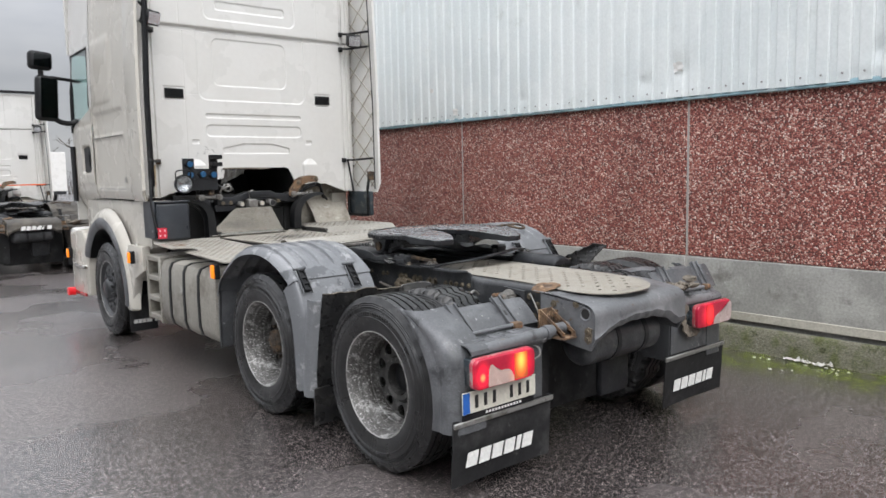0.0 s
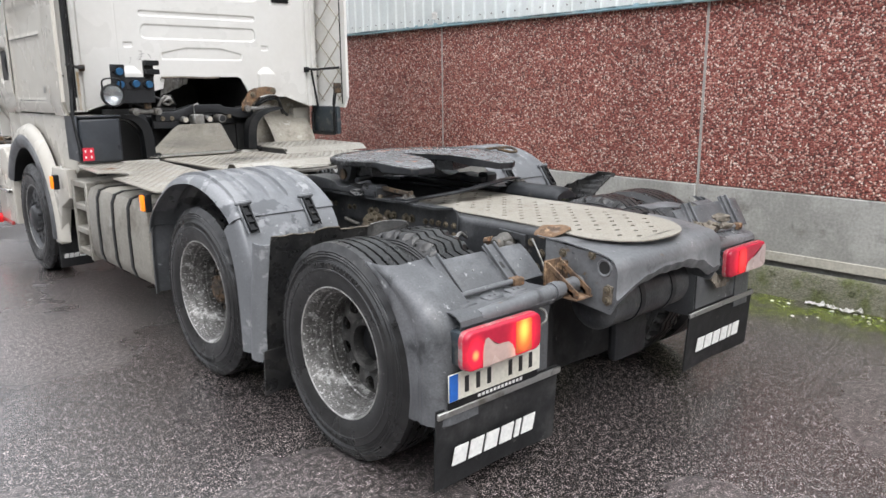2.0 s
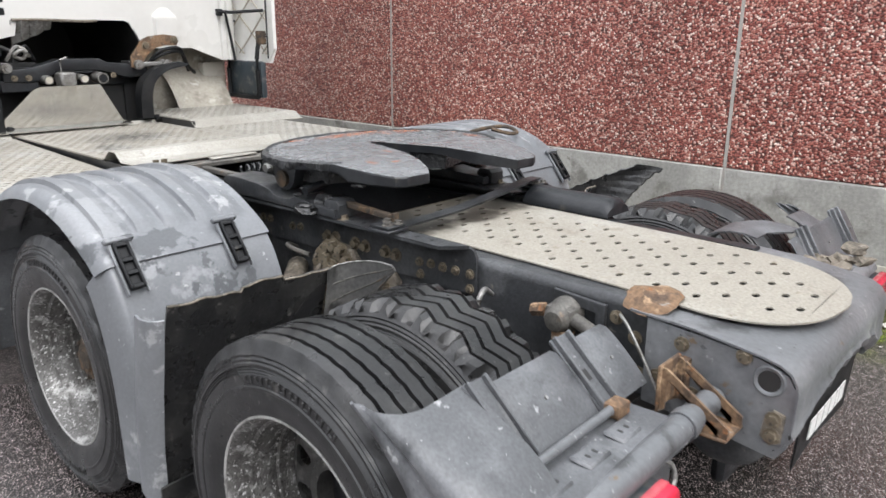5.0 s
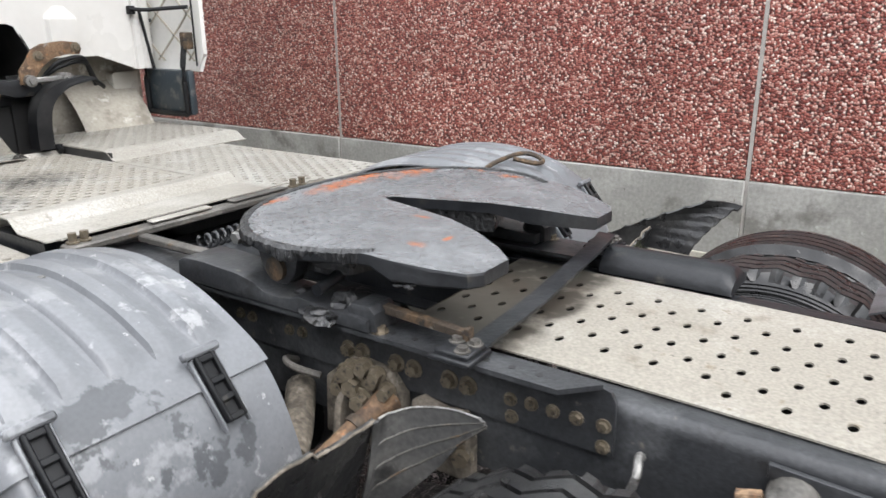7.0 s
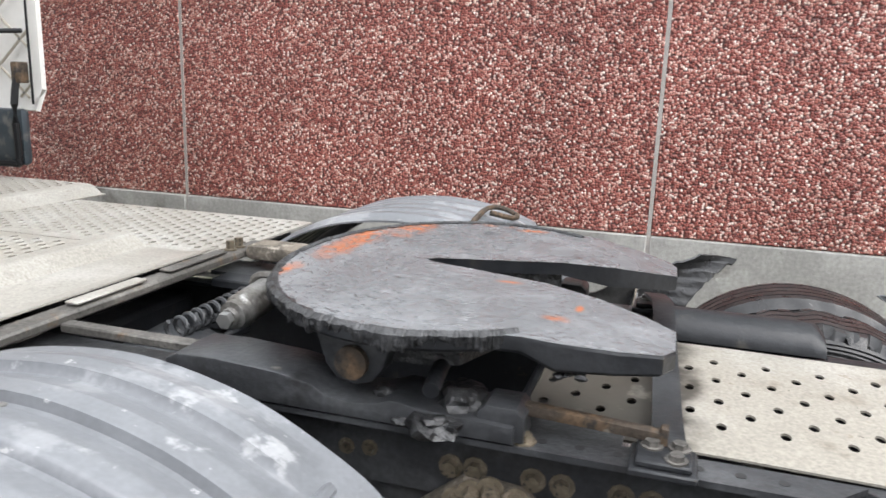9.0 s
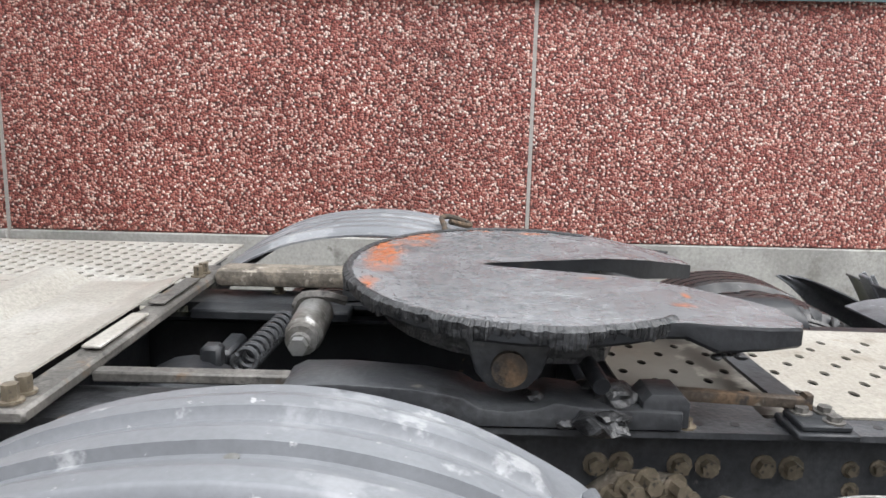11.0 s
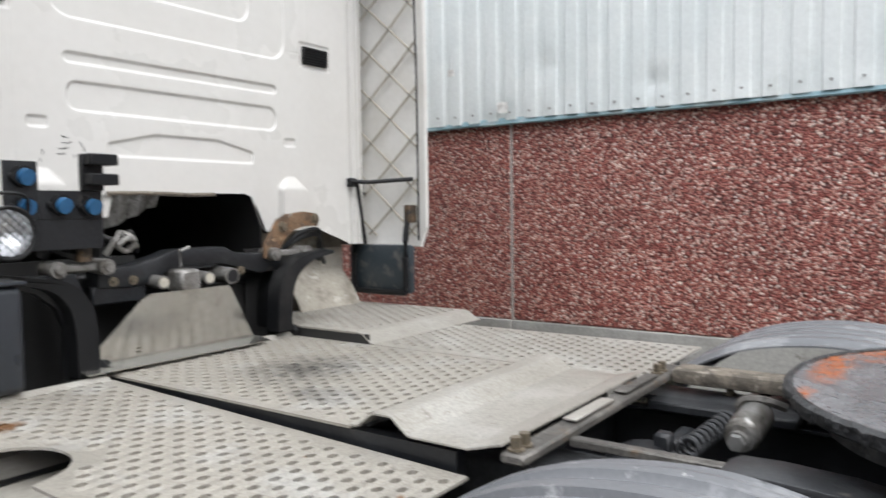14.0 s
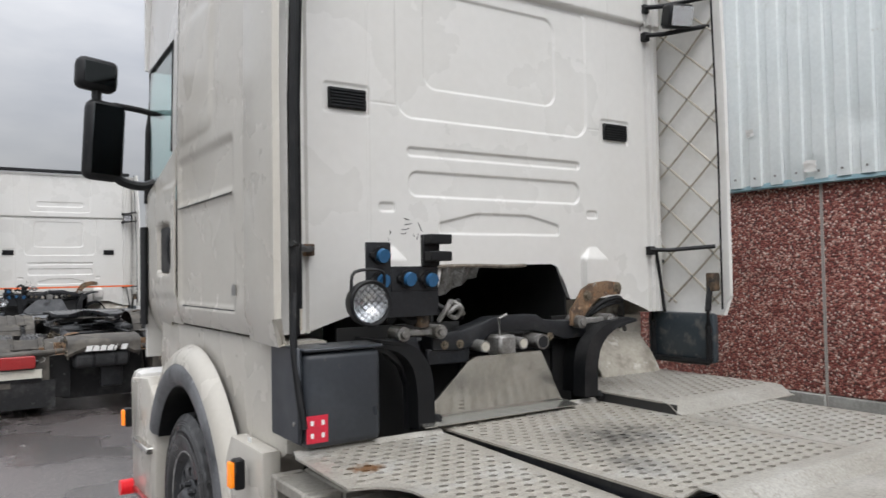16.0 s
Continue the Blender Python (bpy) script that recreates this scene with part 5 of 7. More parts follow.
# drive axle mudguards
FEN = curve([(0, 2.01, 0.36), (0, 2.00, 0.70), (0, 1.945, 0.885), (0, 1.79, 1.020), (0, 1.56, 1.142), (0, 1.28, 1.184), (0, 1.05, 1.150), (0, 0.87, 1.070), (0, 0.760, 0.985), (0, 0.680, 0.82), (0, 0.640, 0.62), (0, 0.625, 0.30)], 6)

FEN_WALL = curve([(0, 2.01, 0.36), (0, 2.00, 0.70), (0, 1.945, 0.885), (0, 1.79, 1.030), (0, 1.56, 1.155), (0, 1.30, 1.200), (0, 1.06, 1.182), (0, 0.865, 1.112), (0, 0.738, 0.995), (0, 0.665, 0.82), (0, 0.635, 0.62), (0, 0.620, 0.30)], 6)

def fender_piece(s, i0, i1, x0, x1, ribs, lip=True, grow=0.0, flange=0.045):
    """A stretch of the arch, from x0 (outside) to x1, with raised bands along it."""
    arc = FEN if s < 0 else FEN_WALL
    seg = arc[i0:i1 + 1]
    nx = 121
    grid = []
    for k, p in enumerate(seg):
        a, b = arc[max(i0 + k - 1, 0)], arc[min(i0 + k + 1, len(arc) - 1)]
        d = (b - a).normalized()
        n = Vector((0, d.z, -d.y))
        if n.z < 0 and abs(n.z) > 0.3:
            n = -n
        row = []
        u = k / max(1, len(seg) - 1)
        for j in range(nx):
            v = j / (nx - 1)
            x = x0 + (x1 - x0) * v
            h = grow
            if lip:
                e = (x0 - x) if x0 > x1 else (x - x0)
                h -= flange * max(0, 1 - e / 0.05) ** 2.2
            if ribs and 0.10 < u < 0.86:
                ph = (v - 0.10) / 0.86 * 5
                q = ph - math.floor(ph)
                edge = min(1, (u - 0.10) / 0.03, (0.86 - u) / 0.012)
                if 0 <= ph < 5:
                    h += 0.016 * edge * max(0, min(1, min((q - 0.06) / 0.03, (0.94 - q) / 0.45)))
            row.append((s * x, p.y + n.y * h, p.z + n.z * h))
        grid.append(row)
    return S(grid, 0.006, flip=(s > 0))


for s in (-1, 1):
    g = part("mudguard", fender_piece(s, 8, 47, 1.275, 0.655, True), FENDER_PL, truck, "faded grey ribbed plastic mudguard")
    part("rear_skirt", fender_piece(s, 46, 66, 1.278, 0.66, False, True, -0.010, 0.11), FENDER_PL, g)
    part("front_skirt", fender_piece(s, 0, 9, 1.265, 1.10, False, True, -0.008), GREY_PL, g)
    for x in (1.185, 0.81):
        bk = bmesh.new()
        m0 = (pose(s * x, 0.790, 1.024) if s < 0 else pose(s * x, 0.768, 1.038)) @ pose(0, 0, 0, 52, 0, 0)
        box(bk, -0.020, 0.020, -0.115, 0.045, -0.004, 0.008, 0.003, m0)
        for e0 in (-0.026, 0.016):
            box(bk, e0, e0 + 0.010, -0.115, 0.045, 0.004, 0.022, 0.003, m0)
        for q in (-0.108, -0.062, -0.018, 0.036):
            box(bk, -0.018, 0.018, q - 0.008, q + 0.008, 0.006, 0.021, 0.003, m0)
        part("rubber_buckle", bk, BLACK_PL, g)
        box_m = bmesh.new()
        box(box_m, -0.048, 0.048, 0.046, 0.066, -0.004, 0.020, 0.005, m0)
        box(box_m, -0.036, -0.028, -0.13, 0.046, -0.006, 0.010, 0.003, m0)
        box(box_m, 0.028, 0.036, -0.13, 0.046, -0.006, 0.010, 0.003, m0)
        part("buckle_seat", box_m, FENDER_PL, g)
    rv = rod(bmesh.new(), (s * 0.90, 1.28, 1.18), (s * 0.90, 1.28, 1.186 if s < 0 else 1.203), 0.010, 10)
    part("rivet", rv, STEEL, g)
# a bent bar lying on the wall-side mudguard
part("fender_stay", T([(0.70, 1.02, 1.190), (0.80, 1.02, 1.212), (1.0, 1.03, 1.215), (1.06, 0.99, 1.210), (1.05, 0.93, 1.190), (0.98, 0.93, 1.190), (0.92, 1.0, 1.212)], 0.010, 8, 5), HUB_RUST, truck)

# rubber sheets between the axles
CURL = mat("dusty_curled_rubber", (0.075, 0.074, 0.072), 0.45, spec=0.5, var=(((0.115, 0.112, 0.106), 0.45, 0.64), ((0.035, 0.034, 0.033), 0.54, 0.68, 9), ((0.22, 0.21, 0.19), 0.64, 0.72, 22)), fine=(80, 0.3), coarse=7, bump=(60, 0.5, 0.003))
for s in (-1, 1):
    g = []
    for i in range(61):
        v = i / 60
        x = 1.215 - 0.585 * v
        torn = 0.010 * noise.noise((x * 14, s, 3)) + (0.014 if noise.noise((x * 5, s, 9)) > 0.1 else 0)
        top = 0.944 - 0.020 * v + torn
        g.append([(s * x, 0.600 - 0.130 * u ** 1.7 + 0.10 * max(0, 0.12 - v), 0.30 + (top - 0.30) * u) for u in (0, 0.2, 0.4, 0.6, 0.75, 0.86, 0.93, 1)])
    sh = part("spray_sheet", S(g, 0.010), SHEET, truck, "torn black spray suppression sheet")
    part("worn_edge", T([(r[-1][0], r[-1][1], r[-1][2]) for r in g], [0.003 + 0.004 * abs(noise.noise((k * 0.4, s, 2))) for k in range(61)], 6), DRYMUD, sh, "pale worn top edge")
    lipm = [[(s * x, y, z) for x, y in ((1.255, 0.685 - 0.75 * d), (1.264, 0.640 - 0.75 * d), (1.256, 0.610 - 0.75 * d), (1.240, 0.595 - 0.75 * d), (1.222, 0.589 - 0.75 * d))] for z, d in ((0.27, 0), (0.45, 0.01), (0.65, 0.055), (0.78, 0.095), (0.86, 0.115), (0.905, 0.125))]
    part("sheet_edge", S(lipm, 0.008), FENDER_PL, sh, "pale scuffed edge strip")
    for k in range(6):
        x = 1.12 - 0.09 * k
        part("sheet_rib", B(min(s * x - 0.006, s * x + 0.006), max(s * x - 0.006, s * x + 0.006), -0.006, 0.006, -0.10, 0.10, 0.003, pose(0, 0.535, 0.80, 25, 0, 0)), SHEET, sh)
    top = curve([(0.64, 0.470, 0.926), (0.60, 0.452, 0.938), (0.560, 0.400, 0.951), (0.545, 0.320, 0.962), (0.550, 0.245, 0.966)], 5)
    low = curve([(0.64, 0.575, 0.56), (0.61, 0.545, 0.61), (0.570, 0.465, 0.69), (0.548, 0.370, 0.79), (0.549, 0.256, 0.935)], 5)
    curl = []
    for k, (p, q) in enumerate(zip(top, low)):
        bow = [0, 0.012, 0.018, 0.018, 0.012, 0]
        curl.append([(s * (p.x + (q.x - p.x) * v / 5), p.y + (q.y - p.y) * v / 5 - bow[v] - (0.003 if k % 5 == 1 else 0), p.z + (q.z - p.z) * v / 5) for v in range(6)])
    cf = part("curled_flap", S(curl, 0.008), CURL, sh, "curled ribbed end of the sheet")
    for v in (0, 1, 2, 3):
        part("flap_rib", T([(r[v][0] + s * 0.007, r[v][1] - 0.005, r[v][2] + 0.002) for r in curl[2:]], 0.0028, 5), OLDSTEEL if v == 0 else BARSTEEL, cf)
    part("lower_flap", S([[(s * (1.262 - 0.50 * v), 0.555 - 0.01 * u + 0.008 * math.sin(9 * v), 0.10 + 0.24 * u) for u in (0, 0.5, 1)] for v in (0, 0.15, 0.3, 0.5, 0.75, 1)], 0.008), SHEET, sh)

# tag axle rear mudguards with tail lamps
def slab(x0, x1, z0, z1, r, y0, y1, bev):
    """An upright plate with rounded corners and a rounded front rim."""
    pts = []
    for cx, cz, a0 in ((x1 - r, z1 - r, 0), (x0 + r, z1 - r, 90), (x0 + r, z0 + r, 180), (x1 - r, z0 + r, 270)):
        pts += [(cx + r * math.cos(math.radians(a0 + 15 * k)), cz + r * math.sin(math.radians(a0 + 15 * k))) for k in range(7)]
    bm = bmesh.new()
    mx, mz = (x0 + x1) / 2, (z0 + z1) / 2
    rows = [(0, y1)] + [(bev * (1 - math.cos(math.radians(a))), y0 + bev * (1 - math.sin(math.radians(a)))) for a in (0, 22, 45, 67, 90)]
    loops = []
    for inset, y in rows:
        kx, kz = 1 - 2 * inset / (x1 - x0), 1 - 2 * inset / (z1 - z0)
        loops.append([bm.verts.new((mx + (x - mx) * kx, y, mz + (z - mz) * kz)) for x, z in pts])
    for a, b in zip(loops, loops[1:]):
        for k in range(len(pts)):
            q = (k + 1) % len(pts)
            bm.faces.new((a[k], a[q], b[q], b[k]))
    bm.faces.new(loops[-1])
    bm.faces.new(list(reversed(loops[0])))
    return bm


HOUSING = mat("dark_lamp_housing", (0.030, 0.040, 0.048), 0.4, var=(((0.10, 0.10, 0.095), 0.5, 0.66, 14),))
for s in (-1, 1):
    cor = []
    for k in range(29):
        z = 0.385 + (0.972 - 0.385) * k / 28
        yb = -0.785 + 0.300 * (max(0, z - 0.70) / 0.272) ** 2.3
        ye = -0.09 - math.sqrt(max(0.545 ** 2 - (z - 0.5) ** 2, 0.02))
        ye = max(ye, yb + 0.03)
        row = []
        for j in range(8):
            row.append((s * (1.262 + 0.004 * math.sin(j)), ye + (yb + 0.07 - ye) * j / 8, z))
        for j in range(9):
            a = math.radians(90 * j / 8)
            row.append((s * (1.262 - 0.085 * (1 - math.cos(a))), yb + 0.07 * (1 - math.sin(a)), z - 0.01 * math.sin(a) * (z > 0.9)))
        row.append((s * 1.045, yb + 0.004, z - 0.006 * (z > 0.9)))
        cor.append(row)
    mg = part("tag_mudguard", S(cor, 0.006, flip=(s > 0)), GREY_PL, truck, "scuffed dark grey rear mudguard")
    (yt, zt), (yb, zb) = ((-0.50, 0.966), (-0.650, 0.832)) if s < 0 else ((-0.64, 1.005), (-0.735, 0.845))
    steep = math.degrees(math.atan2(zt - zb, yt - yb))
    long = math.hypot(zt - zb, yt - yb)
    for xa, xb in ((1.010, 0.735), (0.655, 0.50)) if s < 0 else ((1.245, 1.145), (1.060, 0.735), (0.655, 0.56)):
        pg = []
        for k in range(9):
            u = k / 8
            y, z = yt + (yb - yt) * u, zt + (zb - zt) * u + 0.010 * math.sin(math.pi * u) - 0.012 * max(0, 0.12 - u) / 0.12
            pg.append([(s * x, y, z - (0.004 if x in (xa, xb) else 0)) for x in (xa, xa - 0.006, xb + 0.006, xb)])
        gp = part("guard_panel", S(pg, 0.006, flip=(s > 0)), GREY_PL, mg)
        m0 = pose(s * (xa + xb) / 2, (yt + yb) / 2, (zt + zb) / 2, steep, 0, 0)
        part("panel_rivet", rod(bmesh.new(), m0 @ Vector((0, 0, 0.006)), m0 @ Vector((0, 0, 0.013)), 0.0045, 8), STEEL, gp)
    for x in (1.028, 0.695) if s < 0 else (1.10, 0.695):
        m0 = pose(s * x, (yt + yb) / 2, (zt + zb) / 2, steep, 0, 0)
        bkb = bmesh.new()
        box(bkb, -0.036, 0.036, -long / 2 - 0.01, long / 2 + 0.012, -0.010, 0.004, 0.004, m0)
        for e in (-0.034, 0.024):
            box(bkb, e, e + 0.010, -long / 2, long / 2 + 0.012, 0.002, 0.020, 0.003, m0)
        gb = part("guard_bracket", bkb, GREY_PL, mg)
        part("bracket_slot", B(-0.008, 0.008, -0.02, 0.012, 0.0035, 0.0055, 0.0005, m0), INK_AND_SHADE, gb)
    if s > 0:
        cv = [[(x, -0.37 - (0.25 if x > 0.6 else 0.18) * u, 0.972 + 0.02 * u + 0.02 * math.sin(math.pi * u)) for u in (0, 0.25, 0.5, 0.75, 1)] for x in (0.50, 0.60, 0.68, 0.75)]
        part("guard_cover", S(cv, 0.006), GREY_PL, mg)
        part("guard_inner_side", P([(-0.78, 0.42), (-0.78, 0.80), (-0.72, 0.86), (-0.52, 0.94), (-0.40, 0.90), (-0.46, 0.62), (-0.58, 0.42)], "x", 0.60, 0.606, 0.002), GREY_PL, mg)
    back = bmesh.new()
    surf(back, [[(s * x, y, z) for y, z in ((yb + 0.01, zb - 0.004), (yb - 0.02, zb - 0.010), (-0.765, 0.825), (-0.795, 0.818), (-0.818, 0.802), (-0.824, 0.782), (-0.812, 0.762), (-0.79, 0.75), (-0.782, 0.70), (-0.78, 0.46))] for x in (1.17, 1.05, 0.95, 0.75, 0.62)], 0.006, flip=(s < 0))
    part("lamp_panel", back, GREY_PL, mg)
    ramp = math.degrees(math.atan2(zb - 0.825, yb + 0.765))
    for x in (1.05, 0.90, 0.76):
        m0 = pose(s * x, (yb - 0.79) / 2, (zb + 0.822) / 2, ramp, 0, 0)
        pd = part("raised_pad", B(-0.045, 0.045, -0.028, 0.030, -0.006, 0.006, 0.006, m0), GREY_PL, mg)
        for q in (-0.014, 0.014):
            part("pad_hole", B(q - 0.004, q + 0.004, -0.007, 0.007, 0.0055, 0.0070, 0.0005, m0), INK_AND_SHADE, pd)
    part("support_tube", rod(bmesh.new(), (s * 1.05, -0.788, 0.786), (s * 0.44, -0.80, 0.815), 0.034, 16), FRAME_GREY, mg)
    part("tube_collar", rod(bmesh.new(), (s * 0.62, -0.797, 0.806), (s * 0.585, -0.797, 0.808), 0.040, 16), FRAME_GREY, mg)
    part("guard_rod", rod(bmesh.new(), (s * 1.08, yb - 0.018, zb + 0.012), (s * 0.70, yb - 0.018, zb + 0.016), 0.012, 10), FRAME_GREY, mg)
    for x in (1.08, 0.70):
        part("rusty_clamp", B(min(s * x - 0.030, s * x + 0.030), max(s * x - 0.030, s * x + 0.030), yb - 0.042, yb + 0.004, zb - 0.006, zb + 0.030, 0.008, seg=2), RUST, mg)

    # lamp: housing, red ends, pale middle, glowing chambers
    lx0, lx1 = 1.20, 0.775
    A = min(s * lx0, s * lx1), max(s * lx0, s * lx1)
    lamp = part("tail_lamp", B(A[0] + 0.012, A[1] - 0.012, -0.842, -0.765, 0.630, 0.766, 0.012, seg=2), HOUSING, truck, "lit red and amber tail lamp cluster")
    part("lens_edge", slab(A[0], A[1], 0.618, 0.776, 0.036, -0.858, -0.838, 0.006), LENS_EDGE, lamp, "clear pink lens edge")
    part("lens", slab(A[0] + 0.003, A[1] - 0.003, 0.621, 0.773, 0.034, -0.880, -0.856, 0.010), LENS_LEFT if s < 0 else LENS_RIGHT, lamp, "glowing red lens")
    inn = s * (0.885 if s < 0 else 0.918)
    part("amber_chamber", slab(inn - 0.046, inn + 0.046, 0.632, 0.764, 0.010, -0.8825, -0.878, 0.001), AMBER_HOT if s < 0 else RED_HOT_R, lamp, "glowing chamber")
    pale = [(s * a, b) for a, b in ((1.112, 0.6275), (1.112, 0.675), (1.108, 0.712), (1.098, 0.735), (1.084, 0.738), (1.070, 0.724), (1.050, 0.706), (1.025, 0.698), (1.0, 0.698), (0.972, 0.695), (0.952, 0.680), (0.938, 0.655), (0.934, 0.6275))]
    if s > 0:
        pale = [(0.968, 0.6275), (0.972, 0.655), (0.992, 0.680), (1.030, 0.694), (1.075, 0.706), (1.120, 0.730), (1.150, 0.752), (1.176, 0.758), (1.192, 0.742), (1.193, 0.655), (1.180, 0.636), (1.155, 0.6275)]
    part("pale_reflector", P(pale, "y", -0.8825, -0.878), PALE_LEFT if s < 0 else PALE_RIGHT, lamp)
    sock = lathe(bmesh.new(), [(-s * 0.0, 0.040), (-s * 0.018, 0.040), (-s * 0.022, 0.020), (-s * 0.040, 0.018), (-s * 0.042, 0.001)], (s * 0.788, -0.80, 0.70), 18)
    part("bulb_socket", sock, HOUSING, lamp)

    # mud flap with steel strip and white marks
    fp = bmesh.new()
    surf(fp, [[(s * x, -0.775 + 0.008 * math.sin(x * 9) + 0.02 * (1 - u), 0.112 + 0.345 * u) for u in (0, 0.25, 0.5, 0.75, 1)] for x in (1.26, 1.08, 0.90, 0.72, 0.55)], 0.008)
    flap = part("mud_flap", fp, FLAP_RB, truck, "black rubber mud flap with white marks")
    part("flap_strip", B(min(s * 1.265, s * 0.545), max(s * 1.265, s * 0.545), -0.798, -0.784, 0.425, 0.452, 0.003), STEEL, flap)
    for xx in (1.22, 0.90, 0.60):
        bolt(flap, (s * xx, -0.798, 0.4385), (0, -1, 0), 0.007, 0.005, STEEL)
    x = -1.19 if s < 0 else 0.64
    for k in range(6):
        w = 0.072 if k != 4 else 0.030
        xs = [x, x + w, x + w + 0.018, x + 0.018]
        lt = P([(xs[0], 0.212), (xs[1], 0.212), (xs[2], 0.285), (xs[3], 0.285)], "y", -0.7905, -0.786)
        part("white_mark", lt, CREAM_BAR, flap)
        x += w + 0.016
plate = part("number_plate", B(-1.225, -0.705, -0.812, -0.806, 0.492, 0.602, 0.002), PLATE, truck, "pale number plate with blue band")
part("blue_band", B(-1.223, -1.178, -0.8135, -0.8125, 0.495, 0.600), PLATE_BLUE, plate)
for k, w in enumerate((0.046, 0.046, 0.046, 0.0, 0.046, 0.046, 0.046)):
    if w:
        x = -1.155 + k * 0.061
        part("character_bar", B(x + 0.012, x + w - 0.012, -0.8135, -0.8125, 0.514, 0.580), INK_AND_SHADE, plate)
strip = part("plate_strip", B(-1.215, -0.705, -0.800, -0.792, 0.455, 0.488, 0.002), BLACK_PL, truck)
for k in range(12):
    part("letter_bar", B(-1.06 + 0.022 * k, -1.045 + 0.022 * k, -0.8013, -0.8005, 0.466, 0.479), CREAM_BAR, strip)
for s in (-1, 1):
    br = bmesh.new()
    for x in (0.462, 0.548):
        prism(br, [(-0.70, 0.785), (-0.70, 0.91), (-0.722, 0.91), (-0.885, 0.805), (-0.885, 0.778), (-0.862, 0.778), (-0.862, 0.797), (-0.726, 0.884), (-0.722, 0.80)], "x", s * x, s * (x + 0.008))
    box(br, min(s * 0.45, s * 0.562), max(s * 0.45, s * 0.562), -0.712, -0.70, 0.80, 0.915, 0.003)
    box(br, min(s * 0.45, s * 0.562), max(s * 0.45, s * 0.562), -0.885, -0.74, 0.768, 0.778, 0.003)
    box(br, min(s * 0.412, s * 0.46), max(s * 0.412, s * 0.46), -0.73, -0.695, 0.79, 0.90, 0.003)
    part("rusty_bracket", br, RUST, truck, "rust-coloured gusset bracket")
# torn rubber behind the wall-side lamp, cables by the frame
fr = []
for k in range(49):
    a = math.radians(110 + 205 * k / 48)
    r = 0.135 + 0.012 * noise.noise((k * 0.45, 3, 1)) + 0.006 * noise.noise((k * 1.7, 5, 1))
    fr.append([(0.815 + q * r * math.cos(a), -0.786 - 0.030 * q - 0.008 * noise.noise((k * 0.3, q, 2)), 0.69 + q * r * math.sin(a)) for q in (0.5, 0.7, 0.85, 1.0)])
part("torn_rubber_ring", S(fr, 0.008), DRYMUD, truck, "torn dirt-caked rubber ring")
clod = blob((0.72, -0.70, 0.87), 0.10, 22, 31, 0.5)
tagged(part("dried_mud", clod, DRYMUD, truck, "dried mud on the mudguard"), kind="stuff")
part("pale_cable", T([(-0.43, -0.52, 0.965), (-0.45, -0.56, 0.94), (-0.462, -0.62, 0.86), (-0.47, -0.66, 0.80)], 0.0045, 8, 5), OLDSTEEL, truck)
part("pale_cable", T([(-0.70, -0.79, 0.755), (-0.675, -0.81, 0.735), (-0.68, -0.82, 0.70), (-0.72, -0.82, 0.685)], 0.006, 8, 5), OLDSTEEL, truck)
# rubber strip standing up beside the wall-side rail
up = []
for k in range(25):
    u = k / 24
    wide = 0.40 - 0.27 * u
    up.append([(1.08 + 0.05 * u + 0.03 * math.sin(q * 2.6), 0.70 - 0.44 * u ** 1.1 - q * wide, 0.86 + 0.225 * u ** 0.9 + (0.007 if k % 4 == 0 else 0) - 0.012 * q * (u > 0.9)) for q in (0, 0.2, 0.4, 0.6, 0.8, 1.0)])
part("torn_rubber_strip", S(up, 0.008), SHEET, truck, "torn ribbed rubber strip standing up")
air_tank = part("under_tank", T([(-0.36, -0.795, 0.70), (-0.35, -0.795, 0.70), (-0.32, -0.795, 0.70), (0.28, -0.795, 0.70), (0.31, -0.795, 0.70), (0.32, -0.795, 0.70)], [0.04, 0.10, 0.128, 0.128, 0.10, 0.04], 28), DUSTY, truck, "grimy dark air tank behind the rear beam")
for x in (-0.12, 0.14):
    part("tank_band", lathe(bmesh.new(), [(-0.018, 0.129), (-0.018, 0.133), (0.018, 0.133), (0.018, 0.129)], (x, -0.795, 0.70), 28), FRAME, air_tank)
part("drop_leg", B(-0.02, 0.26, -0.72, -0.66, 0.30, 0.60, 0.03, seg=2), FRAME, truck)
part("under_flap", B(-0.60, -0.36, -0.60, -0.59, 0.20, 0.74, 0.004), FLAP_RB, truck)
# added dark sheet that stands for the deep shade under the frame
part("inner_spray_flap", S([[(x, -0.30 + 0.012 * math.sin(x * 11), z) for z in (0.13, 0.4, 0.72)] for x in (-0.42, -0.2, 0.0, 0.2, 0.42, 0.58)], 0.008), FLAP_RB, truck, "black sheet added under the frame in place of deep shade")

# ---- cab ----
CABY, CABX = 3.73, 1.03


def rr(x, z, x0, x1, z0, z1, r, soft=0.012):
    """1 inside a rounded rectangle, 0 outside, with a soft edge."""
    cx, cz, hx, hz = (x0 + x1) / 2, (z0 + z1) / 2, (x1 - x0) / 2 - r, (z1 - z0) / 2 - r
    dx, dz = max(abs(x - cx) - hx, 0), max(abs(z - cz) - hz, 0)
    d = math.hypot(dx, dz) - r
    t = max(0.0, min(1.0, 0.5 - d / soft))
    return t * t * (3 - 2 * t)


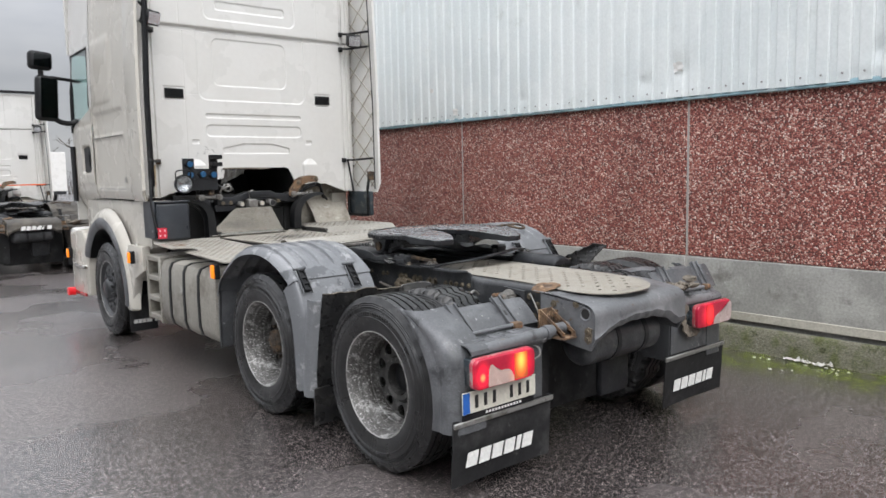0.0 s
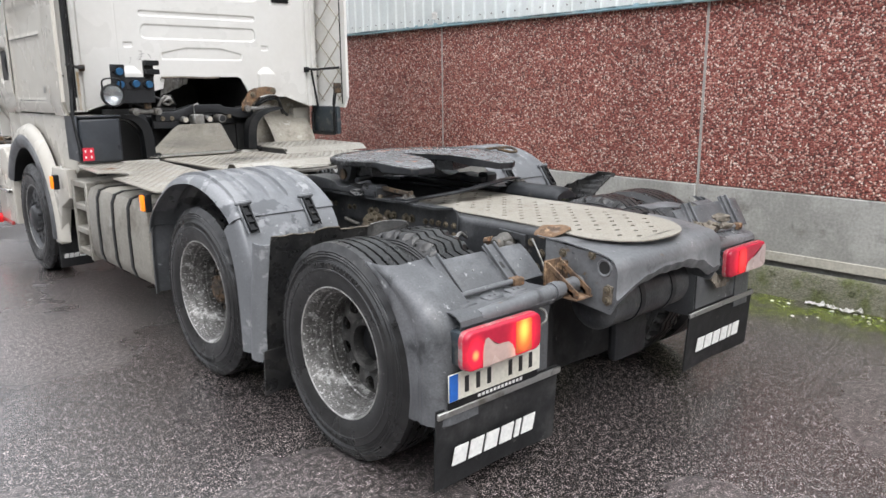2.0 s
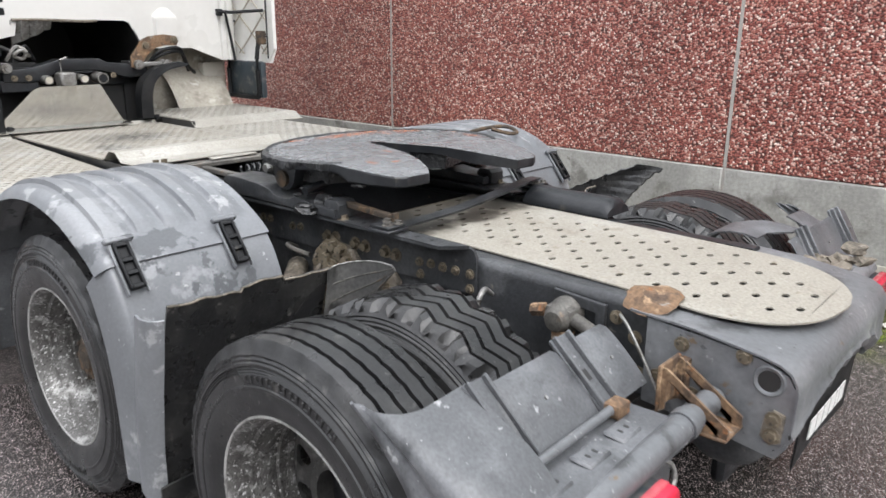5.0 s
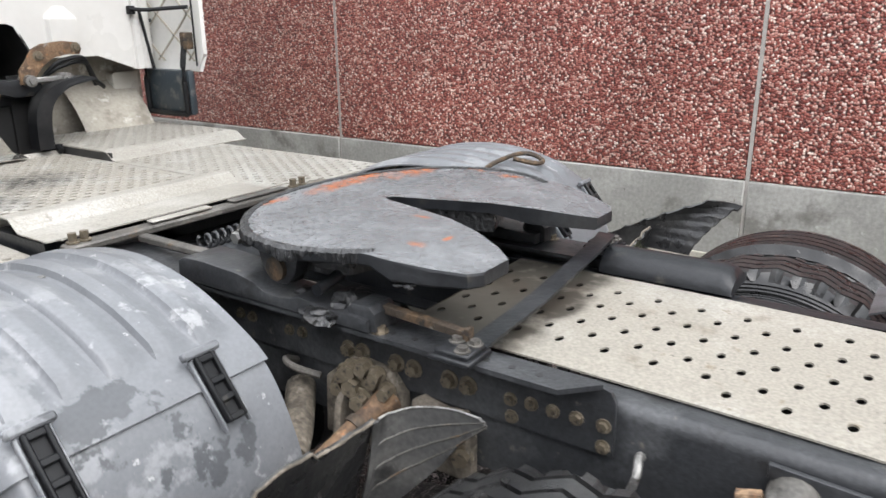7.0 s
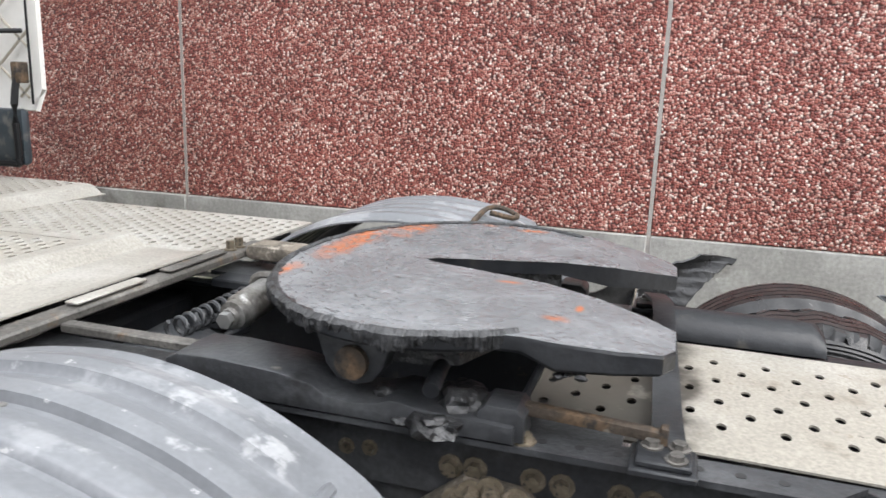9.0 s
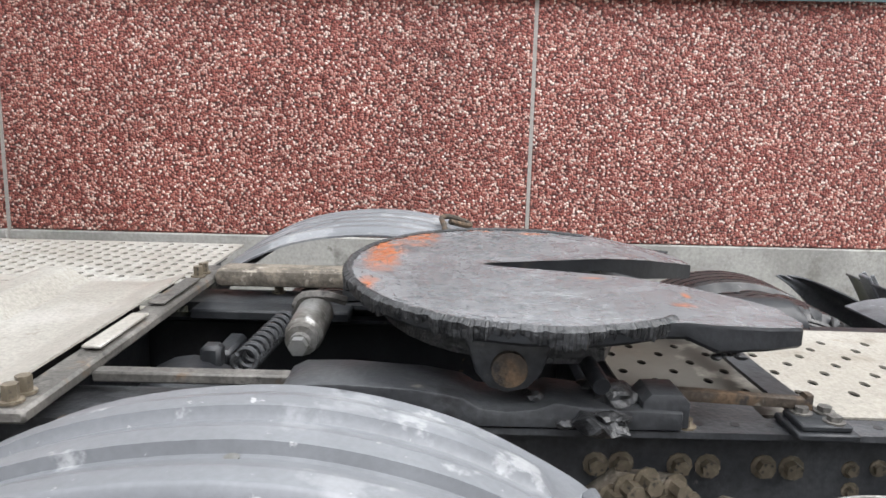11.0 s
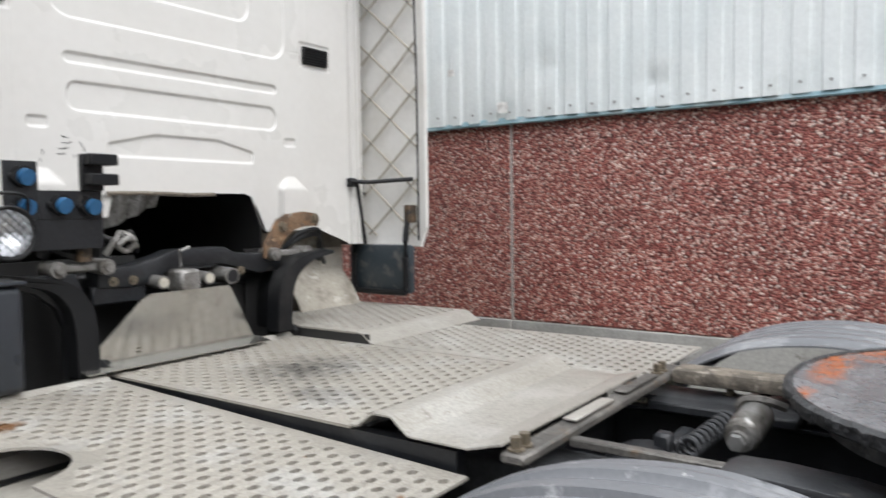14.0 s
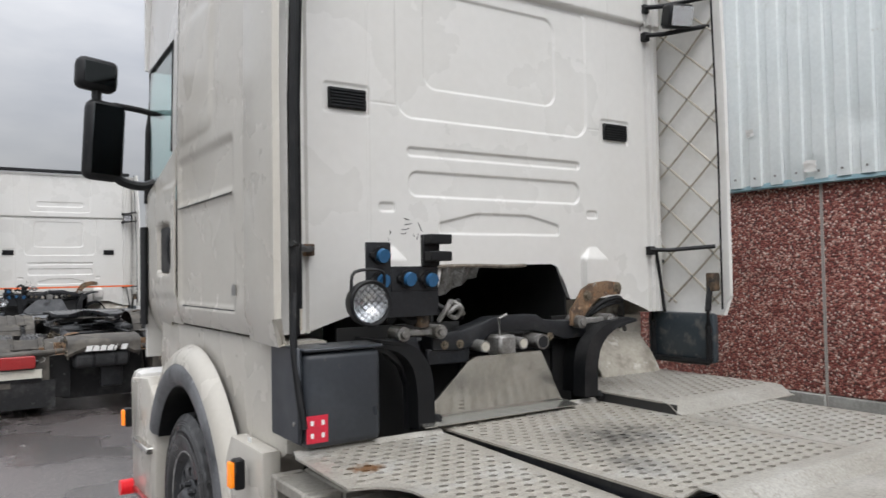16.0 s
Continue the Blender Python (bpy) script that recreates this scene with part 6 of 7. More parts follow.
def emboss(x, z):
    """Outward relief of the cab's back wall: pressed-in panels, two bottle-shaped bulges, seams."""
    h = 0.0
    if z < 3.12:
        h -= 0.009 * rr(x, z, -0.60, 0.58, 2.435, 3.30, 0.09, 0.009)
        h -= 0.008 * rr(x, z, -0.445, 0.365, 2.583, 3.04, 0.07, 0.010)
        h -= 0.010 * rr(x, z, -0.545, 0.520, 2.262, 2.300, 0.018, 0.009)
        h -= 0.009 * rr(x, z, -0.540, 0.515, 2.078, 2.190, 0.045, 0.010)
        top = 2.006 if abs(x) < 0.16 else 2.006 - 0.045 * min(1, (abs(x) - 0.16) / 0.20)
        h -= 0.009 * rr(x, z, -0.378, 0.365, 1.908, top, 0.015, 0.009)
        for c in (-0.655, 0.605):
            h -= 0.007 * rr(x, z, c - 0.038, c + 0.038, 2.004, 2.042, 0.012, 0.009)
            if z < 1.850:
                t = min(1.0, (1.850 - z) / 0.062)
                side = max(0.0, min(1.0, (0.030 + 0.058 * t - abs(x - c)) / 0.008))
                h += 0.034 * t * side * max(0.0, min(1.0, (z - 1.60) / 0.05))
        h -= 0.006 * rr(x, z, -0.955, -0.735, 2.42, 2.55, 0.015) + 0.006 * rr(x, z, 0.685, 0.905, 2.42, 2.55, 0.015)
        h -= 0.004 * rr(x, z, -0.745, -0.739, 1.5, 3.1, 0.001, 0.006) + 0.003 * rr(x, z, 0.735, 0.740, 2.44, 3.1, 0.001, 0.006)
        h -= 0.003 * rr(x, z, -0.74, -0.60, 2.484, 2.489, 0.001, 0.005) + 0.003 * rr(x, z, 0.58, 0.735, 2.484, 2.489, 0.001, 0.005)
    else:
        h += 0.016 * min(1, (z - 3.12) / 0.02)
        h -= 0.008 * rr(x, z, -0.40, 0.36, 3.32, 3.40, 0.03, 0.016)
        h -= 0.008 * rr(x, z, -0.52, 0.48, 3.22, 3.9, 0.07, 0.016)
        h -= 0.003 * rr(x, z, -0.775, -0.770, 3.1, 4, 0.001, 0.006) + 0.003 * rr(x, z, 0.735, 0.740, 3.1, 4, 0.001, 0.006)
    if 3.095 < z < 3.125:
        h -= 0.012
    return h


def cab_bottom(x):
    if x < -0.80:
        return 1.492 + 0.07 * (x + 1.03) / 0.23
    if x < -0.39:
        return 1.562 + 0.10 * (x + 0.80) / 0.41
    if x < -0.365:
        return 1.662 + 0.098 * (x + 0.39) / 0.025
    if x <= 0.35:
        return 1.76
    if x < 0.435:
        return 1.76 - 0.185 * (x - 0.35) / 0.085
    if x < 0.80:
        return 1.575
    return 1.575 - 0.083 * (x - 0.80) / 0.23


xs = sorted(set([round(-CABX + 2 * CABX * k / 400, 4) for k in range(401)] + [-0.39, -0.365, 0.35, 0.435]))
grid = []
for x in xs:
    zb = cab_bottom(x)
    col = [zb + (1.82 - zb) * k / 24 for k in range(24)] + [1.82 + 2.10 * k / 400 for k in range(401)]
    grid.append([(x, CABY - emboss(x, z), z) for z in col])
cab = part("cab", S([[(c[0][0], c[0][1] + 0.03, c[0][2] + 0.012), (c[0][0], c[0][1] + 0.006, c[0][2] + 0.001)] + c for c in grid]), WHITE, truck, "white pressed steel sleeper cab", sharp=60)


def plan(s):
    """Rear corner of the cab in plan: channel, then round to the side."""
    return [(s * 1.03, 3.73), (s * 1.04, 3.745), (s * 1.055, 3.745), (s * 1.062, 3.728), (s * 1.085, 3.728), (s * 1.092, 3.745), (s * 1.11, 3.745), (s * 1.12, 3.73), (s * 1.15, 3.735), (s * 1.185, 3.76), (s * 1.205, 3.80), (s * 1.215, 3.86)]


for s in (-1, 1):
    part("corner_post", S([[(x, y - (0.02 if z > 3.12 else 0), z) for x, y in plan(s)] for z in (1.485, 1.52, 2.2, 3.09, 3.10, 3.12, 3.13, 3.92)], 0.006), WHITE, cab)

SIDE_TOP = 3.92


def side_x(y, z):
    """Half width of the cab: tapers to the front and up the roof."""
    x = 1.222 - 0.030 * max(0, (y - 4.9)) ** 1.5
    if z > 2.4:
        x -= 0.05 * ((z - 2.4) / 1.5) ** 1.6
    if z < 1.62:
        x -= 0.03 * ((1.62 - z) / 0.15) ** 2
    return x


def side_emb(y, z):
    h = 0.0
    h -= 0.006 * (rr(y, z, 4.12, 5.04, 1.565, 2.10, 0.03, 0.010) - rr(y, z, 4.13, 5.03, 1.575, 2.09, 0.028, 0.008))
    h -= 0.014 * rr(y, z, 4.12, 5.10, 1.58, 2.09, 0.05, 0.04)
    h -= 0.016 * rr(y, z, 4.14, 5.10, 2.12, 2.36, 0.03, 0.05)
    h += 0.010 * rr(y, z, 4.45, 5.08, 2.46, 3.1, 0.06, 0.05)
    return h


SEAM = 5.14
for s in (-1, 1):
    ys = [3.86 + (SEAM - 0.006 - 3.86) * k / 60 for k in range(61)]
    zs = [1.47 + 1.0 * k / 110 for k in range(110)] + [2.47 + (SIDE_TOP - 2.47) * k / 50 for k in range(51)]
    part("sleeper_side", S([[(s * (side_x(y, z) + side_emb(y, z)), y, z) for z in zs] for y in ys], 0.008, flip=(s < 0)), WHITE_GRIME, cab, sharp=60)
    # door below the window line, then the pillars and glass
    WB = 2.46
    low = [0, 0.2, 0.4, 0.6, 0.8, 1]
    ys = [SEAM + 0.006 + (6.06 - SEAM) * k / 30 for k in range(31)]

    def sill(y):
        return WB - 0.20 * max(0, (y - 5.15)) ** 0.8

    def dfoot(y):
        return 1.46 - 0.28 * max(0, min(1, (y - 5.45) / 0.35))

    dr = []
    for y in ys:
        row = []
        for k in range(51):
            z = dfoot(y) + (sill(y) - dfoot(y)) * k / 50
            hnd = 0.05 * rr(y, z, 5.27, 5.62, 1.75, 2.04, 0.05, 0.02)
            row.append((s * (side_x(y, z) + 0.004 + 0.012 * rr(y, z, 5.05, 5.95, 1.62, 2.25, 0.06, 0.03) - hnd), y, z))
        dr.append(row)
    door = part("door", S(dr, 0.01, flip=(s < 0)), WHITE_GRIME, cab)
    hr = part("handle_recess", S([[(s * (side_x(y, z) - 0.010), y, z) for z in (1.765, 1.85, 1.95, 2.025)] for y in (5.28, 5.34, 5.5, 5.61)], 0.006), BLACK_PL, door, "black recessed door handle")
    part("door_handle", T([(s * 1.185, 5.33, 1.79), (s * 1.205, 5.35, 1.84), (s * 1.205, 5.36, 1.95), (s * 1.185, 5.36, 2.0)], 0.020, 8, 4), BLACK_PL, hr)
    fr = bmesh.new()
    surf(fr, [[(s * (side_x(y, z) + 0.004), y, z) for z in (2.44, 2.6, 2.8, 3.0, 3.16)] for y in (SEAM + 0.008, SEAM + 0.05, SEAM + 0.10)], 0.03, flip=(s < 0))
    surf(fr, [[(s * (side_x(y, z) + 0.004), y, z) for z in (3.10, 3.16, 3.3, 3.6, 3.92)] for y in (SEAM + 0.008, 5.3, 5.6, 6.06)], 0.03, flip=(s < 0))
    part("window_frame", fr, WHITE, door)
    part("window_seal", T([(s * (side_x(y, z) + 0.002), y, z) for y, z in ((SEAM + 0.10, 2.45), (SEAM + 0.10, 3.09), (5.95, 3.09))], 0.012, 6), BLACK_PL, door)
    part("window_glass", S([[(s * (side_x(y, z) - 0.01), y, z) for z in (sill(y) - 0.02, 2.7, 3.12)] for y in (SEAM + 0.09, 5.3, 5.6, 5.9, 6.06)], 0.005), GLASS, door)
    part("door_gap", S([[(s * (side_x(y, z) - 0.004), y, z) for z in (1.48, 1.8, 2.2, 2.6, 3.0, 3.4, 3.9)] for y in (SEAM - 0.012, SEAM + 0.012)], 0.004), INK_AND_SHADE, door)
    for pts in (((4.15, 2.105), (5.10, 2.105)), ((4.15, 1.572), (5.04, 1.572))):
        part("hatch_gap", T([(s * (side_x(y, z) + side_emb(y, z)), y, z) for y, z in ((pts[0][0] + (pts[1][0] - pts[0][0]) * k / 8, pts[0][1]) for k in range(9))], 0.0042, 5), INK_AND_SHADE, cab)
    part("hatch_plate", B(min(s * 1.2285, s * 1.2305), max(s * 1.2285, s * 1.2305), 4.08, 4.13, 1.64, 1.69), STEEL, cab)
    # side fairing with inner face
    FY0, FY1 = (3.365 if s > 0 else 3.43), 3.86
    g = []
    for i in range(25):
        z = 1.47 + (3.92 - 1.47) * i / 24
        inset = 0.0
        if z < 1.55:
            inset = 0.06 * ((1.55 - z) / 0.08) ** 2
        g.append([(s * (1.268 - 0.035 * ((y - FY0) / (FY1 - FY0)) ** 2 - 0.05 * (max(0, z - 2.4) / 1.5) ** 1.6 - inset * 0.4), max(y, FY0 + inset * 0.4), z) for y in (FY0, FY0 + 0.02, 3.5, 3.65, 3.78, FY1)])
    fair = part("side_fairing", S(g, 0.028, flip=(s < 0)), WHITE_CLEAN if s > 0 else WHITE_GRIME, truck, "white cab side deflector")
    if s > 0:
        # nodes of the diamond lattice: 0.137 m apart along the panel, 0.252 m apart in height
        def lattice(j, k):
            y, z = 3.573 + 0.1375 * j, 1.933 + 0.126 * k
            return (1.232 - 0.035 * ((y - FY0) / (FY1 - FY0)) ** 2 - 0.05 * (max(0, z - 2.4) / 1.5) ** 1.6, y, z)

        def mesh_wire(k0, d):
            pts = []
            for n in range(-2, 27):
                t = -1.45 + 0.125 * n
                if -1.40 <= t <= 2.0 and 1.52 < 1.933 + 0.126 * (k0 + d * t) < 3.88:
                    pts.append(lattice(t, k0 + d * t))
            return pts

        for k in range(-6, 20, 2):
            for d in (1, -1):
                pts = mesh_wire(k, d)
                if len(pts) > 2:
                    part("diamond_wire", T(pts, 0.0066, 6), MESH_W, fair)
        dot = part("wire_rivet", rod(bmesh.new(), (0.002, 0, 0), (-0.008, 0, 0), 0.0075, 8), OLDSTEEL, fair)
        dot.matrix_basis = Matrix.Translation(lattice(0, 0))
        for j in (-1, 0, 1):
            for k in range(-3, 16):
                if (j + k) % 2 == 0 and (j, k) != (0, 0):
                    q = dot.copy()
                    scene.collection.objects.link(q)
                    q.matrix_basis = Matrix.Translation(lattice(j, k))
    seal = bmesh.new()
    if s > 0:
        tube(seal, [(1.228, 3.385, 1.50), (1.228, 3.385, 2.4), (1.178, 3.385, 3.92)], 0.006, 6)
    else:
        tube(seal, [(-1.205, 3.46, 1.50), (-1.205, 3.46, 2.4), (-1.155, 3.46, 3.92)], 0.020, 6)
        tube(seal, [(-1.165, 3.50, 1.60), (-1.165, 3.50, 2.4), (-1.115, 3.50, 3.92)], 0.008, 6)
    part("rubber_seal", seal, BLACK_PL, fair)
    # stays between cab and fairing
    for z in (1.835, 3.06, 3.22):
        part("fairing_stay", T([(s * 1.03, 3.70, z), (s * 1.09, 3.62, z - 0.005), (s * 1.23, 3.42, z + 0.01)], 0.013, 6), BLACK_PL, fair)
        part("stay_bracket", B(min(s * 1.02, s * 1.06), max(s * 1.02, s * 1.06), 3.69, 3.73, z - 0.03, z + 0.02, 0.004), RUST if s < 0 and z < 2 else BLACK_PL, fair)
    # work lamp on the upper stay
    wl = B(-0.075, 0.075, -0.055, 0.055, -0.065, 0.065, 0.016, pose(s * 1.10, 3.53, 3.13, 15, 0, s * -20))
    lampw = part("work_lamp", wl, BLACK_PL, fair)
    part("lamp_glass", B(-0.062, 0.062, -0.060, -0.056, -0.052, 0.052, 0, pose(s * 1.10, 3.53, 3.13, 15, 0, s * -20)), REFLECT, lampw)

# roof, front, floor of the cab close the shell
part("roof", S([[(x, y, 3.92) for y in (3.70, 5.0, 6.06)] for x in (-1.18, 0, 1.18)], 0.03), WHITE, cab)
for z0, z1 in ((1.2, 2.25), (3.12, 3.92)):
    part("cab_front", S([[(x, 6.06 + 0.10 * (1 - (x / 1.2) ** 2), z) for z in (z0, z1)] for x in (-1.19, -0.6, 0, 0.6, 1.19)], 0.03), WHITE, cab)
part("windscreen", S([[(x, 6.06 + 0.10 * (1 - (x / 1.2) ** 2), z) for z in (2.25, 2.7, 3.12)] for x in (-1.15, -0.6, 0, 0.6, 1.15)], 0.006), GLASS, cab)
for s in (-1, 1):
    part("front_pillar", T([(s * 1.185, 6.07, 2.22), (s * 1.175, 6.07, 2.7), (s * 1.150, 6.07, 3.14)], 0.022, 8), BLACK_PL, cab)
    part("corner_deflector", S([[(s * x, y, z) for x, y in ((1.215, 6.00), (1.235, 6.06), (1.215, 6.13))] for z in (1.42, 1.55, 1.75, 1.95, 2.06)], 0.02), BLACK_PL, cab, "black corner deflector")
part("cab_floor", S([[(x, y, 1.78 + 0.002 * x) for y in (3.75, 5.0, 6.05)] for x in (-1.2, -0.38)] , 0.02), FRAME, cab)
part("cab_floor", S([[(x, y, 1.95) for y in (3.76, 5.0, 6.05)] for x in (-0.40, 0.45)], 0.02), FRAME, cab)
part("cab_floor", S([[(x, y, 1.78) for y in (3.75, 5.0, 6.05)] for x in (0.40, 1.2)], 0.02), FRAME, cab)
# tunnel under the cab coloured black: its inner shade is put into the colour
part("engine_tunnel", S([[(x, y, z) for x, z in ((-0.42, 1.15), (-0.40, 1.60), (-0.34, 1.80), (0.0, 1.87), (0.34, 1.80), (0.42, 1.60), (0.44, 1.15))] for y in (3.76, 4.2, 4.9)], 0.01), INK_AND_SHADE, cab)
part("tunnel_end", S([[(x, 4.9, z) for x in (-0.45, 0.0, 0.45)] for z in (1.0, 1.5, 1.9)], 0.01), INK_AND_SHADE, cab)

part("rust_run", S([[(x, 3.7262, z) for z in (1.50, 1.6, 1.7, 1.80)] for x in (-1.083, -1.075, -1.064)], 0.002), STAIN, cab, "brown rust run")
for x0, z0, x1, z1 in ((-0.568, 1.975, -0.545, 1.969), (-0.565, 1.947, -0.528, 1.954), (-0.58, 1.924, -0.542, 1.931), (-0.587, 1.904, -0.557, 1.909), (-0.496, 1.956, -0.475, 1.916), (-0.643, 1.92, -0.643, 1.90), (-0.651, 1.885, -0.653, 1.873), (-0.523, 1.905, -0.519, 1.891), (-0.497, 1.907, -0.504, 1.879)):
    part("paint_crack", T([(x0, 3.7292, z0), ((x0 + x1) / 2 + 0.003, 3.7290, (z0 + z1) / 2 - 0.002), (x1, 3.7292, z1)], 0.0016, 5), INK_AND_SHADE, cab)
# vents
for x0, x1 in ((-0.935, -0.755), (0.705, 0.885)):
    v = part("air_vent", B(x0, x1, 3.722, 3.738, 2.44, 2.53, 0.004), BLACK_PL, cab)
    for k in range(6):
        part("slat", B(x0 + 0.008, x1 - 0.008, 3.712, 3.724, 2.447 + 0.0135 * k, 2.4525 + 0.0135 * k), BLACK_PL, v)

# mirrors
ma = part("mirror_arm", T([(-1.14, 5.92, 2.36), (-1.24, 5.92, 2.32), (-1.36, 5.92, 2.34), (-1.43, 5.92, 2.40)], 0.030, 8, 4), BLACK_PL, truck)
part("upper_arm", T([(-1.10, 5.98, 2.80), (-1.26, 5.94, 2.82), (-1.42, 5.92, 2.83)], 0.020, 8, 4), BLACK_PL, ma)


def mirror(name, cx, cz, w, h, label):
    m = pose(cx, 5.92, cz, 0, 3, 14)
    body = part(name, box(T([(cx, 5.93, cz - h / 2 + 0.02), (cx, 5.93, cz - h / 2 - 0.06)], 0.03, 8) if h < 0.3 else bmesh.new(), -w / 2, w / 2, -0.05, 0.07, -h / 2, h / 2, min(w, h) * 0.22, m, 3), BLACK_PL, ma, label)
    part("mirror_glass", B(-w / 2 + 0.03, w / 2 - 0.03, -0.056, -0.050, -h / 2 + 0.035, h / 2 - 0.035, 0.002, m), MIRROR, body)


mirror("mirror_housing", -1.473, 2.597, 0.245, 0.51, "large black mirror housing")
mirror("wide_mirror", -1.515, 3.012, 0.25, 0.205, "rounded black wide-angle mirror")

# white wheel housing under the cab, with arch lip
for s in (-1, 1):
    arc = [(FRONT_Y + 0.62 * math.cos(math.radians(a)), AXZ + 0.03 + 0.64 * math.sin(math.radians(a))) for a in range(168, 24, -6)]
    back_y = 3.66 if s < 0 else 3.90
    poly = [(back_y, 1.46), (back_y, 1.02), (back_y + 0.06 if s > 0 else 3.90, 0.90), (4.05, 0.66)] + arc[1:] + [(5.65, 0.80), (5.80, 1.20), (5.75, 1.46)]
    bm = P(poly, "x", s * 0.98, s * 1.165, 0.02)
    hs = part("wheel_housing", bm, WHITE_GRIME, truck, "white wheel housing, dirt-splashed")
    lipg = []
    for a in range(190, 20, -5):
        c, d = math.cos(math.radians(a)), math.sin(math.radians(a))
        lipg.append([(s * x, FRONT_Y + r * (1.10 - 0.07 * d) * c, AXZ + 0.03 + r * 1.03 * d) for x, r in ((1.19, 0.81), (1.235, 0.790), (1.262, 0.755), (1.270, 0.715))])
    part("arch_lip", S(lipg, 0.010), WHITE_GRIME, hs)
    flare = []
    for a in range(190, 20, -5):
        c, d = math.cos(math.radians(a)), math.sin(math.radians(a))
        flare.append([(s * x, FRONT_Y + r * (1.10 - 0.07 * d) * c, AXZ + 0.03 + r * 1.03 * d) for x, r in ((1.262, 0.718), (1.282, 0.700), (1.288, 0.665), (1.280, 0.625), (1.255, 0.600))])
    part("arch_flare", S(flare, 0.008), GREY_PL, hs, "scuffed dark grey wheel arch flare")
    ing = []
    for a in range(190, 20, -5):
        c, d = math.cos(math.radians(a)), math.sin(math.radians(a))
        ing.append([(s * x, FRONT_Y + 0.595 * c, AXZ + 0.03 + 0.615 * d) for x in (1.26, 0.72)])
    part("arch_liner", S(ing, 0.006), BLACK_PL, hs)
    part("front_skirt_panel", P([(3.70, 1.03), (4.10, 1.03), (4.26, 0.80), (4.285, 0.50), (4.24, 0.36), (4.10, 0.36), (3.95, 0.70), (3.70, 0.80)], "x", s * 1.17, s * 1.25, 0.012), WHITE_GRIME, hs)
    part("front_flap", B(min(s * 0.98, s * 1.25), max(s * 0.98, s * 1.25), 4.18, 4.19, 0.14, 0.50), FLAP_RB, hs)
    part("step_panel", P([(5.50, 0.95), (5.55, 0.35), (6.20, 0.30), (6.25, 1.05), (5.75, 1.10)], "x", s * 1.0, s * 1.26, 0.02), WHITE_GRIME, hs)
    part("step_tread", B(min(s * 1.18, s * 1.30), max(s * 1.18, s * 1.30), 5.58, 6.0, 0.66, 0.70, 0.006), ALU_DARK, hs)
for k, w in enumerate((0.035, 0.035, 0.035, 0.04, 0.012, 0.035)):
    x = -1.22 + 0.042 * k
    part("white_mark", P([(x, 0.22), (x + w, 0.22), (x + w + 0.008, 0.258), (x + 0.008, 0.258)], "y", 4.172, 4.178), CREAM_BAR, truck)
part("front_bumper", B(-1.24, 1.24, 6.10, 6.35, 0.30, 1.10, 0.05, seg=2), WHITE, truck)
mk = part("front_marker", rod(bmesh.new(), (-1.35, 6.15, 0.345), (-1.27, 6.15, 0.345), 0.050, 16), RED_MARK, truck, "lit red marker lamp")
part("marker_band", B(-1.285, -1.255, 5.66, 6.08, 0.325, 0.365, 0.008), RED_OFF, mk)
amber_lamp(-1.315, 6.10, 0.81)

# ---- behind the cab ----
bx = part("equipment_box", B(-1.215, -0.905, 3.345, 3.53, 1.10, 1.448, 0.028, seg=3), BOXPAINT, truck, "dark grey steel equipment box")
part("box_lid", B(-1.22, -0.90, 3.337, 3.53, 1.449, 1.462, 0.004), BOXPAINT, bx)
part("red_sticker", B(-1.213, -1.130, 3.340, 3.344, 1.125, 1.222), STICKER, bx)
for i in range(2):
    for j in range(2):
        part("sticker_bar", B(-1.198 + 0.042 * i, -1.186 + 0.042 * i, 3.3385, 3.3395, 1.143 + 0.045 * j, 1.160 + 0.045 * j), CREAM_BAR, bx)
part("side_shield", B(-1.236, -1.218, 3.36, 3.63, 1.12, 1.465, 0.006), BOXPAINT, bx)
for z in (1.19, 1.40):
    bolt(bx, (-1.236, 3.40, z), (-1, 0, 0), 0.006, 0.004, STEEL)
part("box_hose", T([(-1.215, 3.44, 1.66), (-1.235, 3.40, 1.50), (-1.235, 3.37, 1.35), (-1.225, 3.335, 1.18)], 0.014, 8, 5), BLACK_PL, bx)

# socket panel with blue sockets, spot lamp
sp = bmesh.new()
box(sp, -0.912, -0.80, 3.445, 3.455, 1.655, 1.852, 0.002)
box(sp, -0.80, -0.575, 3.445, 3.455, 1.655, 1.755, 0.002)
box(sp, -0.85, -0.575, 3.446, 3.454, 1.55, 1.655, 0.002)
pnl = part("socket_panel", sp, FRAME, truck, "dark panel with blue sockets")
for x, z in ((-0.852, 1.80), (-0.852, 1.70), (-0.73, 1.705), (-0.625, 1.70)):
    so = bmesh.new()
    rod(so, (x, 3.445, z), (x, 3.425, z), 0.036, 18)
    box(so, x - 0.045, x + 0.045, 3.428, 3.445, z - 0.012, z + 0.012, 0.004)
    sk_ = part("socket", so, BLACK_PL, pnl)
    part("socket_cap", rod(bmesh.new(), (x, 3.425, z), (x + 0.004, 3.408, z - 0.004), 0.028, 16), SOCK_BLUE, sk_, "blue socket cap")
mb = bmesh.new()
box(mb, -0.655, -0.575, 3.43, 3.455, 1.755, 1.885, 0.003)
box(mb, -0.65, -0.545, 3.38, 3.455, 1.845, 1.885, 0.004), box(mb, -0.65, -0.545, 3.38, 3.455, 1.775, 1.815, 0.004)
part("coupling_holder", mb, BLACK_PL, pnl)
spot = bmesh.new()
